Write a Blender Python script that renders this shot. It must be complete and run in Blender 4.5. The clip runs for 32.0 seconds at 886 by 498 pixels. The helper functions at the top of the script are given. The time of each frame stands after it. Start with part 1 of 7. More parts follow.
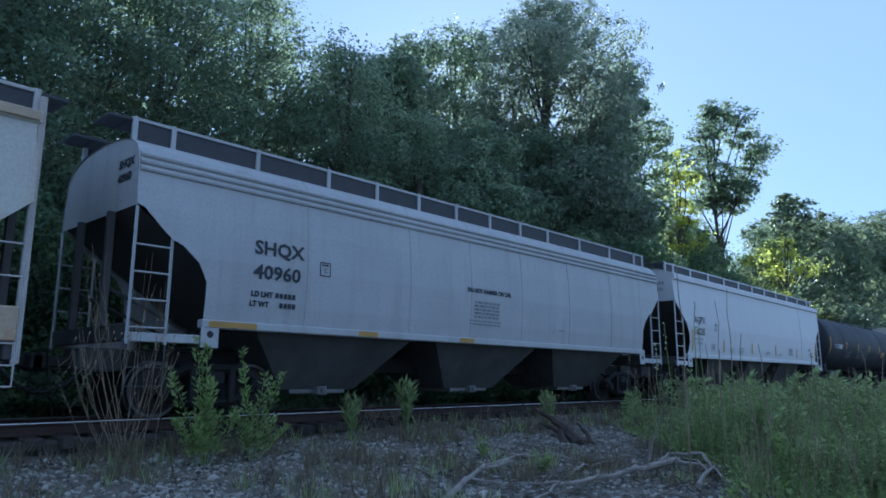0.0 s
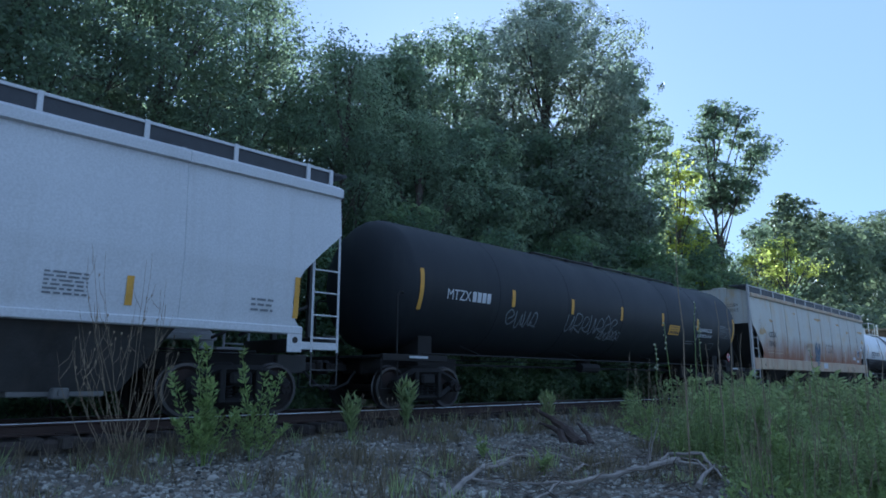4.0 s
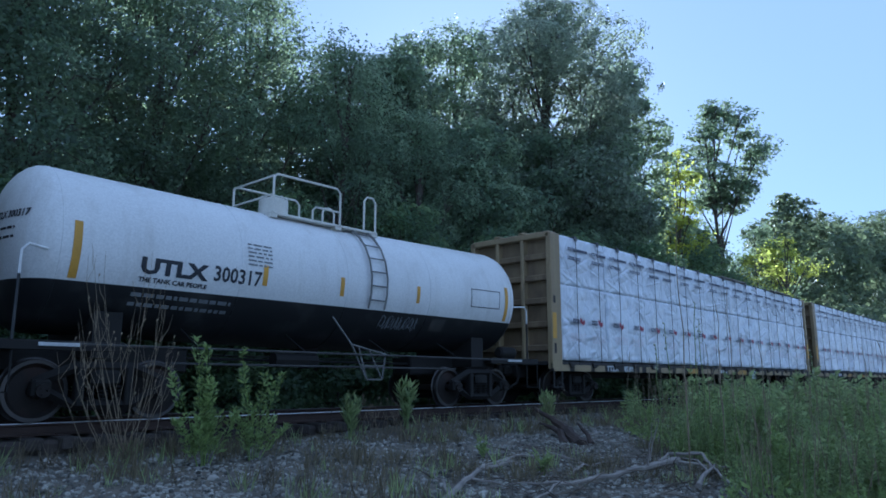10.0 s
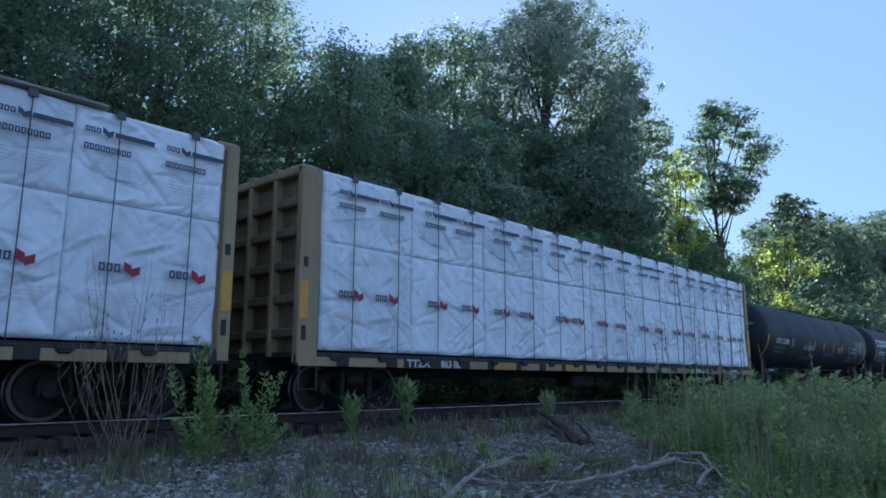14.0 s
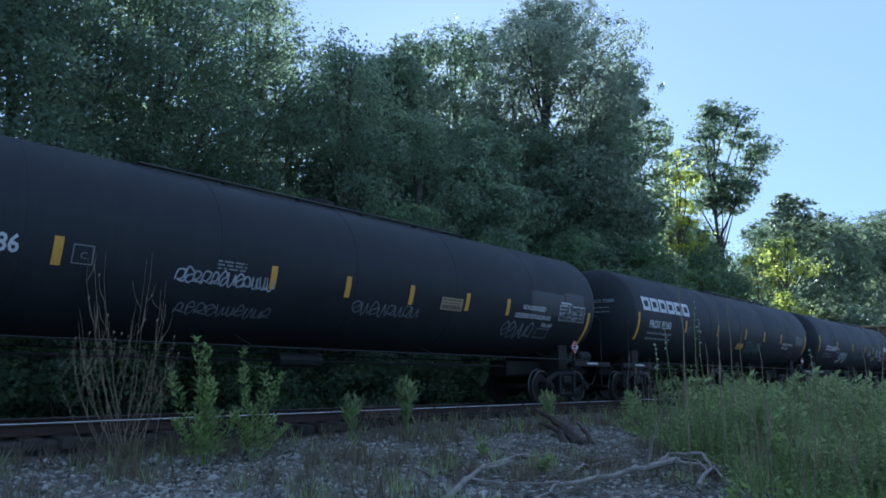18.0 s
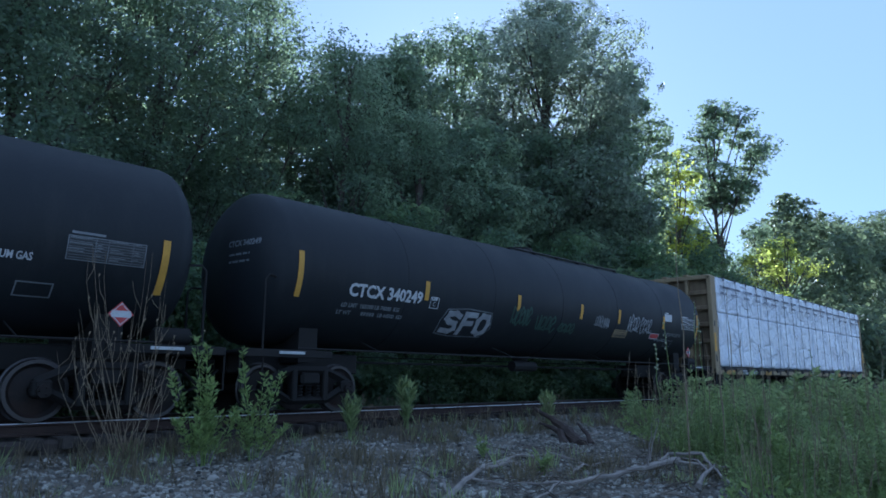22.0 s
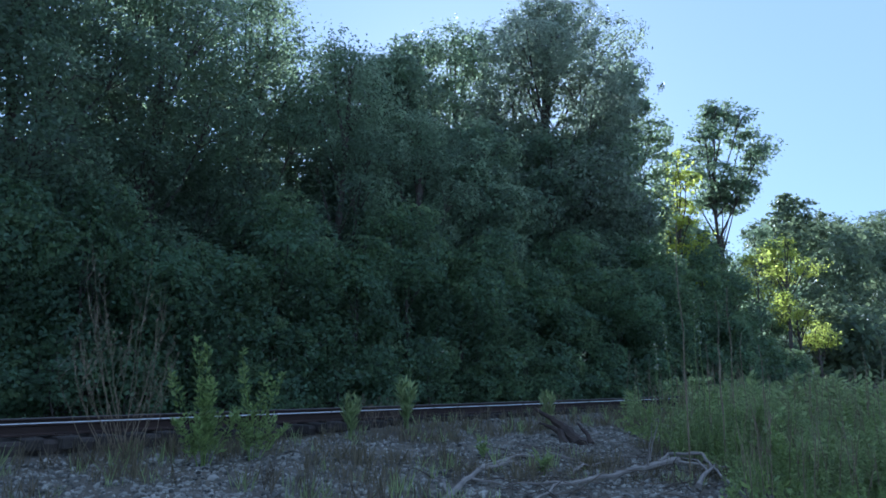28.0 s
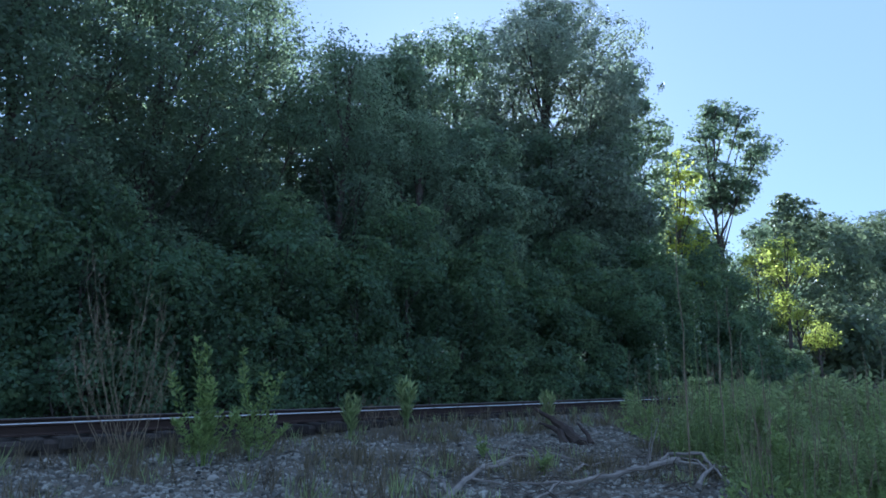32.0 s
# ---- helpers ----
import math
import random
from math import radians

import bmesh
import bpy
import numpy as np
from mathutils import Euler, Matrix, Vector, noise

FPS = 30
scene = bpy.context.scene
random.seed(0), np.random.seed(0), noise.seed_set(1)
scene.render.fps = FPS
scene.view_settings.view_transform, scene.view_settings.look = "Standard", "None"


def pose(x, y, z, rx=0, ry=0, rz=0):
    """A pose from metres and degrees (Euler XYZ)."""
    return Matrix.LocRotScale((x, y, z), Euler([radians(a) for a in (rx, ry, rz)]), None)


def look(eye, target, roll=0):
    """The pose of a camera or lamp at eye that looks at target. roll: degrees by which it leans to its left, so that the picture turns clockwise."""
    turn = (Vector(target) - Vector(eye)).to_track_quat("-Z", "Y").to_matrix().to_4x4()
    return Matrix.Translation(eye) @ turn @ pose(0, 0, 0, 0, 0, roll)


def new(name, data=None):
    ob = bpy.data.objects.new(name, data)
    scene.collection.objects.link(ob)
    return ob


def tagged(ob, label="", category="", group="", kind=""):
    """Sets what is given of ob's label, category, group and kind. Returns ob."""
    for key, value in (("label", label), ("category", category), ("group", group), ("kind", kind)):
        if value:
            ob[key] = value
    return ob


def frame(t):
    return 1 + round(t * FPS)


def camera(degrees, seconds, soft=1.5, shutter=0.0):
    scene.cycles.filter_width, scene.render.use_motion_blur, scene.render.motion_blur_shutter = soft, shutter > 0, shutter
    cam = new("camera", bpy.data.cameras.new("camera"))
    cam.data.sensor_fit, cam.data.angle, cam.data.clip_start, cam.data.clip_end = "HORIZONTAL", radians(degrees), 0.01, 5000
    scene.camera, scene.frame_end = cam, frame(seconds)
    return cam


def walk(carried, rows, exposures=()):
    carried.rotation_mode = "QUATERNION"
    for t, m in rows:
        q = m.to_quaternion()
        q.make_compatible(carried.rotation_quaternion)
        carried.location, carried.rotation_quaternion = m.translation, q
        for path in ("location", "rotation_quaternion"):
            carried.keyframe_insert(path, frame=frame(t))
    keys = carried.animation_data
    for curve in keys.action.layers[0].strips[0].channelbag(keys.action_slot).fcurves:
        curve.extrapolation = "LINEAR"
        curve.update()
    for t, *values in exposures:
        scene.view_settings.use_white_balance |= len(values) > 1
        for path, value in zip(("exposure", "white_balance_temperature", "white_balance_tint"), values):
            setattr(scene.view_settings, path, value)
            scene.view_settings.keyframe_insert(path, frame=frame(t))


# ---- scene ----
# The track runs along x at y = 12.2; rail tops lie at z = 0. The train goes towards -x.
D = 12.2
cam = camera(64.62, 32.0, 1.7)
EYE = look((0, 0, 0.622), (7.2166, 6.6731, 2.463), 0.144)
walk(cam, [(0.0, EYE), (32.0, EYE)], [(t, e, 4250, 8) for t, e in ((0.0, 0.82), (10.0, 0.8), (12.0, 0.68), (15.5, 0.68), (18.0, 0.85), (23.5, 0.85), (25.3, 0.75), (28.0, 0.88), (32.0, 0.88))])

# ---- daylight: a low sun behind the trees, sky light on the near side ----
SUN = Vector((0.7068, 0.6377, 0.3062)).normalized()
world = bpy.data.worlds.new("sky")
scene.world = world
world.use_nodes = True
wn = world.node_tree.nodes
sky = wn.new("ShaderNodeTexSky")
sky.sky_type = "NISHITA"
sky.sun_disc = False
sky.sun_elevation = math.asin(SUN.z)
sky.sun_rotation = math.atan2(SUN.x, SUN.y)
sky.air_density, sky.dust_density, sky.ozone_density = 1.0, 0.35, 0.6
# summer haze evens out the whole sky
haze = wn.new("ShaderNodeMix")
haze.data_type = "RGBA"
haze.inputs[0].default_value = 0.8
haze.inputs[7].default_value = (2.53, 2.55, 2.64, 1)
wn["Background"].inputs["Strength"].default_value = 0.13
world.node_tree.links.new(sky.outputs[0], haze.inputs[6])
world.node_tree.links.new(haze.outputs[2], wn["Background"].inputs["Color"])
sun_data = bpy.data.lights.new("sun", "SUN")
sun_data.energy, sun_data.angle, sun_data.color = 5.0, radians(0.6), (1.0, 0.86, 0.66)
sun = new("sun", sun_data)
sun.matrix_world = look(SUN * 60, (0, 0, 0))


# ---- materials ----
def node(nt, kind, **values):
    n = nt.nodes.new(kind)
    for key, v in values.items():
        n.inputs[key.replace("_", " ")].default_value = v
    return n


def ramp(nt, fac, lo, hi):
    r = nt.nodes.new("ShaderNodeMapRange")
    r.inputs["From Min"].default_value, r.inputs["From Max"].default_value = lo, hi
    nt.links.new(fac, r.inputs["Value"])
    return r.outputs["Result"]


def mixed(nt, fac, a, b, blend="MIX"):
    m = nt.nodes.new("ShaderNodeMix")
    m.data_type, m.blend_type = "RGBA", blend
    for slot, v in ((0, fac), (6, a), (7, b)):
        if isinstance(v, (int, float)):
            m.inputs[slot].default_value = v
        elif isinstance(v, tuple):
            m.inputs[slot].default_value = (*v, 1)
        else:
            nt.links.new(v, m.inputs[slot])
    return m.outputs[2]


def stretched(nt, coord, sx, sy, sz):
    m = nt.nodes.new("ShaderNodeMapping")
    m.inputs["Scale"].default_value = (sx, sy, sz)
    nt.links.new(coord, m.inputs["Vector"])
    return m.outputs["Vector"]


def noise_of(nt, vec, scale, detail=4.0, rough=0.55):
    n = node(nt, "ShaderNodeTexNoise", Scale=scale, Detail=detail, Roughness=rough)
    nt.links.new(vec, n.inputs["Vector"])
    return n.outputs["Fac"]


def surface(name, col, rough=0.6, metal=0.0, var=0.2, scale=1.5, fine=40.0, bump=0.1,
            streak=None, streak_fac=0.6, stain=None, stain_fac=0.5, low=None, low_z=(2.6, 1.5), per_object=0.0, spec=0.4, pieces=0.0):
    """A painted, worn surface: broad and fine variation, streaks that run down, stains, and soiling or rust low down."""
    m = bpy.data.materials.new(name)
    m.use_nodes = True
    nt = m.node_tree
    bsdf = nt.nodes["Principled BSDF"]
    co = nt.nodes.new("ShaderNodeTexCoord").outputs["Object"]
    broad, grain = noise_of(nt, co, scale, 5.0), noise_of(nt, co, fine, 3.0)
    c = mixed(nt, ramp(nt, broad, 0.3, 0.7), tuple(v * (1 - var) for v in col), tuple(min(v * (1 + var), 0.95) for v in col))
    c = mixed(nt, ramp(nt, grain, 0.35, 0.65), c, mixed(nt, 1.0, c, (0.86, 0.86, 0.86), "MULTIPLY"))
    if streak:
        s = noise_of(nt, stretched(nt, co, 3.2, 3.2, 0.16), 1.0, 6.0, 0.65)
        f = nt.nodes.new("ShaderNodeMath")
        f.operation = "MULTIPLY"
        nt.links.new(ramp(nt, s, 0.5, 0.78), f.inputs[0])
        f.inputs[1].default_value = streak_fac
        c = mixed(nt, f.outputs[0], c, streak)
    if stain:
        s = noise_of(nt, stretched(nt, co, 1.0, 1.0, 0.8), 0.9, 7.0, 0.7)
        f = nt.nodes.new("ShaderNodeMath")
        f.operation = "MULTIPLY"
        nt.links.new(ramp(nt, s, 0.53, 0.72), f.inputs[0])
        f.inputs[1].default_value = stain_fac
        c = mixed(nt, f.outputs[0], c, stain)
    if low:
        sep = nt.nodes.new("ShaderNodeSeparateXYZ")
        nt.links.new(co, sep.inputs[0])
        wob = nt.nodes.new("ShaderNodeMath")
        wob.operation = "MULTIPLY_ADD"
        nt.links.new(noise_of(nt, stretched(nt, co, 1.0, 1.0, 0.35), 1.3, 7.0, 0.7), wob.inputs[0])
        wob.inputs[1].default_value = 1.5
        nt.links.new(sep.outputs[2], wob.inputs[2])
        g = ramp(nt, wob.outputs[0], low_z[0] + 0.75, low_z[1] + 0.75)
        h = nt.nodes.new("ShaderNodeMath")
        h.operation = "MULTIPLY"
        nt.links.new(g, h.inputs[0])
        nt.links.new(ramp(nt, noise_of(nt, stretched(nt, co, 1.2, 1.2, 0.4), 1.0, 5.0), 0.18, 0.48), h.inputs[1])
        c = mixed(nt, h.outputs[0], c, low)
    if pieces:
        own = ramp(nt, nt.nodes.new("ShaderNodeNewGeometry").outputs["Random Per Island"], 0, 1)
        own.node.inputs["To Min"].default_value, own.node.inputs["To Max"].default_value = 1 - pieces, 1 + 0.7 * pieces
        hv = nt.nodes.new("ShaderNodeHueSaturation")
        nt.links.new(own, hv.inputs["Value"])
        nt.links.new(c, hv.inputs["Color"])
        c = hv.outputs["Color"]
    if per_object:
        info = nt.nodes.new("ShaderNodeObjectInfo")
        hv = nt.nodes.new("ShaderNodeHueSaturation")
        nt.links.new(ramp(nt, info.outputs["Random"], 0, 1), hv.inputs["Value"])
        r = hv.inputs["Value"].links[0].from_node
        r.inputs["To Min"].default_value, r.inputs["To Max"].default_value = 1 - per_object, 1 + per_object
        nt.links.new(c, hv.inputs["Color"])
        c = hv.outputs["Color"]
    nt.links.new(c, bsdf.inputs["Base Color"])
    bsdf.inputs["Metallic"].default_value = metal
    bsdf.inputs["Specular IOR Level"].default_value = spec
    rr = ramp(nt, broad, 0.25, 0.75)
    rn = rr.node
    rn.inputs["To Min"].default_value, rn.inputs["To Max"].default_value = max(rough - 0.12, 0.05), min(rough + 0.12, 1)
    nt.links.new(rr, bsdf.inputs["Roughness"])
    if bump:
        b = node(nt, "ShaderNodeBump", Strength=bump, Distance=0.02)
        nt.links.new(grain, b.inputs["Height"])
        nt.links.new(b.outputs[0], bsdf.inputs["Normal"])
    return m


def leafy(name, col, glow, var=0.35, rough=0.5, share=0.45):
    """Leaves: a reflecting side and light that comes through them."""
    m = bpy.data.materials.new(name)
    m.use_nodes = True
    nt = m.node_tree
    nt.nodes.remove(nt.nodes["Principled BSDF"])
    geo = nt.nodes.new("ShaderNodeNewGeometry")
    co = nt.nodes.new("ShaderNodeTexCoord").outputs["Object"]
    rnd = geo.outputs["Random Per Island"]
    big = ramp(nt, noise_of(nt, co, 0.5, 3.0), 0.35, 0.65)

    def tone(c):
        a = mixed(nt, rnd, tuple(v * (1 - var) for v in c), tuple(v * (1 + var) for v in c))
        return mixed(nt, big, mixed(nt, 1.0, a, (0.8, 0.78, 0.85), "MULTIPLY"), a)
    d = nt.nodes.new("ShaderNodeBsdfPrincipled")
    d.inputs["Roughness"].default_value = rough
    d.inputs["Specular IOR Level"].default_value = 0.25
    nt.links.new(tone(col), d.inputs["Base Color"])
    t = nt.nodes.new("ShaderNodeBsdfTranslucent")
    nt.links.new(tone(glow), t.inputs["Color"])
    mx = nt.nodes.new("ShaderNodeMixShader")
    mx.inputs[0].default_value = share
    nt.links.new(d.outputs[0], mx.inputs[1])
    nt.links.new(t.outputs[0], mx.inputs[2])
    nt.links.new(mx.outputs[0], nt.nodes["Material Output"].inputs["Surface"])
    return m


GREY_DIRT = (0.10, 0.095, 0.09)
M = {
    "grey_paint": surface("weathered_light_grey_paint", (0.41, 0.415, 0.415), 0.5, 0, 0.09, 0.6, 30, 0.06, streak=(0.27, 0.265, 0.25), streak_fac=0.7, stain=(0.36, 0.355, 0.345), stain_fac=0.4),
    "white_hopper": surface("light_grey_hopper_paint", (0.56, 0.565, 0.57), 0.45, 0, 0.05, 0.5, 30, 0.05, streak=(0.36, 0.35, 0.32), streak_fac=0.3),
    "rusty_grey": surface("rust_stained_grey_paint", (0.50, 0.49, 0.435), 0.65, 0, 0.08, 0.5, 25, 0.12, streak=(0.36, 0.21, 0.07), streak_fac=0.6, stain=(0.47, 0.33, 0.12), stain_fac=0.75, low=(0.215, 0.092, 0.042), low_z=(2.75, 1.7)),
    "rust_run": surface("rust_run", (0.30, 0.165, 0.07), 0.75, 0, 0.35, 2.5, 30, 0.05, streak=(0.36, 0.27, 0.16), streak_fac=0.8),
    "ochre_stain": surface("ochre_rust_stain", (0.42, 0.30, 0.14), 0.7, 0, 0.25, 2.5, 30, 0.05, streak=(0.30, 0.15, 0.06), streak_fac=0.7, stain=(0.45, 0.40, 0.31), stain_fac=0.8),
    "post_grey": surface("worn_pale_grey_paint", (0.44, 0.43, 0.41), 0.6, 0, 0.12, 1.2, 30, 0.1, streak=(0.28, 0.19, 0.11), streak_fac=0.6),
    "rusty_sill": surface("rusty_cream_sill", (0.43, 0.35, 0.24), 0.7, 0, 0.15, 1.2, 25, 0.15, streak=(0.28, 0.12, 0.06), streak_fac=0.7, stain=(0.33, 0.17, 0.09), stain_fac=0.8),
    "black_tank": surface("black_tank_paint", (0.019, 0.022, 0.026), 0.62, 0, 0.25, 0.5, 35, 0.04, streak=(0.04, 0.042, 0.043), streak_fac=0.3, stain=(0.03, 0.031, 0.032), stain_fac=0.4, spec=0.28),
    "black_patch": surface("grey_black_paint_patch", (0.038, 0.040, 0.043), 0.5, 0, 0.15, 1.0, 35, 0.04),
    "white_tank": surface("white_tank_paint", (0.66, 0.64, 0.57), 0.4, 0, 0.05, 0.6, 30, 0.04, streak=(0.42, 0.40, 0.36), streak_fac=0.45),
    "dark_steel": surface("grimy_dark_steel", (0.017, 0.016, 0.015), 0.75, 0.2, 0.35, 2.0, 50, 0.25, stain=(0.028, 0.022, 0.018), stain_fac=0.6),
    # grime, with the shade under the cars darkened into the base colour
    "grimy_shaded_grey": surface("grimy_shaded_underframe", (0.06, 0.059, 0.057), 0.75, 0, 0.3, 1.5, 50, 0.2, stain=GREY_DIRT, stain_fac=0.7, streak=(0.08, 0.07, 0.06), streak_fac=0.7),
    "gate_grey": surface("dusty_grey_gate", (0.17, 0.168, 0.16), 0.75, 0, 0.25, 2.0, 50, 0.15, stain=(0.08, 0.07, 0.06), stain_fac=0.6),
    "slope_dark": surface("dark_slope_sheet", (0.075, 0.074, 0.072), 0.8, 0, 0.25, 1.2, 40, 0.15, streak=(0.08, 0.07, 0.065), streak_fac=0.6),
    "wheel": surface("worn_wheel_steel", (0.024, 0.02, 0.018), 0.7, 0.3, 0.25, 4.0, 60, 0.1, stain=(0.06, 0.035, 0.025), stain_fac=0.7),
    "wheel_rim": surface("polished_wheel_rim", (0.085, 0.08, 0.078), 0.42, 0.9, 0.1, 4.0, 60, 0.03),
    "rail_head": surface("polished_rail_head", (0.72, 0.72, 0.72), 0.32, 1.0, 0.06, 3.0, 80, 0.03),
    "rail_side": surface("rusty_rail_web", (0.045, 0.030, 0.023), 0.85, 0.1, 0.3, 3.0, 60, 0.3),
    "tie": surface("weathered_tie_timber", (0.042, 0.036, 0.031), 0.92, 0, 0.4, 3.0, 30, 0.5, streak=(0.10, 0.085, 0.07), streak_fac=0.4, per_object=0.3),
    "gravel": surface("grey_ballast_stone", (0.27, 0.262, 0.225), 0.9, 0, 0.3, 3.0, 40, 0.3, pieces=0.75),
    "stone": surface("pale_ballast_stone", (0.37, 0.355, 0.31), 0.85, 0, 0.3, 4.0, 40, 0.3, per_object=0.3, pieces=0.35),
    "ground": surface("ballast_and_soil", (0.13, 0.115, 0.088), 0.95, 0, 0.4, 2.2, 24, 0.9, stain=(0.07, 0.062, 0.036), stain_fac=0.7),
    # made-up pale ground behind the camera, there to bounce light forward
    "bounce_ground": surface("pale_bounce_ground", (0.36, 0.335, 0.29), 0.95, 0, 0.2, 1.5, 24, 0.6, stain=(0.27, 0.25, 0.2), stain_fac=0.6),
    "bed": surface("dark_fouled_track_bed", (0.06, 0.05, 0.042), 0.95, 0, 0.35, 2.5, 26, 0.8),
    "tan_paint": surface("weathered_tan_yellow_paint", (0.31, 0.245, 0.135), 0.65, 0, 0.15, 1.2, 35, 0.15, streak=(0.18, 0.13, 0.08), streak_fac=0.6, stain=(0.24, 0.19, 0.12), stain_fac=0.6),
    "tan_grime": surface("grimy_tan_paint", (0.205, 0.155, 0.088), 0.75, 0, 0.25, 1.2, 35, 0.2, streak=(0.10, 0.07, 0.045), streak_fac=0.8, stain=(0.11, 0.085, 0.055), stain_fac=0.7),
    "yellow_paint": surface("safety_yellow_paint", (0.55, 0.32, 0.04), 0.6, 0, 0.15, 2.0, 40, 0.08, stain=(0.36, 0.22, 0.05), stain_fac=0.6),
    "dull_yellow": surface("grimy_yellow_paint", (0.40, 0.25, 0.06), 0.7, 0, 0.2, 2.0, 40, 0.08, stain=(0.2, 0.15, 0.08), stain_fac=0.8),
    "deck_dark": surface("grimy_black_deck_edge", (0.035, 0.032, 0.03), 0.8, 0, 0.3, 2.0, 40, 0.2),
    "wrap": surface("white_plastic_wrap", (0.70, 0.725, 0.79), 0.24, 0, 0.03, 1.0, 3.5, 0.0, spec=0.6, per_object=0.07),
    "strap": surface("black_strap", (0.03, 0.03, 0.032), 0.6, 0, 0.1, 3.0, 50, 0.05),
    "cap": surface("dark_corner_protector", (0.09, 0.09, 0.10), 0.6, 0, 0.2, 3.0, 50, 0.05),
    "ink": surface("dark_blue_grey_print", (0.07, 0.075, 0.11), 0.6, 0, 0.1, 2.0, 30, 0),
    "ink_red": surface("red_print", (0.24, 0.03, 0.055), 0.6, 0, 0.1, 2.0, 30, 0),
    "ink_pale": surface("pale_grey_print", (0.5, 0.52, 0.55), 0.6, 0, 0.05, 2.0, 30, 0),
    "ink_rose": surface("pale_red_print", (0.62, 0.5, 0.52), 0.6, 0, 0.05, 2.0, 30, 0),
    "stencil_dark": surface("dark_stencil_paint", (0.03, 0.033, 0.042), 0.6, 0, 0.15, 2.0, 30, 0),
    "stencil_white": surface("white_stencil_paint", (0.55, 0.56, 0.57), 0.6, 0, 0.15, 2.0, 30, 0),
    "stencil_dim": surface("faded_white_stencil", (0.20, 0.21, 0.22), 0.6, 0, 0.2, 2.0, 30, 0),
    "spray_grey": surface("thin_grey_spray_paint", (0.16, 0.17, 0.18), 0.6, 0, 0.35, 3.0, 30, 0),
    "spray_pale": surface("pale_spray_paint", (0.33, 0.34, 0.36), 0.6, 0, 0.3, 3.0, 30, 0),
    "spray_green": surface("dull_green_spray_paint", (0.045, 0.08, 0.06), 0.6, 0, 0.35, 3.0, 30, 0),
    "spray_blue": surface("deep_blue_spray_paint", (0.045, 0.085, 0.14), 0.6, 0, 0.25, 3.0, 30, 0),
    "placard_red": surface("red_placard", (0.42, 0.06, 0.06), 0.5, 0, 0.1, 2.0, 30, 0),
    "grating": surface("dark_galvanised_grating", (0.06, 0.062, 0.066), 0.6, 0.4, 0.2, 3.0, 60, 0.1),
    "dead_wood": surface("bleached_dead_wood", (0.30, 0.27, 0.235), 0.85, 0, 0.3, 3.0, 30, 0.4),
    "brush": surface("dead_twig", (0.15, 0.125, 0.095), 0.9, 0, 0.4, 3.0, 30, 0.3, pieces=0.6),
    "rotten": surface("dark_rotten_timber", (0.06, 0.045, 0.036), 0.95, 0, 0.4, 3.0, 25, 0.6),
    "stalk": surface("dry_stalk", (0.25, 0.20, 0.13), 0.85, 0, 0.25, 3.0, 30, 0.2),
    "bark": surface("grey_brown_bark", (0.10, 0.085, 0.07), 0.95, 0, 0.35, 2.0, 15, 0.7),
    "leaf": leafy("tree_leaves", (0.12, 0.168, 0.118), (0.42, 0.51, 0.28), share=0.58),
    "leaf_big": leafy("pale_tree_leaves", (0.135, 0.165, 0.125), (0.47, 0.54, 0.36), share=0.6),
    "leaf_vine": leafy("shrub_leaves", (0.105, 0.165, 0.098), (0.38, 0.48, 0.20)),
    # brighter, yellower copy of the tree leaves: sunlight put into the colour
    "leaf_lit": leafy("leaves_coloured_sunlit", (0.15, 0.20, 0.05), (0.76, 0.80, 0.14), share=0.68),
    "leaf_far": leafy("far_leaves", (0.12, 0.16, 0.105), (0.34, 0.40, 0.19), share=0.5),
    "weed": leafy("weed_leaves", (0.25, 0.315, 0.14), (0.54, 0.62, 0.24), share=0.52),
    "bush": leafy("bright_bush_leaves", (0.25, 0.33, 0.12), (0.50, 0.60, 0.18), share=0.45),
    "grass": leafy("dry_grass", (0.20, 0.175, 0.11), (0.20, 0.175, 0.10)),
    # darker, rougher copy of the rail head: the train's shade put into its colour
    "rail_shaded": surface("shaded_rail_head", (0.16, 0.15, 0.14), 0.5, 0.8, 0.1, 3.0, 80, 0.05),
    "flower": surface("cream_seed_head", (0.42, 0.43, 0.30), 0.9, 0, 0.15, 8.0, 60, 0.2),
}




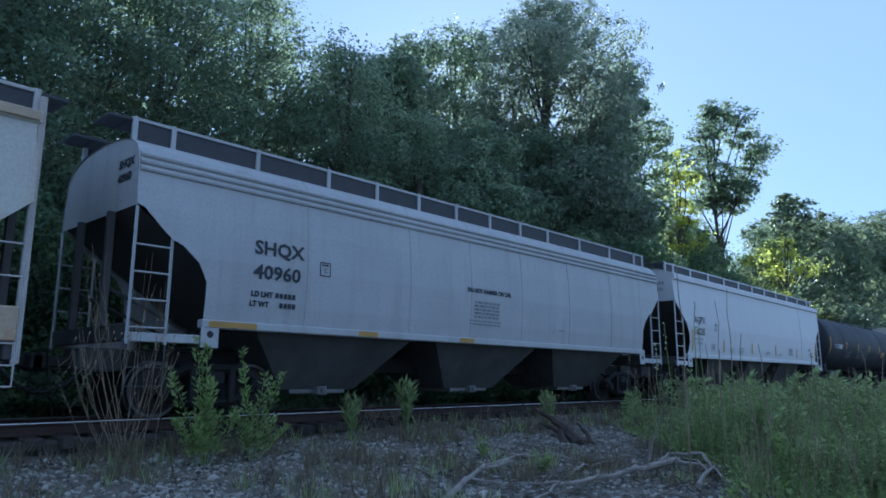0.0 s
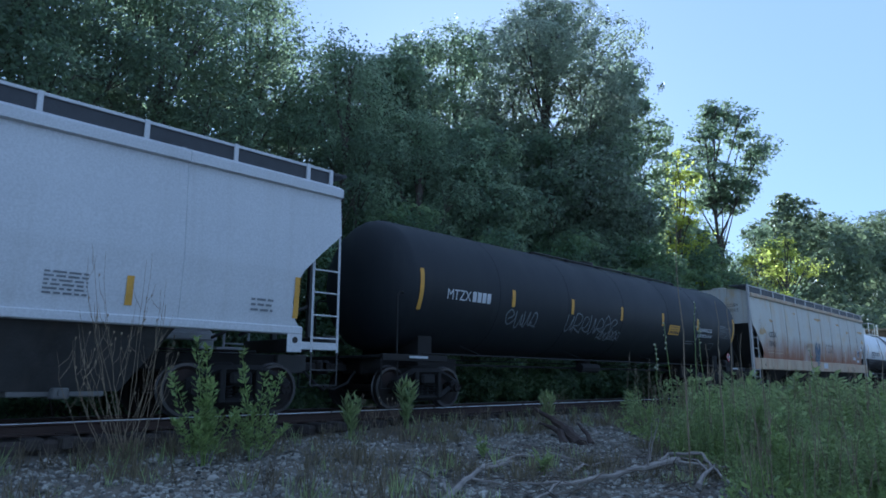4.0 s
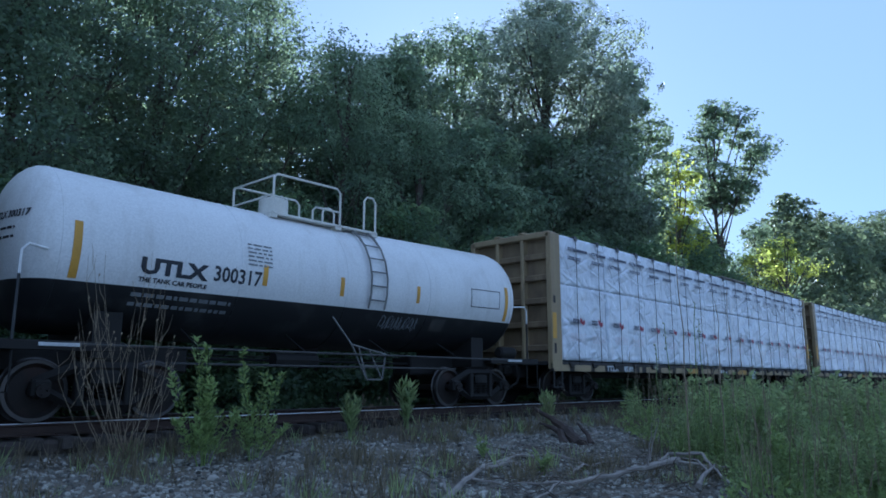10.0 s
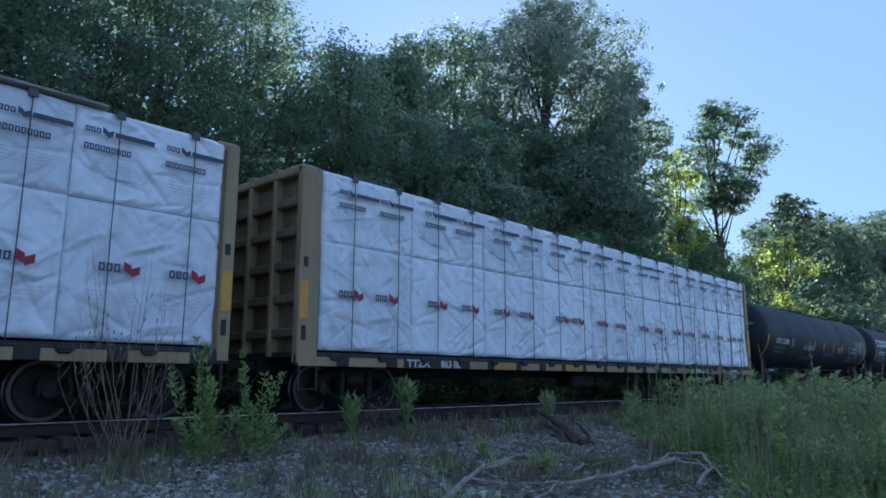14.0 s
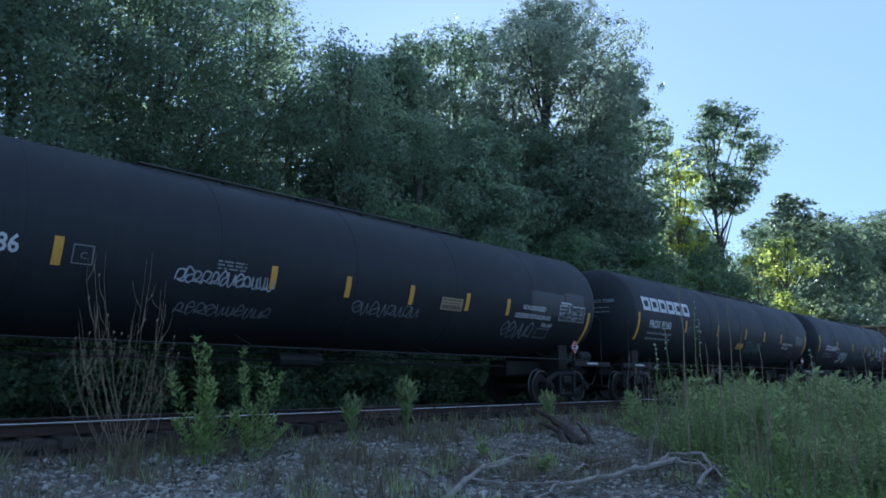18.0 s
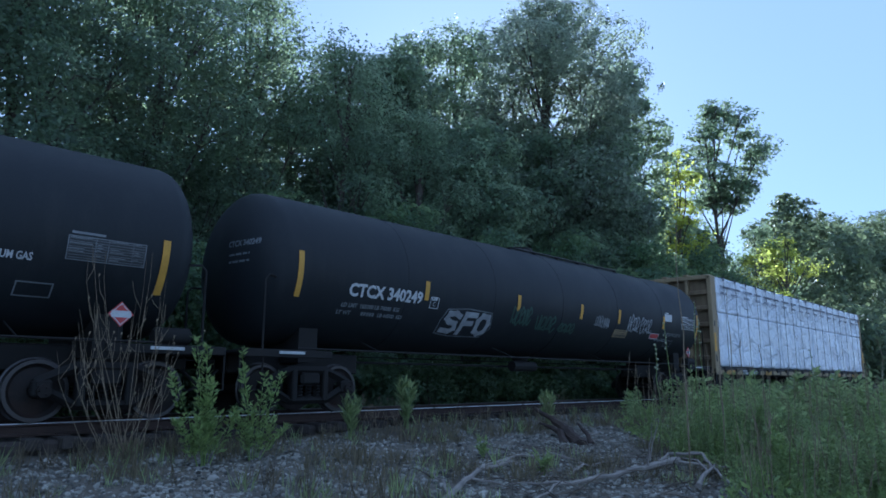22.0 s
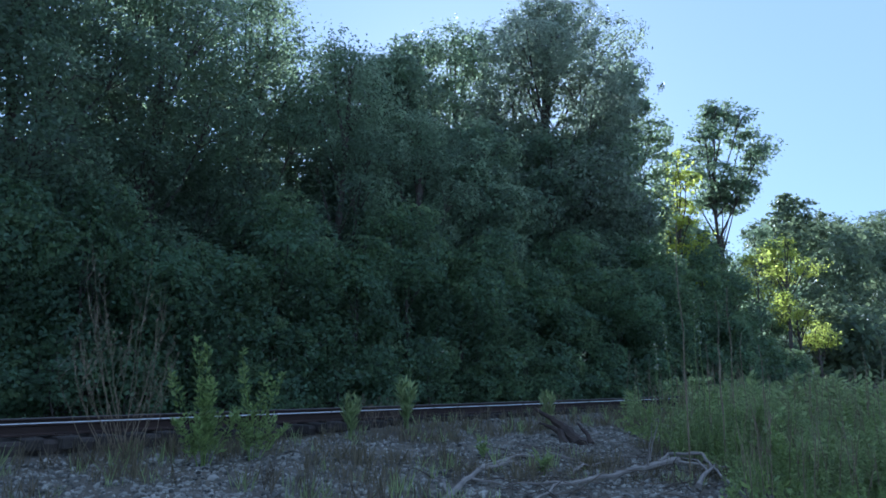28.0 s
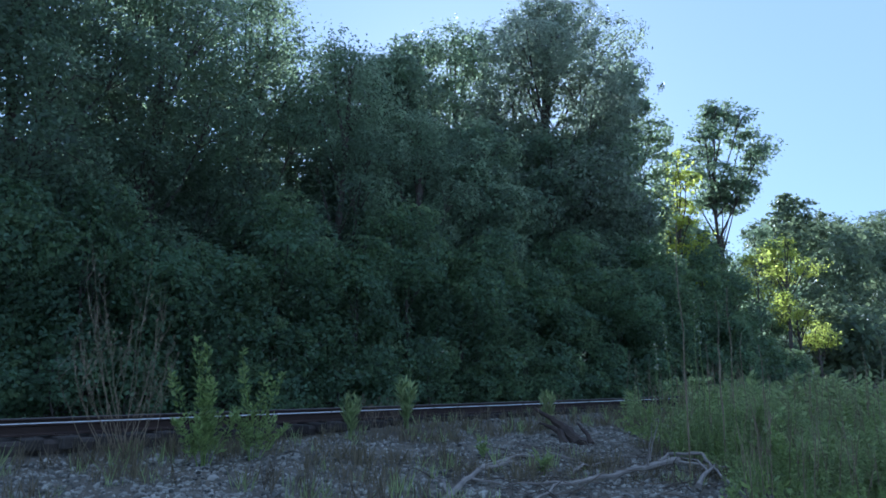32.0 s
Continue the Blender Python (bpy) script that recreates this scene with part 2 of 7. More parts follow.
def crumple(m):
    """Long crisp creases in tight plastic wrap, over soft swells."""
    nt = m.node_tree
    co = nt.nodes.new("ShaderNodeTexCoord").outputs["Object"]
    last = None
    for turn, size, twist, wide, strength, depth in ((0.7, 0.5, 0.9, 0.055, 0.22, 0.05), (-0.8, 0.55, 0.8, 0.05, 0.18, 0.04), (0.08, 1.3, 0.6, 0.12, 0.12, 0.025), (1.45, 0.45, 0.4, 0.10, 0.20, 0.06)):
        mp = nt.nodes.new("ShaderNodeMapping")
        mp.inputs["Rotation"].default_value = (0, turn, 0)
        nt.links.new(co, mp.inputs["Vector"])
        n = node(nt, "ShaderNodeTexNoise", Scale=size, Detail=1.5, Distortion=twist)
        nt.links.new(stretched(nt, mp.outputs["Vector"], 0.55, 1.0, 2.6), n.inputs["Vector"])
        off = nt.nodes.new("ShaderNodeMath")
        off.operation = "SUBTRACT"
        off.inputs[1].default_value = 0.5
        nt.links.new(n.outputs["Fac"], off.inputs[0])
        ab = nt.nodes.new("ShaderNodeMath")
        ab.operation = "ABSOLUTE"
        nt.links.new(off.outputs[0], ab.inputs[0])
        b = node(nt, "ShaderNodeBump", Strength=strength, Distance=depth)
        nt.links.new(ramp(nt, ab.outputs[0], 0.0, wide), b.inputs["Height"])
        if last:
            nt.links.new(last, b.inputs["Normal"])
        last = b.outputs[0]
    swell = node(nt, "ShaderNodeTexNoise", Scale=1.0, Detail=1.0, Distortion=1.5)
    nt.links.new(co, swell.inputs["Vector"])
    b = node(nt, "ShaderNodeBump", Strength=0.12, Distance=0.16)
    nt.links.new(swell.outputs["Fac"], b.inputs["Height"])
    nt.links.new(last, b.inputs["Normal"])
    nt.links.new(b.outputs[0], nt.nodes["Principled BSDF"].inputs["Normal"])


crumple(M["wrap"])


# ---- building helpers ----
class Geo:
    """Collects verts and faces of one mesh."""

    def __init__(self):
        self.v, self.f = [], []

    def add(self, verts, faces):
        n = len(self.v)
        self.v.extend(verts)
        self.f.extend([tuple(i + n for i in f) for f in faces])
        return self

    def box(self, x0, x1, y0, y1, z0, z1, c=0.012):
        """A box with chamfered edges."""
        c = min(c, 0.3 * min(x1 - x0, y1 - y0, z1 - z0))
        lim = ((x0, x1), (y0, y1), (z0, z1))
        ids, verts = {}, []
        for i in range(8):
            s = ((i & 1), (i >> 1) & 1, (i >> 2) & 1)
            for ax in range(3):
                p = [lim[k][s[k]] + (0 if k == ax else (c if s[k] == 0 else -c)) for k in range(3)]
                ids[i, ax] = len(verts)
                verts.append(tuple(p))
        faces = []
        for ax in range(3):
            u, w = (ax + 1) % 3, (ax + 2) % 3
            for side in (0, 1):
                ring = []
                for a, b in ((0, 0), (1, 0), (1, 1), (0, 1)):
                    ring.append(ids[(side << ax) | (a << u) | (b << w), ax])
                faces.append(tuple(ring if side else ring[::-1]))
            for a in (0, 1):
                for b in (0, 1):
                    i0 = (a << u) | (b << w)
                    i1 = i0 | (1 << ax)
                    q = (ids[i0, u], ids[i1, u], ids[i1, w], ids[i0, w])
                    faces.append(q if a == b else q[::-1])
        for i in range(8):
            t = (ids[i, 0], ids[i, 1], ids[i, 2])
            odd = bin(i).count("1") % 2
            faces.append(t if odd else t[::-1])
        return self.add(verts, faces)

    def tube(self, pts, r, seg=6, caps=True):
        """A round bar along points; r is one radius or one for each point."""
        pts = [Vector(p) for p in pts]
        rs = r if isinstance(r, (list, tuple)) else [r] * len(pts)
        verts, faces = [], []
        side = None
        for i, p in enumerate(pts):
            d = (pts[min(i + 1, len(pts) - 1)] - pts[max(i - 1, 0)]).normalized()
            if side is None:
                side = d.cross(Vector((0, 0, 1)) if abs(d.z) < 0.9 else Vector((1, 0, 0))).normalized()
            side = (side - d * side.dot(d)).normalized()
            up = side.cross(d)
            for k in range(seg):
                a = 2 * math.pi * k / seg
                verts.append(tuple(p + (side * math.cos(a) + up * math.sin(a)) * rs[i]))
        for i in range(len(pts) - 1):
            for k in range(seg):
                k2 = (k + 1) % seg
                faces.append((i * seg + k, i * seg + k2, (i + 1) * seg + k2, (i + 1) * seg + k))
        if caps:
            faces.append(tuple(range(seg))[::-1])
            faces.append(tuple((len(pts) - 1) * seg + k for k in range(seg)))
        return self.add(verts, faces)

    def grid(self, rows, close=False):
        """A sheet through rows of points."""
        n = len(rows[0])
        verts = [tuple(p) for row in rows for p in row]
        faces = []
        for i in range(len(rows) - 1):
            for k in range(n if close else n - 1):
                k2 = (k + 1) % n
                faces.append((i * n + k, i * n + k2, (i + 1) * n + k2, (i + 1) * n + k))
        return self.add(verts, faces)

    def loft(self, rings):
        """Closed rings joined and capped."""
        self.grid(rings, True)
        n, m = len(rings[0]), len(self.v)
        k = len(rings) * n
        self.f.append(tuple(m - k + i for i in range(n))[::-1])
        self.f.append(tuple(m - n + i for i in range(n)))
        return self

    def mesh(self, name, material, smooth=True):
        me = bpy.data.meshes.new(name)
        me.from_pydata(self.v, [], self.f)
        me.materials.append(material)
        if smooth:
            me.polygons.foreach_set("use_smooth", [True] * len(me.polygons))
            me.set_sharp_from_angle(angle=radians(35))
        me.update()
        return me


def part(name, geo, material, parent, label=""):
    """One mesh object under a thing or a part."""
    me = geo if isinstance(geo, bpy.types.Mesh) else geo.mesh(name, material)
    ob = new(name, me)
    ob.parent = parent
    if label:
        ob["label"] = label
    return ob


def empty(name, x, y, z):
    ob = new(name)
    ob.matrix_world = pose(x, y, z)
    ob.empty_display_size = 0.3
    return ob


def quads_mesh(name, quads, material):
    """A mesh from an array of n four-cornered leaves."""
    n = len(quads)
    me = bpy.data.meshes.new(name)
    me.vertices.add(4 * n)
    me.vertices.foreach_set("co", quads.reshape(-1).astype(np.float32))
    me.loops.add(4 * n)
    me.loops.foreach_set("vertex_index", np.arange(4 * n, dtype=np.int32))
    me.polygons.add(n)
    me.polygons.foreach_set("loop_start", np.arange(0, 4 * n, 4, dtype=np.int32))
    me.polygons.foreach_set("loop_total", np.full(n, 4, dtype=np.int32))
    me.materials.append(material)
    me.update(calc_edges=True)
    return me


# flat marks (paint, letters, stripes) that are laid on a curved side
def cut_levels(polys, dv):
    """Cut convex flat polygons at every multiple of dv, so that they can follow a curve."""
    out = []
    for poly in polys:
        lo, hi = min(p[1] for p in poly), max(p[1] for p in poly)
        k = math.floor(lo / dv)
        while k * dv < hi - 1e-6:
            a, b, q = k * dv, (k + 1) * dv, poly
            for lim, keep in ((a, 1), (b, -1)):
                r = []
                for i in range(len(q)):
                    p0, p1 = q[i - 1], q[i]
                    d0, d1 = keep * (p0[1] - lim), keep * (p1[1] - lim)
                    if d0 * d1 < 0:
                        t = d0 / (d0 - d1)
                        r.append((p0[0] + t * (p1[0] - p0[0]), p0[1] + t * (p1[1] - p0[1])))
                    if d1 >= 0:
                        r.append(p1)
                q = r
                if len(q) < 3:
                    break
            if len(q) >= 3:
                out.append(q)
            k += 1
    return out


class Mark(list):
    """Flat polygons in groups, each of which becomes a piece of its own."""

    groups = None

    def __add__(self, other):
        m = Mark(list(self) + list(other))
        m.groups = self.groups + (other.groups if isinstance(other, Mark) else [list(other)])
        return m


def marked(polys):
    m = Mark(polys)
    m.groups = [list(polys)]
    return m


def rect(u0, u1, v0, v1):
    return [(u0, v0), (u1, v0), (u1, v1), (u0, v1)]


def ring(u0, u1, v0, v1, w):
    """Four bars round an empty rectangle."""
    return marked([rect(u0, u1, v0, v0 + w), rect(u0, u1, v1 - w, v1), rect(u0, u0 + w, v0 + w, v1 - w), rect(u1 - w, u1, v0 + w, v1 - w)])


def words(text, u, v, height, squeeze=1.0, bold=0.0):
    """Letters as flat polygons, from their left foot (u, v)."""
    cu = bpy.data.curves.new("letters", "FONT")
    cu.body, cu.size, cu.resolution_u, cu.offset = text, height / 0.70, 2, bold * 0.04
    ob = bpy.data.objects.new("letters", cu)
    scene.collection.objects.link(ob)
    bpy.context.view_layer.update()
    me = bpy.data.meshes.new_from_object(ob.evaluated_get(bpy.context.evaluated_depsgraph_get()))
    me.calc_loop_triangles()
    co = [(u + p.co.x * squeeze, v + p.co.y) for p in me.vertices]
    polys = [[co[i] for i in t.vertices] for t in me.loop_triangles]
    bpy.data.objects.remove(ob)
    bpy.data.curves.remove(cu)
    bpy.data.meshes.remove(me)
    return marked(polys)


def bars(u, v, widths, height, gap):
    """Plain bars in a row, for writing that is not spelled out."""
    out = []
    for w in widths:
        out.append(rect(u, u + w, v, v + height))
        u += w + gap
    return marked(out)


def scribble(u, v, w, h, seed, loops=6, width=0.03):
    """Sprayed letters in a hand of loops and flicks, drawn as one smooth line from letter to letter."""
    rnd = random.Random(seed)
    key = []
    cell = w / loops
    for k in range(loops):
        x = u + cell * k
        kind = rnd.randrange(3)
        if kind == 0:
            shape = ((0.0, 0.1), (0.25, 0.95), (0.75, 0.85), (0.6, 0.3), (0.15, 0.25), (0.9, 0.1))
        elif kind == 1:
            shape = ((0.1, 0.9), (0.2, 0.1), (0.5, 0.05), (0.7, 0.9), (0.75, 0.15), (1.0, 0.25))
        else:
            shape = ((0.3, 0.5), (0.8, 0.8), (0.4, 1.05), (0.05, 0.55), (0.4, 0.0), (0.95, 0.35))
        key += [(x + cell * (a * 1.15 + rnd.uniform(-0.12, 0.12)), v + h * (b + rnd.uniform(-0.12, 0.12))) for a, b in shape]
    pts = []
    for a, b, c, d in zip(key[:1] + key, key, key[1:], key[2:] + key[-1:]):
        for i in range(5):
            t = i / 5
            pts.append(tuple(0.5 * (2 * b[n] + (c[n] - a[n]) * t + (2 * a[n] - 5 * b[n] + 4 * c[n] - d[n]) * t * t + (3 * b[n] - a[n] - 3 * c[n] + d[n]) * t ** 3) for n in (0, 1)))
    return stroke(pts, width)


def smear(u, v, w, h, seed, n=14):
    """An uneven patch, ragged above and below and pointed at its sides."""
    rr = random.Random(seed)
    a, b = [rr.uniform(0, 9) for _ in range(2)]
    edge = []
    for k in range(n + 1):
        f = k / n
        bow = math.sin(math.pi * f) ** 0.6
        edge.append((u + w * f, v + h * bow * (0.55 + 0.9 * noise.noise((f * 4, a, 0.3))), v - h * bow * (0.55 + 0.9 * noise.noise((f * 5, b, 7.3)))))
    return [[(p[0], p[2]), (q[0], q[2]), (q[0], q[1]), (p[0], p[1])] for p, q in zip(edge, edge[1:]) if min(p[1] - p[2], q[1] - q[2]) > -1e-6]


def stroke(pts, width):
    out = []
    for (a, b), (c, d) in zip(pts, pts[1:]):
        le = math.hypot(c - a, d - b) or 1
        nx, ny = -(d - b) / le * width / 2, (c - a) / le * width / 2
        ex, ey = (c - a) / le * width / 2, (d - b) / le * width / 2
        out.append([(a - ex - nx, b - ey - ny), (c + ex - nx, d + ey - ny), (c + ex + nx, d + ey + ny), (a - ex + nx, b - ey + ny)])
    return out


def lay(name, polys, skin, material, parent, label="", dv=0.07):
    """Lay flat polygons on a side: skin(u, v) gives the place."""
    g = Geo()
    for i, q in enumerate(cut_levels(polys, dv)):
        area = sum(a[0] * b[1] - b[0] * a[1] for a, b in zip(q, q[1:] + q[:1]))
        q = q if area > 0 else q[::-1]
        lift = (i % 50) * 4e-5
        g.add([(x, y - lift, z) for x, y, z in (skin(*p) for p in q)], [tuple(range(len(q)))])
    return part(name, g.mesh(name, material, False), material, parent, label)


# ---- the train ----
MOVING, SPINNING = [], []
WHEEL_R = 0.457


def run(t):
    """How far the train has gone past its place at 12 s."""
    return 8.17510 * (t - 12) + 0.00825447 * (t - 12) ** 2 + 0.0000723428 * (t - 12) ** 3


def car(name, x, label, category, group=""):
    ob = empty(name, x - run(0), D, 0)
    tagged(ob, label, category, group)
    MOVING.append((ob, x, D, 0))
    return ob


def wheelset_mesh():
    g = Geo()
    prof = [(0.10, 0.70), (0.12, 0.80), (0.20, 0.795), (0.34, 0.76), (0.385, 0.79), (0.395, 0.815), (0.45, 0.815), (0.457, 0.80), (0.462, 0.715), (0.487, 0.70), (0.487, 0.675), (0.40, 0.672), (0.34, 0.70), (0.20, 0.71)]
    n, rim = 28, []
    for s in (-1, 1):
        rows = [[(r * math.sin(6.28319 * k / n), s * y, r * math.cos(6.28319 * k / n)) for k in range(n)] for r, y in prof + prof[:1]]
        start = len(g.f)
        g.grid(rows if s > 0 else rows[::-1], True)
        for i in range(len(prof)):
            j = i if s > 0 else len(prof) - 1 - i
            if 5 <= j <= 8:
                rim.extend(range(start + i * n, start + (i + 1) * n))
    g.tube([(0, -1.12, 0), (0, 1.12, 0)], 0.075, 12)
    for s in (-1, 1):
        g.tube([(0, s * 1.08, 0), (0, s * 1.17, 0)], 0.10, 10)
        for k in range(3):
            a = 2.1 * k
            g.box(0.055 * math.sin(a) - 0.015, 0.055 * math.sin(a) + 0.015, s * 1.18 - 0.02, s * 1.18 + 0.02, 0.055 * math.cos(a) - 0.015, 0.055 * math.cos(a) + 0.015, 0.004)
    me = g.mesh("wheelset", M["wheel"])
    me.materials.append(M["wheel_rim"])
    for i in rim:
        me.polygons[i].material_index = 1
    return me


def truck_meshes():
    g = Geo()
    for s in (-1, 1):
        y = s * 1.0
        g.tube([(-0.98, y, 0.56), (-0.72, y, 0.68), (-0.42, y, 0.80), (0.42, y, 0.80), (0.72, y, 0.68), (0.98, y, 0.56)], 0.085, 4)
        g.tube([(-0.80, y, 0.44), (-0.42, y, 0.24), (0.42, y, 0.24), (0.80, y, 0.44)], 0.075, 4)
        for x in (-0.89, 0.89):
            g.box(x - 0.13, x + 0.13, y - 0.11, y + 0.11, 0.36, 0.62, 0.04)
        for x in (-0.36, 0.36):
            g.box(x - 0.06, x + 0.06, y - 0.10, y + 0.10, 0.22, 0.82, 0.02)
    g.box(-0.22, 0.22, -1.12, 1.12, 0.52, 0.76, 0.05)
    g.box(-0.28, 0.28, -0.35, 0.35, 0.74, 0.95, 0.04)
    h = Geo()
    for x in (-0.2, 0.0, 0.2):
        h.tube([(x + 0.07 * math.cos(k * 1.05), 0.07 * math.sin(k * 1.05), 0.29 + 0.23 * k / 24) for k in range(25)], 0.016, 4)
    b = Geo().box(-0.03, 0.03, -0.7, 0.7, 0.30, 0.42)
    return g.mesh("truck", M["dark_steel"]), h.mesh("spring", M["dark_steel"]), b.mesh("brake_beam", M["dark_steel"])


WHEELSET = wheelset_mesh()
TRUCK = truck_meshes()


def truck(parent, x):
    t = part("truck", TRUCK[0], None, parent, "dark cast steel truck with exposed springs")
    t.location.x = x
    for s in (-1, 1):
        part("spring_nest", TRUCK[1], None, t).location.y = s * 1.0
        part("brake_beam", TRUCK[2], None, t).location.x = s * 0.39
    for dx in (-0.89, 0.89):
        w = part("wheelset", WHEELSET, None, t, "steel wheels with bright rims on an axle")
        w.location = (dx, 0, WHEEL_R)
        SPINNING.append((w, dx))


def coupler(parent, x, s):
    g = Geo()
    g.box(min(x, x + s * 0.55), max(x, x + s * 0.55), -0.09, 0.09, 0.80, 0.98, 0.03)
    g.box(min(x + s * 0.5, x + s * 0.78), max(x + s * 0.5, x + s * 0.78), -0.17, 0.15, 0.74, 1.04, 0.06)
    g.tube([(x, -0.35, 0.8), (x + s * 0.25, -0.40, 0.55), (x + s * 0.55, -0.30, 0.42), (x + s * 0.72, -0.2, 0.5)], 0.03, 6)
    part("coupler", g, M["dark_steel"], parent)


def ladder(parent, pts0, pts1, rungs, material, r=0.016, rail=0.028):
    """Two stiles through points and level rungs between them, up to the lower stile's end."""
    a, b = [Vector(p) for p in pts0], [Vector(p) for p in pts1]
    g = Geo()
    g.tube(a, rail, 4)
    g.tube(b, rail, 4)

    def at(pts, z):
        for p, q in zip(pts, pts[1:]):
            if min(p.z, q.z) - 1e-6 <= z <= max(p.z, q.z) + 1e-6:
                return p.lerp(q, (z - p.z) / (q.z - p.z))
        return pts[-1]
    z0, z1 = min(a[0].z, a[-1].z), min(max(a[0].z, a[-1].z), max(b[0].z, b[-1].z))
    for k in range(rungs):
        z = z0 + (z1 - z0) * (k + 0.6) / rungs
        g.tube([at(a, z), at(b, z)], r, 5)
    return part("ladder", g, material, parent)


def along(table, z):
    """Straight-line look-up in (z, value) pairs."""
    if z <= table[0][0]:
        return table[0][1]
    for (a, p), (b, q) in zip(table, table[1:]):
        if z <= b:
            return p + (q - p) * (z - a) / (b - a)
    return table[-1][1]


def hopper_car(x0, x1, label, paint, sill_paint, sill_z, section, cut, funnels, seams, posts, walk_y=1.05, walk_z=4.85, wide_post=0.0, flutes=()):
    """A covered hopper: curved sides over a sill, cut-away ends with sloping sheets, funnels, walkways, ladders."""
    L, c = x1 - x0, 0.5 * (x0 + x1)
    h = L / 2
    ob = car("covered_hopper_car", c, label, "freight car", "cars of the train")
    pr = M[paint]
    fit = M["post_grey"] if wide_post else pr
    zs = sorted({round(z, 3) for z, _ in section} | {round(sill_z[1] + 0.1 * k, 3) for k in range(29) if sill_z[1] + 0.1 * k < section[-3][0]} | {round(z, 3) for z, _ in cut if z > sill_z[1]})
    half = [(along(section, z), z) for z in zs]
    ys = half + [(y, z) for y, z in ((-half[-1][0], half[-1][1]),) if y] + [(-y, z) for y, z in half[::-1][1:]]
    rows = []
    for y, z in ys:
        e = h - along(cut, z)
        rows.append([(-e + 2 * e * k / 10, -y, z) for k in range(11)])
    part("body", Geo().grid(rows), pr, ob, "curved hopper body with a rounded roof")
    top = [p for p in half if p[1] >= cut[-1][0] - 0.001]
    for s in (-1, 1):
        g = Geo()
        rim = [(s * (h - 0.03), -y, z) for y, z in top] + [(s * (h - 0.03), y, z) for y, z in top[::-1]]
        g.add(rim, [tuple(range(len(rim)))[::-s]])
        part("end_sheet", g, pr, ob)
        # the sloping sheet is a much darker grey than the body
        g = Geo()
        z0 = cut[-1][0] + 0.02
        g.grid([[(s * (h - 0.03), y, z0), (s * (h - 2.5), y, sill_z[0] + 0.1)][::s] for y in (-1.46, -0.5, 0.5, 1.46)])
        part("slope_sheet", g, M["slope_dark"], ob, "dark grey sloping end sheet")
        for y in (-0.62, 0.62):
            part("end_post", Geo().box(s * h - 0.06, s * h + 0.06, y - 0.05, y + 0.05, sill_z[0], z0, 0.01), M["grimy_shaded_grey"], ob)
            part("end_brace", Geo().tube([(s * h, y, 2.1), (s * (h - 1.5), y * 0.8, sill_z[0])], 0.03, 4), M["grimy_shaded_grey"], ob)
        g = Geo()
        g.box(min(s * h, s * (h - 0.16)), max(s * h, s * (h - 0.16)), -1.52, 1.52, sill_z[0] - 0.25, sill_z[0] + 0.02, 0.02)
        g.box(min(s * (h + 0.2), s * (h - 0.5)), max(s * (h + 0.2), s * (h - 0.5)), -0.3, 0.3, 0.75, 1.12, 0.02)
        part("end_sill", g, M["grimy_shaded_grey"], ob)
        for side in (-1, 1):
            y = side * 1.55
            zb = sill_z[0] - 0.27
            xa, xb = s * (h - 0.02), s * (h - 0.62)
            ladder(ob, [(xa, y, sill_z[0] - 0.3), (xa, y, z0 - 0.05)], [(xb, y, sill_z[0] - 0.3), (xb, y, min(z0 - 0.45, 2.85))], 4, fit)
            g = Geo()
            g.tube([(xa, y, zb + 0.05), (xa, y, 0.52), (xb, y, 0.52), (xb, y, zb + 0.05)], 0.018, 5)
            g.tube([(xa, y, 0.80), (xb, y, 0.80)], 0.014, 5)
            # steps on grey cars take the underframe grey, darkened for grime and shade
            part("stirrup_step", g, fit if wide_post else M["grimy_shaded_grey"], ob)
            g = Geo()
            e = h - along(cut, sill_z[1]) + 0.05
            if not wide_post:
                g.box(min(s * e, s * h), max(s * e, s * h), min(y, y - side * 0.12), max(y, y - side * 0.12), sill_z[0] - 0.26, sill_z[0] - 0.12, 0.01)
            g.box(min(s * (e - 0.32), s * e), max(s * (e - 0.32), s * e), min(y, y + side * 0.03), max(y, y + side * 0.03), (sill_z[0] - 0.32 if not wide_post else sill_z[0] + 0.02), sill_z[1] - 0.02, 0.012)
            part("jacking_bracket", g, M[sill_paint], ob)
            g = Geo()
            zh = sill_z[0] + (0.2 if wide_post else -0.1)
            yh = y + side * (0.038 if wide_post else 0.028)
            g.tube([(s * (e - 0.16), yh, zh), (s * (e - 0.16), yh + side * 0.007, zh)], 0.06, 10)
            part("jacking_hole", g, M["deck_dark"], ob)
            if wide_post:
                g = Geo()
                g.box(s * h - wide_post / 2, s * h + wide_post / 2, min(y, y - side * 0.10), max(y, y - side * 0.10), sill_z[0] - 0.3, 4.62, 0.015)
                part("corner_post", g, fit, ob)
    for side in (-1, 1):
        g = Geo()
        e = h - 0.03 if wide_post else h - along(cut, sill_z[1]) + 0.05
        g.box(-e, e, min(side * 1.59, side * 1.42), max(side * 1.59, side * 1.42), sill_z[0], sill_z[1], 0.02)
        part("side_sill", g, M[sill_paint], ob)
        for u in seams:
            pts = [(u, side * (along(section, z) + 0.003), z) for z in zs if z < section[-4][0] + 0.01]
            part("weld_seam", Geo().tube(pts, 0.012, 4), pr, ob)
        for z in flutes:
            part("roof_flute", Geo().tube([(-h + 0.02, side * (along(section, z) + 0.012), z), (h - 0.02, side * (along(section, z) + 0.012), z)], 0.045, 8), pr, ob)
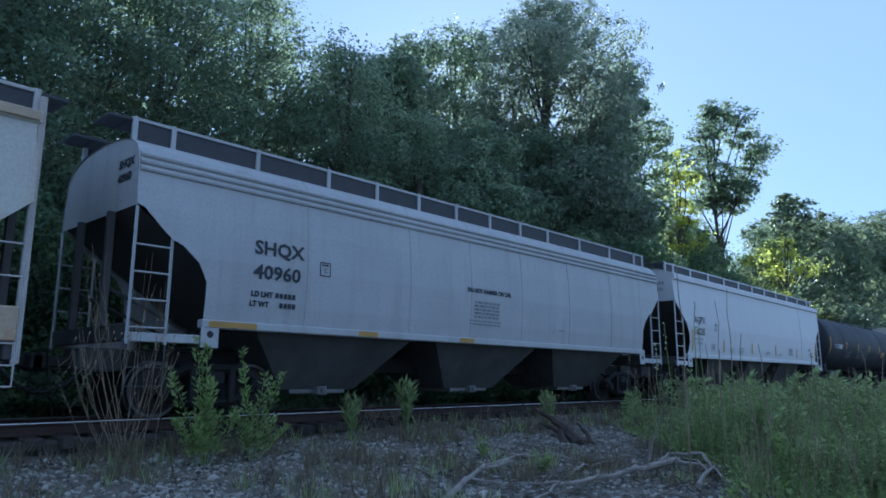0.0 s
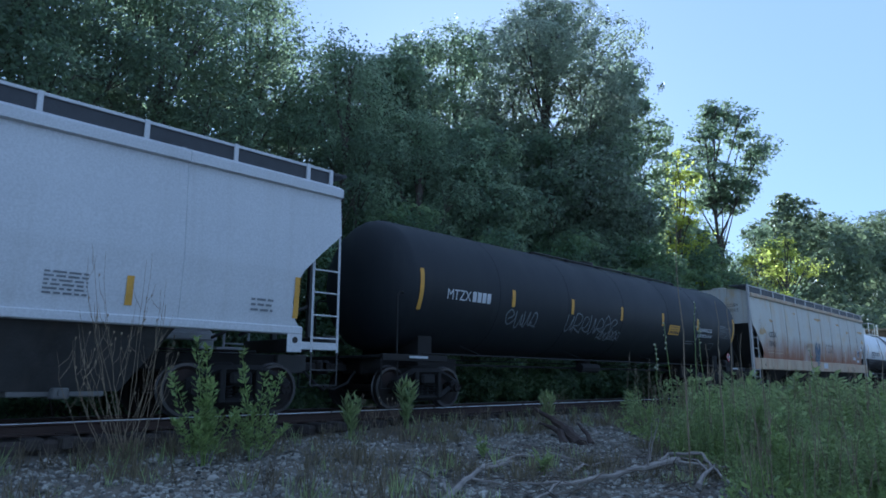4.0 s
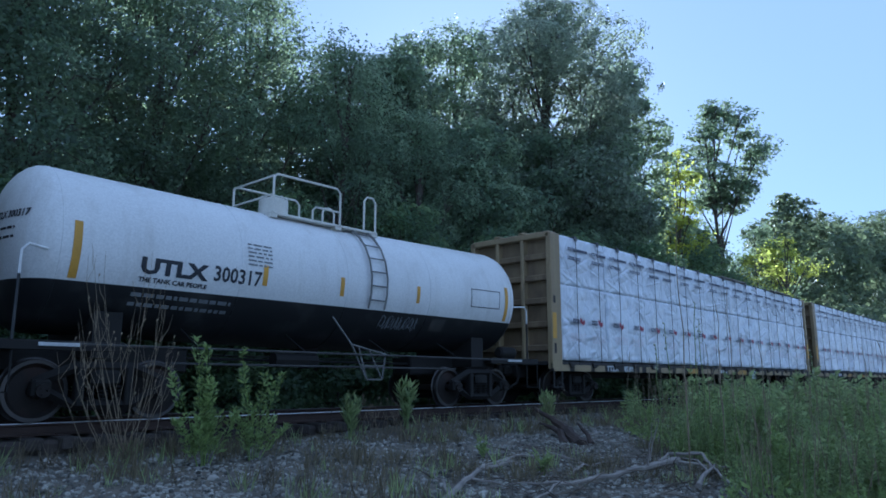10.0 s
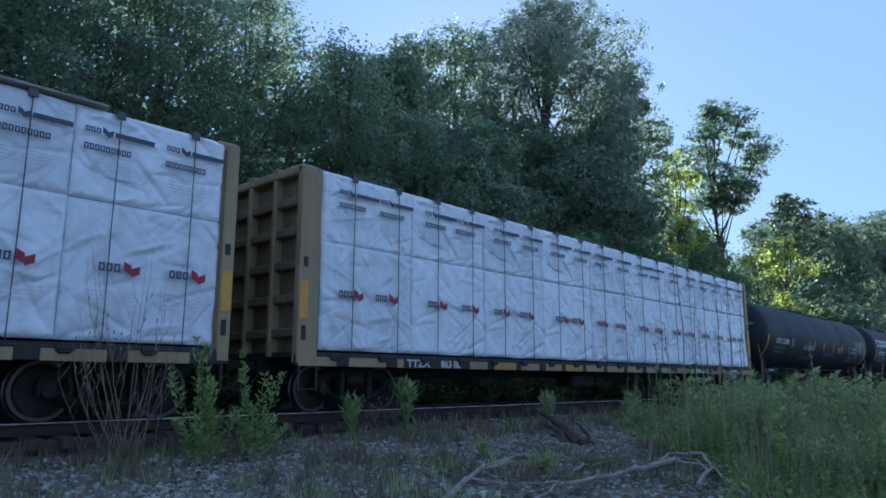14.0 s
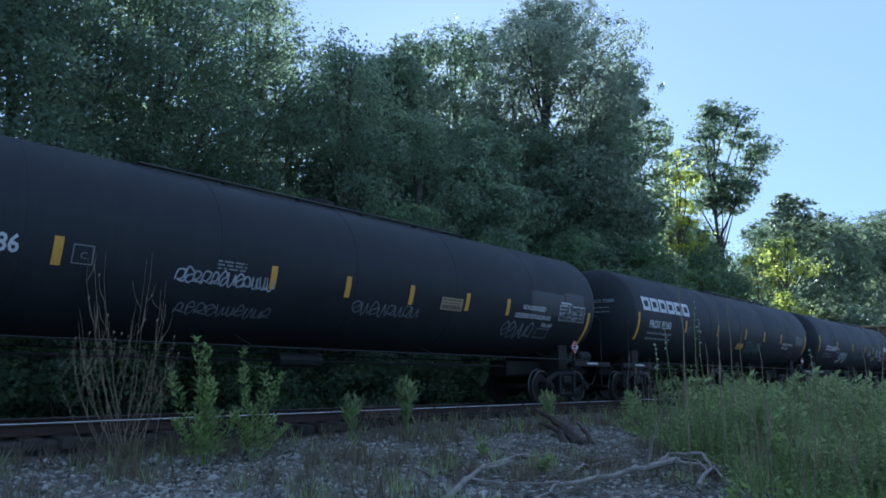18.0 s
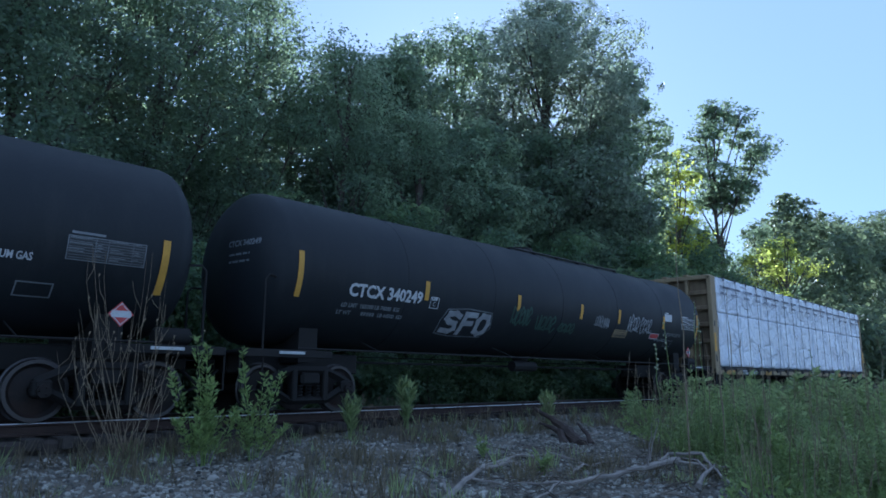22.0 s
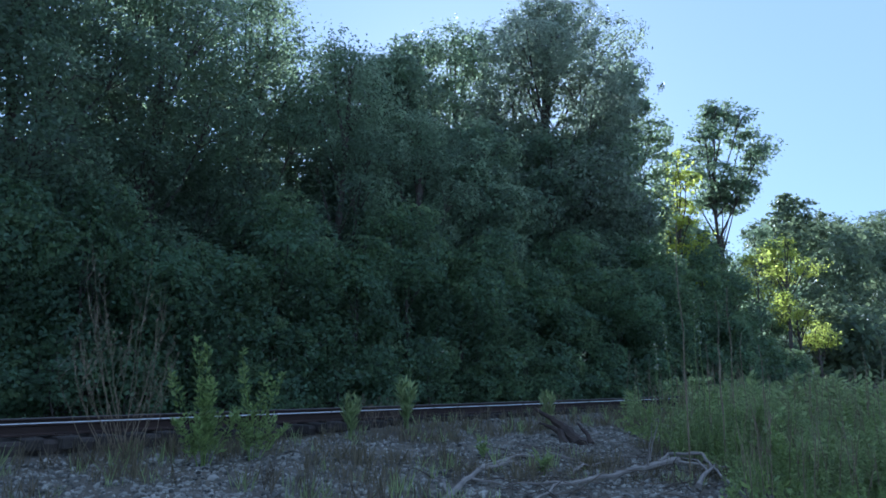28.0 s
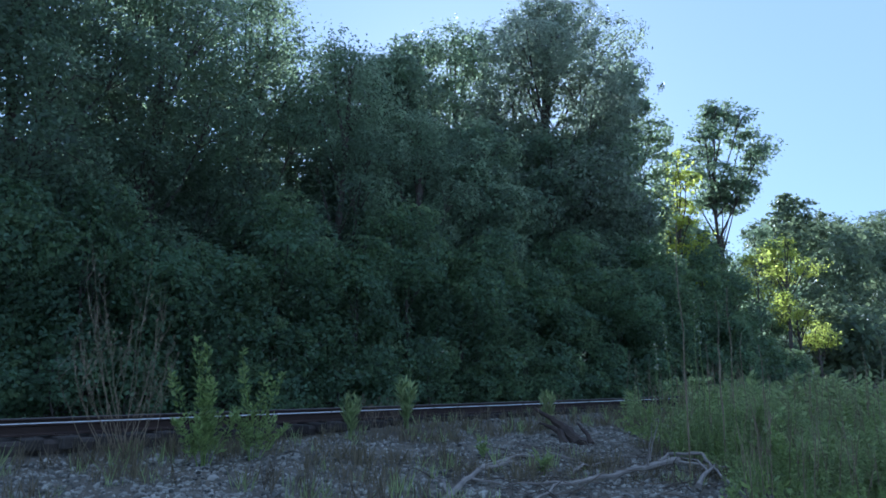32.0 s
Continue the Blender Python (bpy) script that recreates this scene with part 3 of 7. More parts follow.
        if wide_post:
            g = Geo().box(-h + 0.04, h - 0.04, min(side * 1.55, side * 1.625), max(side * 1.55, side * 1.625), 4.22, 4.37, 0.015)
            part("roof_eave", g, M[sill_paint], ob, "rust-stained cream roof edge")
        # walkway on brackets over the roof edge
        g = Geo()
        ya, yb = side * walk_y, side * (walk_y - 0.62)
        for k in range(9):
            yy = ya + (yb - ya) * k / 8
            g.box(-h - 0.35, h + 0.35, yy - 0.008, yy + 0.008, walk_z - 0.05, walk_z, 0.002)
        k = 0
        while -h + k * 0.25 < h:
            g.box(-h + k * 0.25 - 0.006, -h + k * 0.25 + 0.006, min(ya, yb), max(ya, yb), walk_z - 0.045, walk_z - 0.01, 0.002)
            k += 1
        w = part("walkway", g, M["grating"], ob, "dark grated roof walkway")
        g = Geo()
        g.box(-h + 0.02, h - 0.02, min(ya, ya + side * 0.02), max(ya, ya + side * 0.02), walk_z - 0.03, walk_z + 0.02, 0.004)
        part("walkway_edge", g, fit, w)
        for post in posts:
            u, zt = post - h, walk_z - 0.46
            g = Geo().box(u - 0.042, u + 0.042, min(ya - side * 0.03, ya + side * 0.035), max(ya - side * 0.03, ya + side * 0.035), zt, walk_z + 0.03, 0.008)
            part("bracket", g, fit, ob)
        # a kick plate of mesh between brackets
        g = Geo()
        g.box(-h + 0.06, h - 0.06, min(ya - side * 0.012, ya - side * 0.004), max(ya - side * 0.012, ya - side * 0.004), walk_z - 0.42, walk_z - 0.03, 0.002)
        part("mesh_panel", g, M["grating"], ob)
    g = Geo()
    g.box(-h + 0.6, h - 0.6, -0.28, 0.28, section[-1][0] - 0.02, section[-1][0] + 0.12, 0.03)
    part("trough_hatch", g, pr, ob)
    g = Geo()
    g.box(-h, h, -0.2, 0.2, 0.78, 1.12, 0.02)
    part("center_sill", g, M["dark_steel"], ob)
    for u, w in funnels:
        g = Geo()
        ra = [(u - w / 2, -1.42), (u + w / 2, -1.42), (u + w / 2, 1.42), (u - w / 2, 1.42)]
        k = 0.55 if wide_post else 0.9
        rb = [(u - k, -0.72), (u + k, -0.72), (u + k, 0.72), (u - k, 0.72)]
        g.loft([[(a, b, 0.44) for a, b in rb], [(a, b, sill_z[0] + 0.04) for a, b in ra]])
        # funnel colour also carries the shade below the car body
        f = part("discharge_funnel", g, M["dark_steel" if wide_post else "grimy_shaded_grey"], ob, "grimy sloping discharge funnel, coloured darker for shade")
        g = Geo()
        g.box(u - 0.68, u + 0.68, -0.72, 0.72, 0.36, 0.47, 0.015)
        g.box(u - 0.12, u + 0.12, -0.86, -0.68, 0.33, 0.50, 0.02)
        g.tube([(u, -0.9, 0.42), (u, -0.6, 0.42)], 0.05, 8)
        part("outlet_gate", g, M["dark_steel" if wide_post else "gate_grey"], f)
    g = Geo()
    g.tube([(-h + 1, -0.3, 1.15), (h - 1, -0.3, 1.15)], 0.03, 6)
    part("brake_pipe", g, M["dark_steel"], ob)
    for s in (-1, 1):
        truck(ob, s * (h - 1.75))
        coupler(ob, s * (h + 0.1), s)

    def skin(u, v):
        return (u, -(along(section, v) + 0.012 if v > sill_z[1] else 1.602), v)

    def end_skin(u, v):
        return (-h + 0.02, -u, v)
    return ob, skin, end_skin, c


def stencil(ob, skin, polys, material, label=""):
    for group in (polys.groups if isinstance(polys, Mark) else [polys]):
        lay("stencil", group, skin, M[material], ob, label)


def small_lines(u, v, w, n, dv, h, seed=1):
    """Rows of short bars, for small print that cannot be read."""
    r = random.Random(seed)
    out = []
    for i in range(n):
        x = u
        while x < u + w:
            k = r.uniform(0.06, 0.2)
            out.append(rect(x, min(x + k, u + w), v - i * dv, v - i * dv + h))
            x += k + 0.035
    return marked(out)


ROUND_ROOF = ((4.33, 1.38), (4.44, 1.19), (4.53, 0.88), (4.58, 0.5), (4.60, 0.001))
EAVE_ROOF = ((4.45, 1.36), (4.53, 1.15), (4.58, 0.85), (4.61, 0.5), (4.62, 0.001))
SHQ = ((1.45, 1.50), (1.9, 1.56), (2.6, 1.60), (3.3, 1.575), (3.86, 1.52), (4.19, 1.47)) + ROUND_ROOF
AGP = ((1.45, 1.51), (1.9, 1.56), (2.6, 1.60), (3.4, 1.57), (4.15, 1.52), (4.17, 1.60), (4.33, 1.60), (4.38, 1.52)) + EAVE_ROOF
CCB = ((1.45, 1.52), (1.9, 1.56), (2.6, 1.59), (3.4, 1.57), (4.19, 1.53), (4.21, 1.57), (4.38, 1.57), (4.40, 1.50)) + EAVE_ROOF
SHQ_POSTS = (0.08, 0.74, 2.40, 4.07, 5.40, 6.70, 8.00, 9.31, 10.62, 11.93, 13.62, 15.40, 17.03, 17.63)
AGP_POSTS = (0.05, 0.69, 2.17, 3.82, 5.43, 7.04, 8.65, 10.22, 11.80, 13.40, 15.03, 16.62, 17.18)
CCB_POSTS = tuple(0.06 + 1.6258 * k for k in range(13))
CUT_A = ((1.5, 1.25), (2.2, 1.24), (2.5, 1.08), (2.75, 0.78), (2.82, 0.60), (2.95, 0.45), (3.27, 0.12), (3.31, 0.0))
CUT_B = ((1.5, 0.84), (1.7, 1.0), (2.0, 1.08), (2.3, 1.04), (2.6, 0.88), (2.95, 0.52), (3.40, 0.0))
CUT_C = ((1.5, 1.1), (1.68, 1.2), (1.85, 1.24), (2.2, 1.0), (2.5, 0.62), (2.55, 0.58), (3.06, 0.0))

# the car that leaves first
ob, skin, end_skin, c = hopper_car(-113.6, -93.95, "pale rust-stained covered hopper car", "rusty_grey", "rusty_sill", (1.12, 1.59), CCB, CUT_C, ((-6, 3.4), (-2, 3.4), (2, 3.4), (6, 3.4)), (-6, -3, 0, 3, 6), CCB_POSTS, 1.46, 4.70, wide_post=0.10)

# first grey hopper
ob, skin, end_skin, c = hopper_car(-92.52, -74.83, "long light grey covered hopper car with fluted roof edge", "grey_paint", "grey_paint", (1.45, 1.59), SHQ, CUT_A, ((-4.6, 3.9), (0, 3.9), (4.6, 3.9)), (-5.6, -2.9, -0.9, 1.1, 3.3, 5.6), SHQ_POSTS, flutes=(3.90, 4.02, 4.14))
stencil(ob, skin, words("SHQX", -90.42 - c, 2.80, 0.24, 1.12, 0.25) + words("40960", -90.42 - c, 2.37, 0.24, 1.15, 0.25), "stencil_dark", "dark car mark and number")
stencil(ob, skin, words("LD LMT", -90.44 - c, 2.05, 0.09, 1.0, 0.2) + bars(-89.95 - c, 2.05, [0.07] * 5, 0.09, 0.02) + words("LT WT", -90.46 - c, 1.88, 0.09, 1.0, 0.2) + bars(-89.85 - c, 1.88, [0.07] * 4, 0.09, 0.02), "stencil_dark")
stencil(ob, skin, ring(-89.0 - c, -88.75 - c, 2.55, 2.82, 0.018) + words("C", -88.91 - c, 2.62, 0.09) + bars(-88.95 - c, 2.75, [0.15], 0.03, 0.0), "stencil_dark")
stencil(ob, skin, words("DO NOT HAMMER ON CAR", -84.72 - c, 2.66, 0.10, 0.92, 0.2), "stencil_dark", "dark stencilled warning")
stencil(ob, skin, small_lines(-84.47 - c, 2.41, 0.95, 5, 0.085, 0.05) + small_lines(-84.62 - c, 1.98, 1.15, 2, 0.075, 0.03, 3), "stencil_dim")
stencil(ob, skin, stroke([(-81.35 - c, 1.98), (-81.23 - c, 1.86), (-81.11 - c, 1.98), (-81.23 - c, 2.10), (-81.35 - c, 1.98)], 0.015) + small_lines(-80.95 - c, 1.93, 0.3, 1, 0.1, 0.03), "stencil_dim")
lay("stencil", words("SHQX", -0.38 + 1.1, 4.02, 0.13, 1.1, 0.3) + words("40960", -0.4 + 1.1, 3.78, 0.13, 1.1, 0.3), end_skin, M["stencil_dark"], ob)
for q in (rect(-91.2 - c, -90.3 - c, 1.47, 1.57), rect(-88.0 - c, -87.5 - c, 1.47, 1.57), rect(-85.0 - c, -84.5 - c, 1.47, 1.57)):
    lay("conspicuity_strip", [q], skin, M["dull_yellow"], ob, "faded yellow reflective strip")

# second grey hopper
ob, skin, end_skin, c = hopper_car(-73.6, -56.35, "clean light grey covered hopper car with yellow side stripes", "white_hopper", "white_hopper", (1.43, 1.58), AGP, CUT_B, ((-4, 2.9), (0, 2.9), (4, 2.9)), (5.4,), AGP_POSTS, 1.25, 4.77)
stencil(ob, skin, words("AGPX", -72.12 - c, 2.70, 0.25, 1.05, 0.1) + words("16325", -72.14 - c, 2.28, 0.25, 1.05, 0.1), "stencil_dark", "dark car mark and number")
stencil(ob, skin, words("LD LMT 221600", -72.18 - c, 2.08, 0.085) + words("LT  WT  64400", -72.2 - c, 1.92, 0.085), "stencil_dark")
stencil(ob, skin, ring(-70.3 - c, -70.05 - c, 2.50, 2.77, 0.018) + words("C", -70.22 - c, 2.56, 0.09) + bars(-70.25 - c, 2.69, [0.15], 0.03, 0.0), "stencil_dark")
stencil(ob, skin, small_lines(-70.55 - c, 1.95, 0.3, 3, 0.07, 0.035) + small_lines(-68.8 - c, 1.86, 0.4, 3, 0.07, 0.03) + small_lines(-67.8 - c, 1.92, 0.45, 5, 0.06, 0.03) + small_lines(-64.7 - c, 1.85, 0.5, 3, 0.06, 0.03) + small_lines(-63.0 - c, 1.80, 0.4, 2, 0.06, 0.03) + small_lines(-61.6 - c, 2.1, 0.6, 6, 0.06, 0.03) + small_lines(-58.3 - c, 1.98, 0.45, 3, 0.09, 0.04), "stencil_dim")
for u, v in ((-72.35, 1.70), (-69.45, 1.72), (-66.4, 1.72), (-63.45, 1.72), (-60.45, 1.72), (-57.42, 1.72)):
    lay("conspicuity_stripe", [rect(u - c, u - c + 0.11, v, v + (0.75 if u in (-72.35, -57.42) else 0.45))], skin, M["yellow_paint"], ob, "yellow reflective stripe")
lay("stencil", words("AGPX", 0.75, 3.98, 0.12) + words("16325", 0.75, 3.77, 0.12), end_skin, M["stencil_dark"], ob)

# rust-stained hopper
ob, skin, end_skin, c = hopper_car(-34.05, -14.42, "rust-stained pale grey covered hopper car with sprayed drawing", "rusty_grey", "rusty_sill", (1.12, 1.60), CCB, CUT_C, ((-6, 3.4), (-2, 3.4), (2, 3.4), (6, 3.4)), (-7.2, -5.3, -3.4, -1.5, 0.4, 2.3, 4.2, 6.1, 7.8), CCB_POSTS, 1.46, 4.70, wide_post=0.13)
stencil(ob, skin, words("CCBX", -32.09 - c, 2.55, 0.24, 1.08, 0.15) + words("73163", -32.12 - c, 2.14, 0.24, 1.08, 0.1), "stencil_dark", "dark car mark and number")
stencil(ob, skin, ring(-29.75 - c, -29.5 - c, 2.2, 2.47, 0.015) + small_lines(-32.3 - c, 1.98, 2.0, 2, 0.13, 0.03, 4), "rusty_sill")
stencil(ob, skin, words("HAMMERING ON SIDE", -23.25 - c, 2.44, 0.085) + words("OF CAR WILL", -22.95 - c, 2.28, 0.085) + words("CONTAMINATE PRODUCT", -23.35 - c, 2.12, 0.085), "stencil_dark", "dark stencilled warning")
for k in range(6):
    stencil(ob, skin, small_lines(-33.2 - c + 0.02 * k, 3.22 - 0.12 * k, 0.26, 1, 0.1, 0.025, k), "stencil_dim")
stencil(ob, skin, scribble(-26.6 - c, 2.15, 1.1, 0.3, 3, 8, 0.05), "rusty_sill", "faded red sprayed scrawl")
def petal(cu, cv, w, h, turn):
    """A pointed oval, closed, leaning by turn."""
    out = []
    for k in range(13):
        a = math.pi * 2 * k / 12
        x, y = w * math.sin(a) * abs(math.cos(a / 2)) ** 0.6, -h * math.cos(a)
        out.append((cu + x * math.cos(turn) + y * math.sin(turn), cv + y * math.cos(turn) - x * math.sin(turn)))
    return out


def over(u, v):
    return (u, skin(u, v)[1] - 0.004, v)


bulb = [(-24.74 - c + 0.40 * math.sin(a), 2.20 - 0.36 * math.cos(a)) for a in [-2.5 + 5.0 * k / 16 for k in range(17)]]
lay("sprayed_bulb", stroke(bulb, 0.15), skin, M["spray_blue"], ob, "blue sprayed cup of a flower")
for k, (x, t) in enumerate(((-0.2, -0.35), (0.0, 0.0), (0.2, 0.35))):
    pt = petal(-24.74 - c + x, 2.2, 0.11, 0.26, t)
    lay("sprayed_petal", [[pt[i], pt[i + 1], pt[11 - i], pt[12 - i]] for i in range(6)], over, M["spray_blue"], ob)
    lay("sprayed_line", stroke(pt, 0.022), lambda u, v: (u, skin(u, v)[1] - 0.007, v), M["spray_pale"], ob)
for z, a, b in ((1.80, -25.16, -24.42), (1.70, -25.2, -24.46), (1.60, -25.1, -24.56)):
    lay("sprayed_band", stroke([(a - c, z), (0.5 * (a + b) - c, z - 0.05), (b - c, z)], 0.075), over, M["spray_blue"], ob)
    lay("sprayed_line", stroke([(a - c, z - 0.05), (0.5 * (a + b) - c, z - 0.10), (b - c, z - 0.05)], 0.018), lambda u, v: (u, skin(u, v)[1] - 0.008, v), M["spray_pale"], ob)
lay("sprayed_line", stroke([(x + 0.09 * (x + 24.74 + c), y + 0.09 * (y - 2.2)) for x, y in bulb], 0.022), over, M["spray_pale"], ob)
lay("sprayed_foot", [[(-25.06 - c, 1.27), (-24.78 - c, 1.27), (-24.84 - c, 1.55), (-24.94 - c, 1.55)]], over, M["spray_blue"], ob)
r = random.Random(12)
for u in (-7.2, -5.3, -3.4, -1.5, 0.4, 2.3, 4.2, 6.1, 7.8):
    lay("rust_run", smear(u - 0.035, 2.75 + r.uniform(-0.2, 0.3), 0.07, r.uniform(0.7, 1.25), r.randrange(99), 5), skin, M["rust_run"], ob, "thin run of rust below a seam")
for k in range(20):
    lay("rust_run", smear(r.uniform(-8.6, 8.6), r.uniform(1.85, 2.3), r.uniform(0.05, 0.16), r.uniform(0.25, 0.6), 100 + k, 6), skin, M["rust_run"], ob)
for u, v, w, h in ((-24.95 - c, 3.80, 1.35, 0.13), (-31.9 - c, 3.3, 0.5, 0.12), (-20.9 - c, 3.75, 0.9, 0.08), (-16.2 - c, 3.55, 1.3, 0.16), (-18.8 - c, 3.4, 0.6, 0.1), (-15.6 - c, 2.95, 0.7, 0.2), (-33.3 - c, 2.75, 0.9, 0.3), (-28.4 - c, 3.85, 0.5, 0.06)):
    lay("rust_stain", smear(u, v, w, h, int(v * 100) + 7), skin, M["ochre_stain"], ob, "ochre rust stain")
lay("label_plate", [rect(-23.95 - c, -23.2 - c, 1.28, 1.55)], skin, M["ink_pale"], ob, "pale data panel on the sill")
lay("label_plate", [rect(-16.62 - c, -16.12 - c, 2.02, 2.42)], skin, M["stencil_white"], ob)
lay("label_plate", [rect(-16.59 - c, -16.38 - c, 2.05, 2.39), rect(-16.35 - c, -16.15 - c, 2.05, 2.39)], lambda u, v: (u, skin(u, v)[1] - 0.004, v), M["ink"], ob, "dark square notice with white border")
for q in (rect(-16.0 - c, -15.5 - c, 2.42, 2.70), rect(-16.7 - c, -16.25 - c, 1.72, 1.86), rect(-17.6 - c, -17.1 - c, 1.85, 2.0)):
    lay("label_plate", [q], skin, M["ink_pale"], ob, "pale rectangular paint patch")
lay("stencil", words("CCBX", 0.55, 3.80, 0.13) + words("73163", 0.58, 3.58, 0.13), end_skin, M["stencil_dark"], ob)


# ---- tank cars ----
def two_tone(name, upper, lower, z):
    m = surface(name, upper, 0.42, 0, 0.05, 0.6, 30, 0.04, streak=(0.42, 0.40, 0.36), streak_fac=0.45)
    nt = m.node_tree
    bsdf = nt.nodes["Principled BSDF"]
    top = bsdf.inputs["Base Color"].links[0].from_socket
    sep = nt.nodes.new("ShaderNodeSeparateXYZ")
    co = [n for n in nt.nodes if n.bl_idname == "ShaderNodeTexCoord"][0].outputs["Object"]
    nt.links.new(co, sep.inputs[0])
    dirt = mixed(nt, ramp(nt, noise_of(nt, co, 1.5, 6.0), 0.5, 0.75), lower, (0.05, 0.05, 0.05))
    nt.links.new(mixed(nt, ramp(nt, sep.outputs[2], z - 0.004, z + 0.004), dirt, top), bsdf.inputs["Base Color"])
    return m


M["two_tone"] = two_tone("white_over_black_tank_paint", (0.74, 0.74, 0.73), (0.016, 0.017, 0.019), 2.06)


def tank_car(x0, x1, label, paint, R=1.52, zc=2.80, head=0.56, bands=(), sag=0.0, pivot=0.8, rail_z=1.19):
    """A tank on stub sills; x0 and x1 are where the straight shell ends."""
    L, c = x1 - x0, 0.5 * (x0 + x1)
    h = L / 2
    ob = car("tank_car", c, label, "freight car", "cars of the train")
    n = 56
    st = [(-h - head * math.cos(a), R * math.sin(a) ** 0.86 if a > 0 else 0.001) for a in [math.pi / 2 * k / 9 for k in range(10)]]
    st = st + [(-h + L * k / 12, R) for k in range(1, 12)] + [(-u, r) for u, r in st[::-1]]
    rows = [[(u, -r * math.cos(6.28319 * k / n), zc - sag * max(0, 1 - abs(u) / h) + r * math.sin(6.28319 * k / n)) for k in range(n)] for u, r in st]
    tk = part("tank", Geo().grid(rows[::-1], True), M[paint], ob)
    for u in bands:
        g = Geo()
        g.tube([(u, -(R + 0.002) * math.cos(6.28319 * k / 40), zc - sag * max(0, 1 - abs(u) / h) + (R + 0.002) * math.sin(6.28319 * k / 40)) for k in range(41)], 0.006, 4)
        part("weld_seam", g, M[paint], tk)
    for s in (-1, 1):
        xe = s * (h + 0.55)
        g = Geo()
        g.box(min(s * (h - 2.6), xe), max(s * (h - 2.6), xe), -0.32, 0.32, 0.74, 1.16, 0.03)
        part("stub_sill", g, M["dark_steel"], ob)
        g = Geo()
        b = s * (h - pivot)
        g.loft([[(b - 0.22, y, 0.95), (b + 0.22, y, 0.95), (b + 0.22, y, zz), (b - 0.22, y, zz)] for y, zz in ((-0.95, 1.66), (-0.7, 1.5), (-0.35, 1.36), (0, 1.32), (0.35, 1.36), (0.7, 1.5), (0.95, 1.66))])
        part("saddle", g, M["dark_steel"], ob)
        g = Geo()
        g.box(min(s * (h + 0.15), s * (h + 0.95)), max(s * (h + 0.15), s * (h + 0.95)), -1.45, 1.45, 1.08, 1.14, 0.01)
        g.box(min(s * (h - 1.0), s * (h + 0.95)), max(s * (h - 1.0), s * (h + 0.95)), -1.47, -1.37, 1.02, 1.16, 0.01)
        g.box(min(s * (h - 1.0), s * (h + 0.95)), max(s * (h - 1.0), s * (h + 0.95)), 1.37, 1.47, 1.02, 1.16, 0.01)
        part("end_platform", g, M["dark_steel"], ob)
        g = Geo()
        g.box(min(s * (h - 0.35), s * (h + 0.2)), max(s * (h - 0.35), s * (h + 0.2)), -1.49, -1.47, 1.08, 1.13, 0.003)
        part("sill_marking", g, M["stencil_white"], ob)
        for side in (-1, 1):
            g = Geo()
            y = side * 1.42
            g.tube([(s * (h + 0.52), y, 1.1), (s * (h + 0.52), y, 2.4), (s * (h + 0.44), y, 2.49), (s * (h + 0.02), side * 1.2, 2.47)], 0.022, 6)
            part("end_handrail", g, M["two_tone" if paint == "two_tone" else "dark_steel"], ob)
            part("stirrup_step", Geo().tube([(s * (h + 0.95), y, 1.05), (s * (h + 0.95), y, 0.45), (s * (h + 0.5), y, 0.45), (s * (h + 0.5), y, 1.05)], 0.018, 5), M["dark_steel"], ob)
        truck(ob, s * (h - pivot))
        coupler(ob, s * (h + 0.75), s)
    for side in (-1, 1):
        sr = part("side_handrail", Geo().tube([(-h + 0.2, side * 1.46, rail_z), (h - 0.2, side * 1.46, rail_z)], 0.02, 6), M["grimy_shaded_grey" if sag else "dark_steel"], ob)
        for k in range(4):
            u = -h + 2.2 + (L - 4.4) * k / 3
            part("rail_bracket", Geo().tube([(u, side * 1.46, rail_z), (u, side * 0.8, zc - 0.9 * R)], 0.014, 5), M["dark_steel"], sr)
    g = Geo()
    g.tube([(-h + 1.5, -0.2, 1.0), (h - 1.5, -0.2, 1.0)], 0.03, 6)
    g.tube([(-1.2, -0.6, 1.0), (-0.2, -0.6, 1.0)], 0.14, 10)
    part("brake_gear", g, M["dark_steel"], ob)
    if sag:
        part("brake_pipe", Geo().tube([(-h + 1.9, -1.1, 0.88), (h - 1.9, -1.1, 0.88)], 0.022, 6), M["grimy_shaded_grey"], ob)
    part("air_reservoir", Geo().tube([(h - 0.1, -0.95, 1.32), (h - 0.05, -0.95, 1.32), (h + 0.5, -0.95, 1.32), (h + 0.55, -0.95, 1.32)], [0.1, 0.15, 0.15, 0.1], 14), M["dark_steel"], ob, "round black air tank on the end platform")
    g = Geo().tube([(0, 0, zc - R - sag + 0.05), (0, 0, zc - R - sag - 0.12), (0, 0, zc - R - sag - 0.38)], [0.3, 0.2, 0.12], 14)
    part("bottom_outlet", g, M["dark_steel"], ob)

    def skin(u, v):
        a = (v - zc) / R
        r = R + 0.008
        return (u, -r * math.cos(a), zc + r * math.sin(a))
    return ob, skin, c, tk


def on_shell(z, zc=2.80, R=1.52):
    """The way along the shell to the height z."""
    return zc + R * math.asin((z - zc) / R)


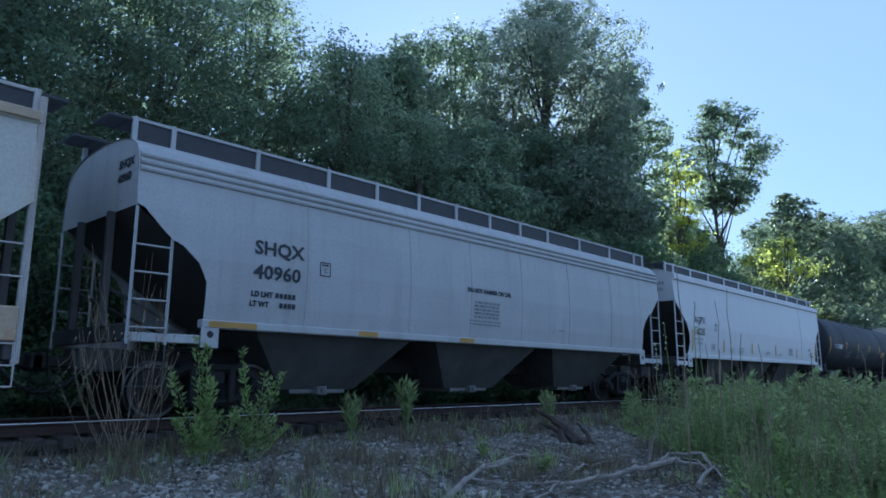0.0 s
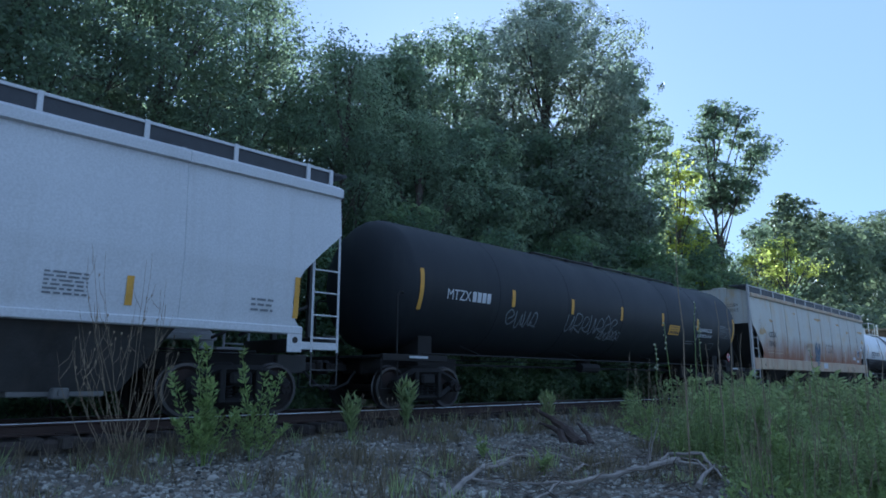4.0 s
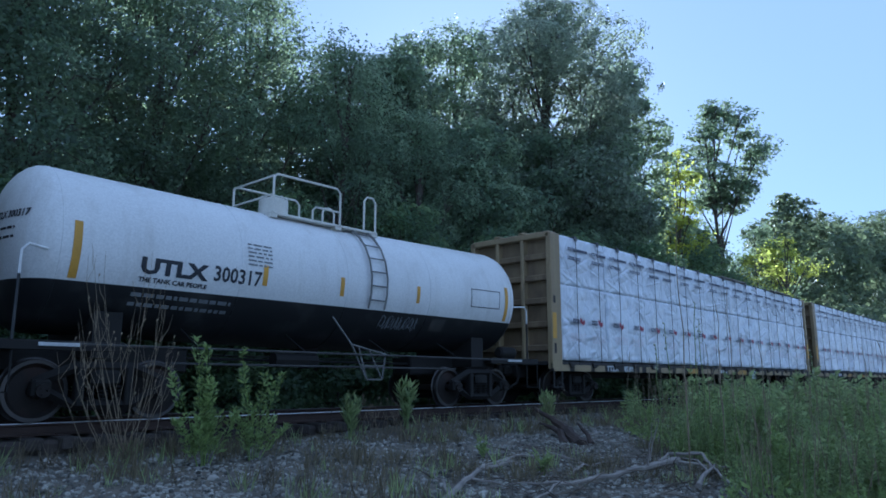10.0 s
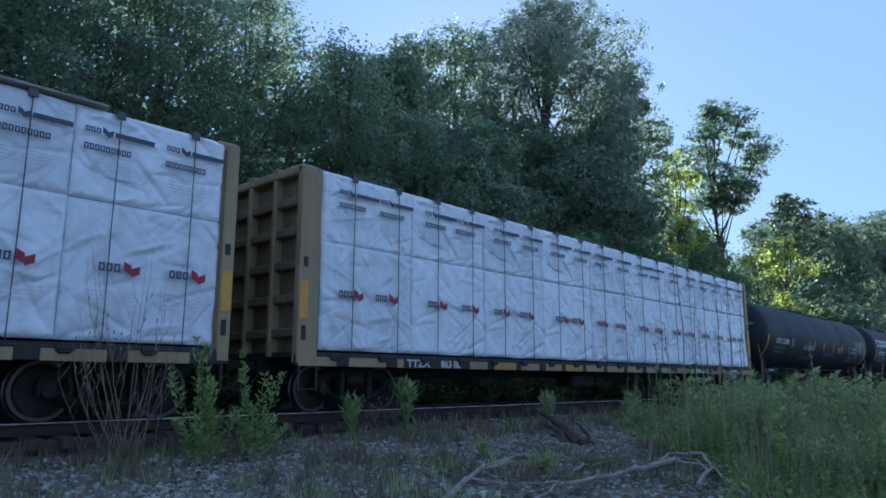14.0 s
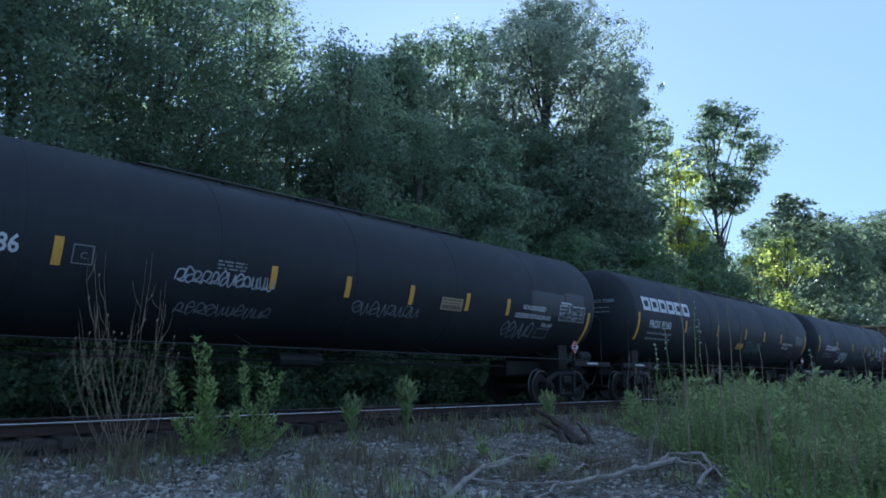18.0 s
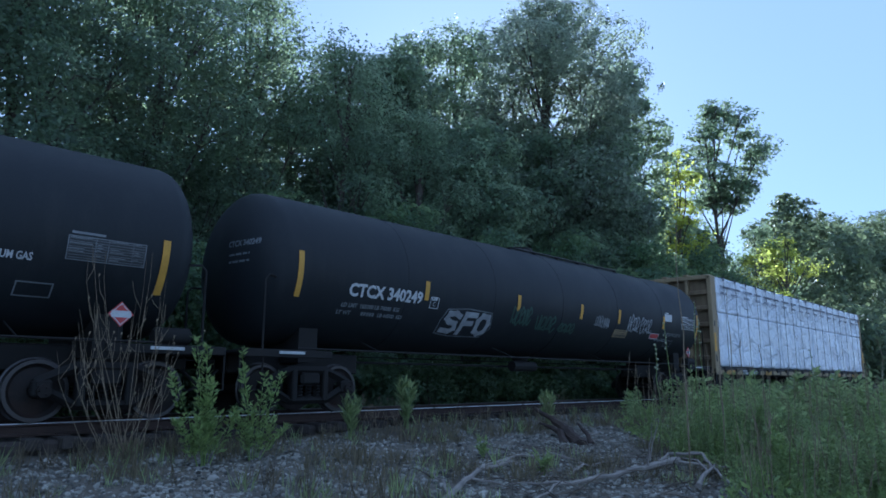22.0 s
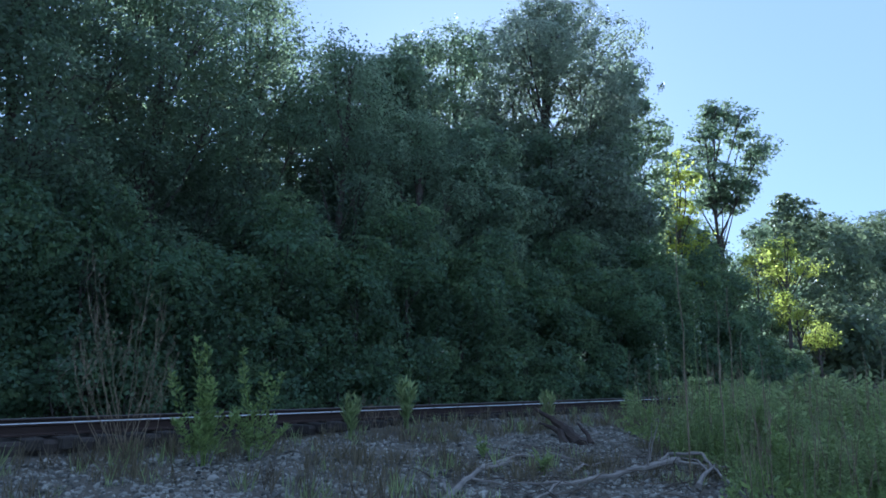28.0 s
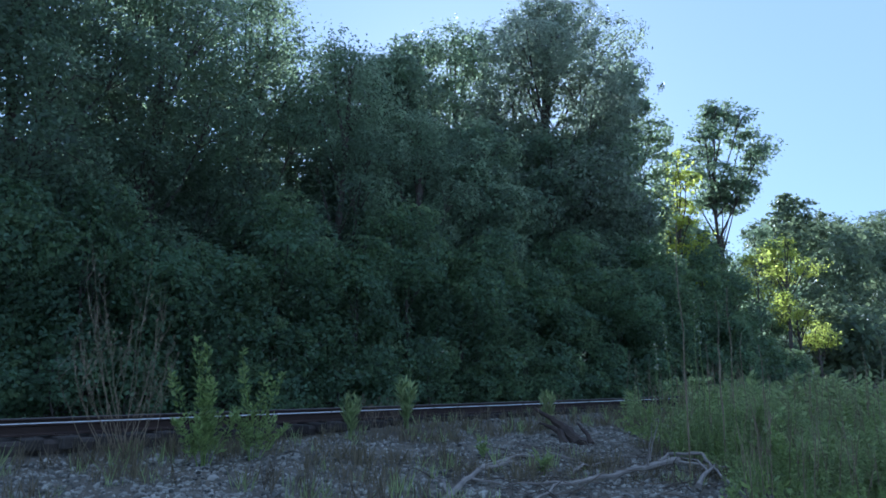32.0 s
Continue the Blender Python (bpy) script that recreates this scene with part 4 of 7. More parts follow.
def top_platform(ob, u0, u1, z=4.23, tall=0.0):
    g = Geo()
    for y in (-0.62, -0.45, 0.45, 0.62):
        g.box(u0, u1, y - 0.03, y + 0.03, z, z + 0.03, 0.008)
    k = u0
    while k <= u1 + 0.01:
        g.box(k - 0.03, k + 0.03, -0.64, 0.64, z - 0.1, z + 0.02, 0.008)
        k += (u1 - u0) / 5
    p = part("top_walkway", g, M["dark_steel"], ob, "dark walkway on top of the tank")
    g = Geo()
    g.tube([(0, 0, z - 0.02), (0, 0, z + 0.2)], 0.42, 16)
    part("valve_housing", g, M["dark_steel"], ob)
    g = Geo()
    for y in (-0.64,):
        g.box(u0 + 0.1, u1 - 0.1, y - 0.012, y + 0.012, z + 0.02, z + 0.04, 0.003)
    part("kick_edge", g, M["wheel_rim"], p)


def head_mark(ob, x0, x1, R, zc, head, text, material):
    """The number on the head at the car's front end, with two bars of small print under it."""
    h = 0.5 * (x1 - x0)

    def on_head(u, v):
        k = min(0.98, math.hypot(u, v - zc) / R)
        return (-h - head * math.cos(math.asin(k ** (1 / 0.86))) - 0.008, -u, v)
    lay("head_mark", words(text, 0.15, zc + 0.32, 0.11, 0.95, 0.15), on_head, M[material], ob, "car number on the tank's head")
    for k in range(2):
        lay("head_print", small_lines(0.2, zc + 0.14 - 0.14 * k, 0.6, 1, 0.1, 0.04, k), on_head, M[material], ob)


def stripes(ob, skin, c, zs, us, w=0.13, h=0.42):
    for u in us:
        lay("conspicuity_stripe", [rect(u - c - w / 2, u - c + w / 2, on_shell(zs) - h / 2, on_shell(zs) + h / 2)], skin, M["yellow_paint"], ob, "yellow reflective stripe")


def end_stripes(ob, skin, c, us, z0=2.0, z1=3.0):
    for u in us:
        lay("conspicuity_stripe", [rect(u - c - 0.06, u - c + 0.06, on_shell(z0), on_shell(z1))], skin, M["yellow_paint"], ob, "tall curved yellow stripe at the shell's end")


def data_table(ob, skin, u0, u1, z0, z1, tone="stencil_dim", fill=None, seed=2):
    v0, v1 = on_shell(z0), on_shell(z1)
    if fill:
        lay("data_panel", [rect(u0, u1, v0, v1)], lambda u, v: tuple(Vector(skin(u, v)) + Vector((0, 0.003, 0))), M[fill], ob)
    out = ring(u0, u1, v0, v1, 0.012)
    rows = 9
    r = random.Random(seed)
    for k in (0.34, 0.5, 0.82):
        out.append(rect(u0 + (u1 - u0) * k, u0 + (u1 - u0) * k + 0.008, v0, v1))
    for i in range(1, rows):
        v = v0 + (v1 - v0) * i / rows
        out.append(rect(u0, u1, v - 0.003, v + 0.003))
        for a, b in ((0.02, 0.3), (0.36, 0.47), (0.53, 0.79), (0.84, 0.97)):
            if r.random() < 0.72:
                out.append(rect(u0 + (u1 - u0) * a, u0 + (u1 - u0) * (a + (b - a) * r.uniform(0.4, 1)), v + 0.010, v + 0.010 + (v1 - v0) / rows * 0.3))
    out.append(rect(u0 + 0.04, u0 + 0.45 * (u1 - u0), v1 + 0.03, v1 + 0.065))
    lay("data_table", out, skin, M[tone], ob, "white stencilled table of small print")


def placard(ob, u, z=1.62, digits=True):
    """A diamond placard that stands on a bracket at the car's side."""
    y = -1.47
    d = 0.19
    g = Geo().loft([[(u - d, q, z), (u, q, z - d), (u + d, q, z), (u, q, z + d)] for q in (y, y + 0.012)])
    pl = part("placard", g, M["placard_red"], ob, "red diamond placard with a white band")
    part("placard_bracket", Geo().box(u - 0.03, u + 0.03, y + 0.012, y + 0.04, 1.12, z + 0.05, 0.006), M["dark_steel"], pl)
    lay("placard_band", [rect(u - 0.145, u + 0.145, z - 0.05, z + 0.05)], lambda a, b: (a, y - 0.004, b), M["stencil_white"], pl)
    lay("placard_border", stroke([(u - d + 0.03, z), (u, z - d + 0.03), (u + d - 0.03, z), (u, z + d - 0.03), (u - d + 0.03, z)], 0.012), lambda a, b: (a, y - 0.006, b), M["stencil_white"], pl)
    if digits:
        lay("placard_number", words("1075", u - 0.125, z - 0.032, 0.068, 1.0, 0.2), lambda a, b: (a, y - 0.010, b), M["stencil_dark"], pl)


def notice(ob, skin, u0, u1, z0, z1, tone="yellow_paint"):
    """A yellow notice with lines of print."""
    v0, v1 = on_shell(z0), on_shell(z1)
    lay("notice", [rect(u0, u1, v0, v1)], skin, M[tone], ob, "yellow emergency notice with dark print")
    up = lambda a, b: tuple(Vector(skin(a, b)) + Vector((0, -0.004, 0)))
    h = v1 - v0
    out = small_lines(u0 + 0.07, v1 - 0.22 * h, (u1 - u0) - 0.14, 1, 0.1, 0.09 * h, 3) + bars(u0 + 0.06, v0 + 0.12 * h, [((u1 - u0) - 0.12 - 0.22) / 12] * 12, 0.28 * h, 0.02) + small_lines(u0 + 0.1, v0 + 0.55 * h, (u1 - u0) - 0.2, 1, 0.1, 0.06 * h, 5)
    lay("notice_print", out, up, M["stencil_dark"], ob)


# first black tank
ob, skin, c, tk = tank_car(-54.15, -35.95, "long black tank car with yellow stripes and scrawls", "black_tank", bands=(-6.2, -3.1, 0, 3.1, 5.6))
top_platform(ob, -3.6, 5.6)
stripes(ob, skin, c, 2.66, (-50.7, -47.95, -45.15, -42.33, -39.5))
end_stripes(ob, skin, c, (-54.02, -36.05), 2.15, 3.05)
notice(ob, skin, -41.8 - c, -40.98 - c, 2.20, 2.52)
stencil(ob, skin, words("NON-ODORIZED", -39.42 - c, on_shell(2.42), 0.125, 0.90, 0.1) + words("LIQUEFIED PETROLEUM GAS", -39.42 - c, on_shell(2.22), 0.115, 0.62, 0.1), "stencil_white", "white stencilled cargo name")
stencil(ob, skin, words("MTZX", -53.2 - c, on_shell(2.45), 0.24, 0.9) + bars(-52.3 - c, on_shell(2.45), [0.14] * 4, 0.24, 0.04), "stencil_white", "white car mark")
data_table(ob, skin, -37.45 - c, -36.3 - c, 2.27, 2.66)
stencil(ob, skin, ring(-38.25 - c, -37.7 - c, on_shell(1.82), on_shell(2.05), 0.02) + small_lines(-40.2 - c, on_shell(2.02), 0.7, 2, 0.09, 0.04), "stencil_dim")
lay("scrawl", scribble(-48.2 - c, on_shell(1.98), 2.9, 0.55, 7, 7, 0.035), skin, M["spray_grey"], ob, "thin grey sprayed scrawl")
lay("scrawl", scribble(-46.3 - c, on_shell(1.85), 1.3, 0.3, 8, 6, 0.03), skin, M["spray_grey"], ob, "thin grey sprayed scrawl")
lay("scrawl", scribble(-50.9 - c, on_shell(2.0), 1.4, 0.4, 17, 4, 0.035), skin, M["spray_grey"], ob, "thin grey sprayed scrawl")
placard(ob, -36.65 - c, 1.55, True)

# white and black tank
ob, skin, c, tk = tank_car(-12.75, -1.98, "white and black tank car with top platform", "two_tone", 1.33, 2.66, 0.56, bands=(-5.37, -2.4, 0, 2.4, 5.37), sag=0.09, pivot=0.92, rail_z=1.12)
head_mark(ob, -12.75, -1.98, 1.33, 2.66, 0.56, "UTLX 300317", "stencil_dark")


def skin5(u, v):
    a = (v - 2.66) / 1.33
    return (u, -1.338 * math.cos(a), 2.66 - 0.09 * max(0, 1 - abs(u) / 5.385) + 1.338 * math.sin(a))


def arc5(z):
    return on_shell(z, 2.66, 1.33)


stencil(ob, skin5, words("UTLX", -11.55 - c, arc5(2.31), 0.24, 1.3, 0.4), "stencil_dark", "dark car mark")
stencil(ob, skin5, words("300317", -10.3 - c, arc5(2.33), 0.25, 0.88, 0.2), "stencil_dark", "dark car number")
stencil(ob, skin5, words("THE TANK CAR PEOPLE", -11.55 - c, arc5(2.17), 0.075, 1.02, 0.1), "stencil_dark")
stencil(ob, skin5, small_lines(-11.6 - c, arc5(1.94), 1.75, 1, 0.1, 0.07, 6) + small_lines(-11.6 - c, arc5(1.80), 1.75, 1, 0.1, 0.07, 7), "stencil_dim")
stencil(ob, skin5, small_lines(-9.65 - c, arc5(3.05), 0.5, 6, 0.075, 0.03), "stencil_dim")
for u in (-12.52, -2.18):
    lay("conspicuity_stripe", [rect(u - c - 0.06, u - c + 0.06, arc5(2.10), arc5(2.95))], skin5, M["yellow_paint"], ob, "tall yellow stripe at the shell's end")
for u in (-9.28, -7.5, -5.35):
    lay("conspicuity_stripe", [rect(u - c - 0.05, u - c + 0.05, arc5(2.35), arc5(2.72))], skin5, M["yellow_paint"], ob, "yellow reflective stripe")
tb = ring(-3.55 - c, -2.45 - c, arc5(2.38), arc5(2.82), 0.02)
for i in range(1, 7):
    tb.append(rect(-3.5 - c, -2.5 - c, arc5(2.38) + 0.065 * i, arc5(2.38) + 0.065 * i + 0.022))
for u in (-3.1, -2.75):
    tb.append(rect(u - c, u - c + 0.018, arc5(2.40), arc5(2.80)))
stencil(ob, skin5, tb, "stencil_dark", "dark stencilled table")
lay("patch", [rect(-4.75 - c, -4.3 - c, arc5(1.78), arc5(2.04))], skin5, M["grimy_shaded_grey"], ob, "grey patch on the black lower half")
lay("scrape", scribble(-6.3 - c, arc5(1.78), 1.1, 0.3, 21, 9, 0.02), skin5, M["spray_grey"], ob)
wt = M["white_tank"]
g = Geo()
for y0, y1 in ((-0.75, -0.38), (0.38, 0.75)):
    g.box(-1.5, 1.28, y0, y1, 3.80, 3.85, 0.01)
for u in (-1.5, 0.1, 1.12):
    g.box(u, u + 0.16, -0.75, 0.75, 3.74, 3.83, 0.01)
part("top_platform", g, wt, ob, "white railed platform on top of the tank")
for y in (-0.74, 0.74):
    g = Geo().tube([(-1.45, y, 3.84), (-1.45, y, 4.55), (-1.38, y, 4.62), (0.12, y, 4.62), (0.21, y, 4.53), (0.21, y, 3.84)], 0.024, 6)
    g.tube([(-0.5, y, 3.84), (-0.5, y, 4.05), (-0.42, y, 4.12), (0.21, y, 4.12)], 0.02, 6)
    part("top_railing", g, wt, ob)
    g = Geo().tube([(0.88, y, 3.84), (0.88, y, 4.5), (0.96, y, 4.6), (1.13, y, 4.6), (1.21, y, 4.5), (1.21, y, 3.84)], 0.024, 6)
    part("ladder_hoop", g, wt, ob)
g = Geo().tube([(-1.45, -0.74, 4.58), (-1.45, 0.74, 4.58)], 0.02, 6)
g.tube([(-1.45, -0.74, 4.2), (-1.45, 0.74, 4.2)], 0.02, 6)
part("end_rail", g, wt, ob)
g = Geo().tube([(-1.02, -0.1, 3.84), (-1.02, -0.1, 4.24), (-1.02, -0.1, 4.28)], [0.30, 0.30, 0.22], 18)
mw = part("manway", g, wt, ob, "white round manway cover")
for k in range(8):
    a = 0.785 * k
    part("lid_bolt", Geo().tube([(-1.02 + 0.27 * math.cos(a), -0.1 + 0.27 * math.sin(a), 4.2), (-1.02 + 0.27 * math.cos(a), -0.1 + 0.27 * math.sin(a), 4.31)], 0.022, 6), wt, mw)
part("safety_valve", Geo().tube([(0.62, 0, 3.85), (0.62, 0, 3.98), (0.62, 0, 4.0)], [0.09, 0.09, 0.12], 12), wt, ob)
la = [(0.58, -1.40 * math.cos(a), 2.59 + 1.40 * math.sin(a)) for a in (1.1, 0.85, 0.6, 0.35, 0.1, -0.15, -0.38)]
ladder(ob, la, [(p[0] + 0.44, p[1], p[2]) for p in la], 6, M["gate_grey"])
g = Geo()
for a, b in (((-0.26, -1.2, 1.85), (0.04, -1.44, 1.31)), ((0.04, -1.44, 1.31), (0.43, -1.46, 0.63)), ((0.95, -1.44, 1.14), (0.84, -1.46, 0.63)), ((0.43, -1.46, 0.63), (0.84, -1.46, 0.63)), ((0.22, -1.44, 1.28), (0.43, -1.46, 0.63)), ((0.38, -1.44, 0.9), (0.9, -1.44, 0.9)), ((0.04, -1.44, 1.31), (0.95, -1.44, 1.14)), ((0.5, -1.44, 1.22), (0.84, -1.46, 0.63))):
    g.tube([a, b], 0.017, 5)
part("side_step", g, M["gate_grey"], ob, "grey bar step below the ladder")

# second black tank
ob, skin, c, tk = tank_car(49.4, 67.4, "long black tank car with yellow stripes and white lettering", "black_tank", bands=(-6, -3, 0, 3, 6))
head_mark(ob, 49.4, 67.4, 1.52, 2.80, 0.56, "GATX 200086", "stencil_dim")
top_platform(ob, -4.2, 4.2)
end_stripes(ob, skin, c, (49.42,), 1.78, 2.68)
end_stripes(ob, skin, c, (67.2,), 1.68, 2.55)
stripes(ob, skin, c, 2.43, (52.85, 56.47, 58.2, 59.97, 61.82, 63.38))
stencil(ob, skin, words("GATX 200086", 50.52 - c, on_shell(2.34), 0.25, 0.86, 0.2), "stencil_white", "white car mark and number")
stencil(ob, skin, words("LD LMT   164000 LB   74 400 KG", 50.45 - c, on_shell(2.12), 0.085, 0.86, 0.15) + words("LT WT     99000 LB   44 900 KG", 50.42 - c, on_shell(1.94), 0.085, 0.86, 0.15), "stencil_dim")
stencil(ob, skin, ring(53.05 - c, 53.35 - c, on_shell(2.28), on_shell(2.56), 0.016) + words("C", 53.16 - c, on_shell(2.36), 0.1), "stencil_dim")
stencil(ob, skin, small_lines(55.35 - c, on_shell(2.58), 0.55, 3, 0.06, 0.03), "stencil_dim")
lay("scrawl", scribble(54.65 - c, on_shell(2.2), 1.85, 0.22, 31, 12, 0.028), skin, M["spray_pale"], ob, "white sprayed scrawl")
lay("scrawl", scribble(54.8 - c, on_shell(1.72), 1.85, 0.22, 32, 10, 0.024), skin, M["spray_grey"], ob, "thin grey sprayed scrawl")
lay("scrawl", scribble(58.4 - c, on_shell(1.95), 1.9, 0.26, 33, 8, 0.026), skin, M["spray_grey"], ob, "thin grey sprayed scrawl")
notice(ob, skin, 60.93 - c, 61.66 - c, 2.20, 2.48, "tan_paint")
lay("repaint_patch", [rect(64.35 - c, 65.9 - c, on_shell(2.35), on_shell(2.95)), rect(65.95 - c, 66.9 - c, on_shell(2.72), on_shell(3.02))], lambda u, v: tuple(Vector(skin(u, v)) + Vector((0, 0.004, 0))), M["black_patch"], ob, "slightly paler repainted patch")
stencil(ob, skin, words("NON-ODORIZED", 64.0 - c, on_shell(2.43), 0.12, 0.76, 0.1) + words("LIQUEFIED PETROLEUM GAS", 63.72 - c, on_shell(2.22), 0.12, 0.73, 0.1) + words("FRA AIP", 64.98 - c, on_shell(2.04), 0.11, 0.9, 0.1), "stencil_white", "white stencilled cargo name")
stencil(ob, skin, ring(64.86 - c, 65.42 - c, on_shell(1.76), on_shell(2.0), 0.025), "stencil_dim")
data_table(ob, skin, 65.68 - c, 66.95 - c, 2.25, 2.68, "stencil_white", "black_tank")
placard(ob, 66.42 - c, 1.54, True)
lay("scrawl", scribble(63.4 - c, on_shell(1.75), 1.3, 0.42, 35, 5, 0.04), skin, M["spray_grey"], ob, "thin grey sprayed scrawl")

# third black tank, with a large plain white wordmark
ob, skin, c, tk = tank_car(70.1, 87.95, "long black tank car with large white block mark", "black_tank", bands=(-6, -3, 0, 3, 6))
head_mark(ob, 70.1, 87.95, 1.52, 2.80, 0.56, "PROX 92360", "stencil_dim")
top_platform(ob, -1.5, 5.5)
end_stripes(ob, skin, c, (70.25, 87.72), 1.95, 2.8)
stripes(ob, skin, c, 2.53, (73.8, 76.7, 79.65, 81.88, 84.1))
mark = []
for k in range(6):
    u = 70.55 - c + k * 0.605
    mark += ring(u, u + 0.53, on_shell(2.90), on_shell(2.90) + 0.46, 0.125)
lay("block_mark", mark, skin, M["stencil_white"], ob, "large white mark of six hollow blocks")
stencil(ob, skin, words("PROX 92360", 71.0 - c, on_shell(2.36), 0.25, 0.82, 0.2), "stencil_white", "white car mark and number")
stencil(ob, skin, small_lines(70.95 - c, on_shell(2.15), 1.8, 1, 0.1, 0.075, 14) + small_lines(70.95 - c, on_shell(1.98), 1.8, 1, 0.1, 0.075, 15), "stencil_dim")
stencil(ob, skin, ring(74.0 - c, 74.32 - c, on_shell(2.26), on_shell(2.52), 0.016) + words("C", 74.1 - c, on_shell(2.33), 0.1), "stencil_dim")
notice(ob, skin, 78.93 - c, 79.65 - c, 1.92, 2.14)
lay("scrawl", scribble(79.9 - c, on_shell(1.82), 1.8, 0.52, 41, 8, 0.06), skin, M["spray_green"], ob, "dull green sprayed scrawl")
lay("scrawl", scribble(79.95 - c, on_shell(1.88), 1.75, 0.4, 42, 8, 0.02), lambda u, v: tuple(Vector(skin(u, v)) + Vector((0, -0.003, 0))), M["spray_grey"], ob)
stencil(ob, skin, words("LIQUEFIED PETROLEUM GAS", 84.4 - c, on_shell(2.26), 0.11, 0.72, 0.1) + words("NOT ODORIZED", 84.4 - c, on_shell(2.10), 0.10, 0.8, 0.1), "stencil_white", "white stencilled cargo name")
data_table(ob, skin, 86.25 - c, 87.4 - c, 2.33, 2.68, "stencil_dim", "black_patch")
stencil(ob, skin, ring(85.7 - c, 86.2 - c, on_shell(1.78), on_shell(1.98), 0.022), "stencil_dim")
placard(ob, 87.11 - c, 1.59, False)

# fourth black tank
ob, skin, c, tk = tank_car(90.15, 108.1, "long black tank car with grey sprayed letters", "black_tank", bands=(-6, -3, 0, 3, 6))
head_mark(ob, 90.15, 108.1, 1.52, 2.80, 0.56, "CTCX 340249", "stencil_dim")
top_platform(ob, -1.2, 4.6)
end_stripes(ob, skin, c, (90.32, 108.0), 2.15, 3.0)
stripes(ob, skin, c, 2.56, (93.72, 97.1, 100.1, 102.27, 105.3))
stencil(ob, skin, words("CTCX 340249", 91.52 - c, on_shell(2.28), 0.25, 0.97, 0.3), "stencil_white", "white car mark and number")
stencil(ob, skin, words("LD LMT  163100 LB 74000  KG", 91.42 - c, on_shell(2.06), 0.085, 1.0, 0.15) + words("LT WT", 91.36 - c, on_shell(1.92), 0.085, 1.0, 0.15) + bars(92.0 - c, on_shell(1.92), [0.055] * 5, 0.085, 0.02) + words("LB 44500  KG", 92.45 - c, on_shell(1.92), 0.085, 1.0, 0.15), "stencil_dim")
stencil(ob, skin, ring(93.86 - c, 94.14 - c, on_shell(2.20), on_shell(2.45), 0.016) + words("C", 93.95 - c, on_shell(2.25), 0.1) + words("PLATE", 93.89 - c, on_shell(2.38), 0.045, 1.0, 0.2), "stencil_white")
v = on_shell(1.74)
big = []
for pts in (((0.5, 0.44), (0.36, 0.5), (0.14, 0.48), (0.08, 0.36), (0.2, 0.28), (0.42, 0.24), (0.46, 0.1), (0.32, 0.02), (0.06, 0.04)),
            ((0.66, 0.0), (0.68, 0.3), (0.72, 0.5), (1.06, 0.5)), ((0.7, 0.27), (0.98, 0.28)),
            ((1.22, 0.08), (1.2, 0.36), (1.32, 0.5), (1.54, 0.48), (1.6, 0.3), (1.56, 0.08), (1.4, 0.0), (1.22, 0.08))):
    big.append(stroke([(94.48 - c + a, v + b) for a, b in pts], 0.14))
for letter in big:
    lay("sprayed_letter", letter, skin, M["spray_pale"], ob, "pale grey sprayed rounded letter")
lay("sprayed_outline", stroke([(94.38 - c, v - 0.06), (94.9 - c, v - 0.12), (96.0 - c, v - 0.1), (96.22 - c, v + 0.2), (96.1 - c, v + 0.6), (95.2 - c, v + 0.64), (94.5 - c, v + 0.58), (94.36 - c, v + 0.3), (94.38 - c, v - 0.06)], 0.03), skin, M["spray_grey"], ob)
lay("scrawl", scribble(96.9 - c, on_shell(2.05), 0.8, 0.4, 51, 5, 0.05), skin, M["spray_green"], ob, "dull green sprayed scrawl")
lay("scrawl", scribble(98.0 - c, on_shell(1.95), 0.9, 0.4, 52, 4, 0.05), skin, M["spray_green"], ob, "dull green sprayed scrawl")
lay("scrawl", scribble(99.1 - c, on_shell(1.95), 0.8, 0.25, 53, 4, 0.05), skin, M["spray_green"], ob, "dull green sprayed scrawl")
lay("scrawl", scribble(100.9 - c, on_shell(2.2), 0.8, 0.3, 54, 6, 0.022), skin, M["spray_pale"], ob, "white sprayed scrawl")
lay("scrawl", scribble(102.85 - c, on_shell(2.15), 0.75, 0.5, 55, 4, 0.035), skin, M["spray_pale"], ob, "white sprayed scrawl")
lay("scrawl", scribble(103.7 - c, on_shell(2.15), 0.75, 0.45, 56, 4, 0.035), skin, M["spray_pale"], ob, "white sprayed scrawl")
notice(ob, skin, 102.12 - c, 102.95 - c, 1.95, 2.18, "tan_paint")
lay("label_plate", [rect(105.35 - c, 105.9 - c, on_shell(2.62), on_shell(2.86)), rect(105.42 - c, 105.68 - c, on_shell(2.88), on_shell(2.91))], skin, M["stencil_white"], ob, "white paint patch")
lay("label_plate", [rect(104.53 - c, 105.1 - c, on_shell(2.02), on_shell(2.16))], skin, M["placard_red"], ob, "red plate with white border")
lay("label_plate", ring(104.50 - c, 105.13 - c, on_shell(2.0), on_shell(2.18), 0.022), skin, M["stencil_white"], ob)
stencil(ob, skin, words("LIQUEFIED PETROLEUM GAS", 105.4 - c, on_shell(2.14), 0.11, 0.68, 0.1) + words("NON-ODORIZED", 104.9 - c, on_shell(1.95), 0.10, 0.85, 0.1), "stencil_dim", "white stencilled cargo name")
stencil(ob, skin, ring(105.75 - c, 106.3 - c, on_shell(1.80), on_shell(2.0), 0.022), "stencil_dim")
data_table(ob, skin, 106.67 - c, 107.8 - c, 2.42, 2.80, "stencil_white", "black_patch")
placard(ob, 107.18 - c, 1.62, True)


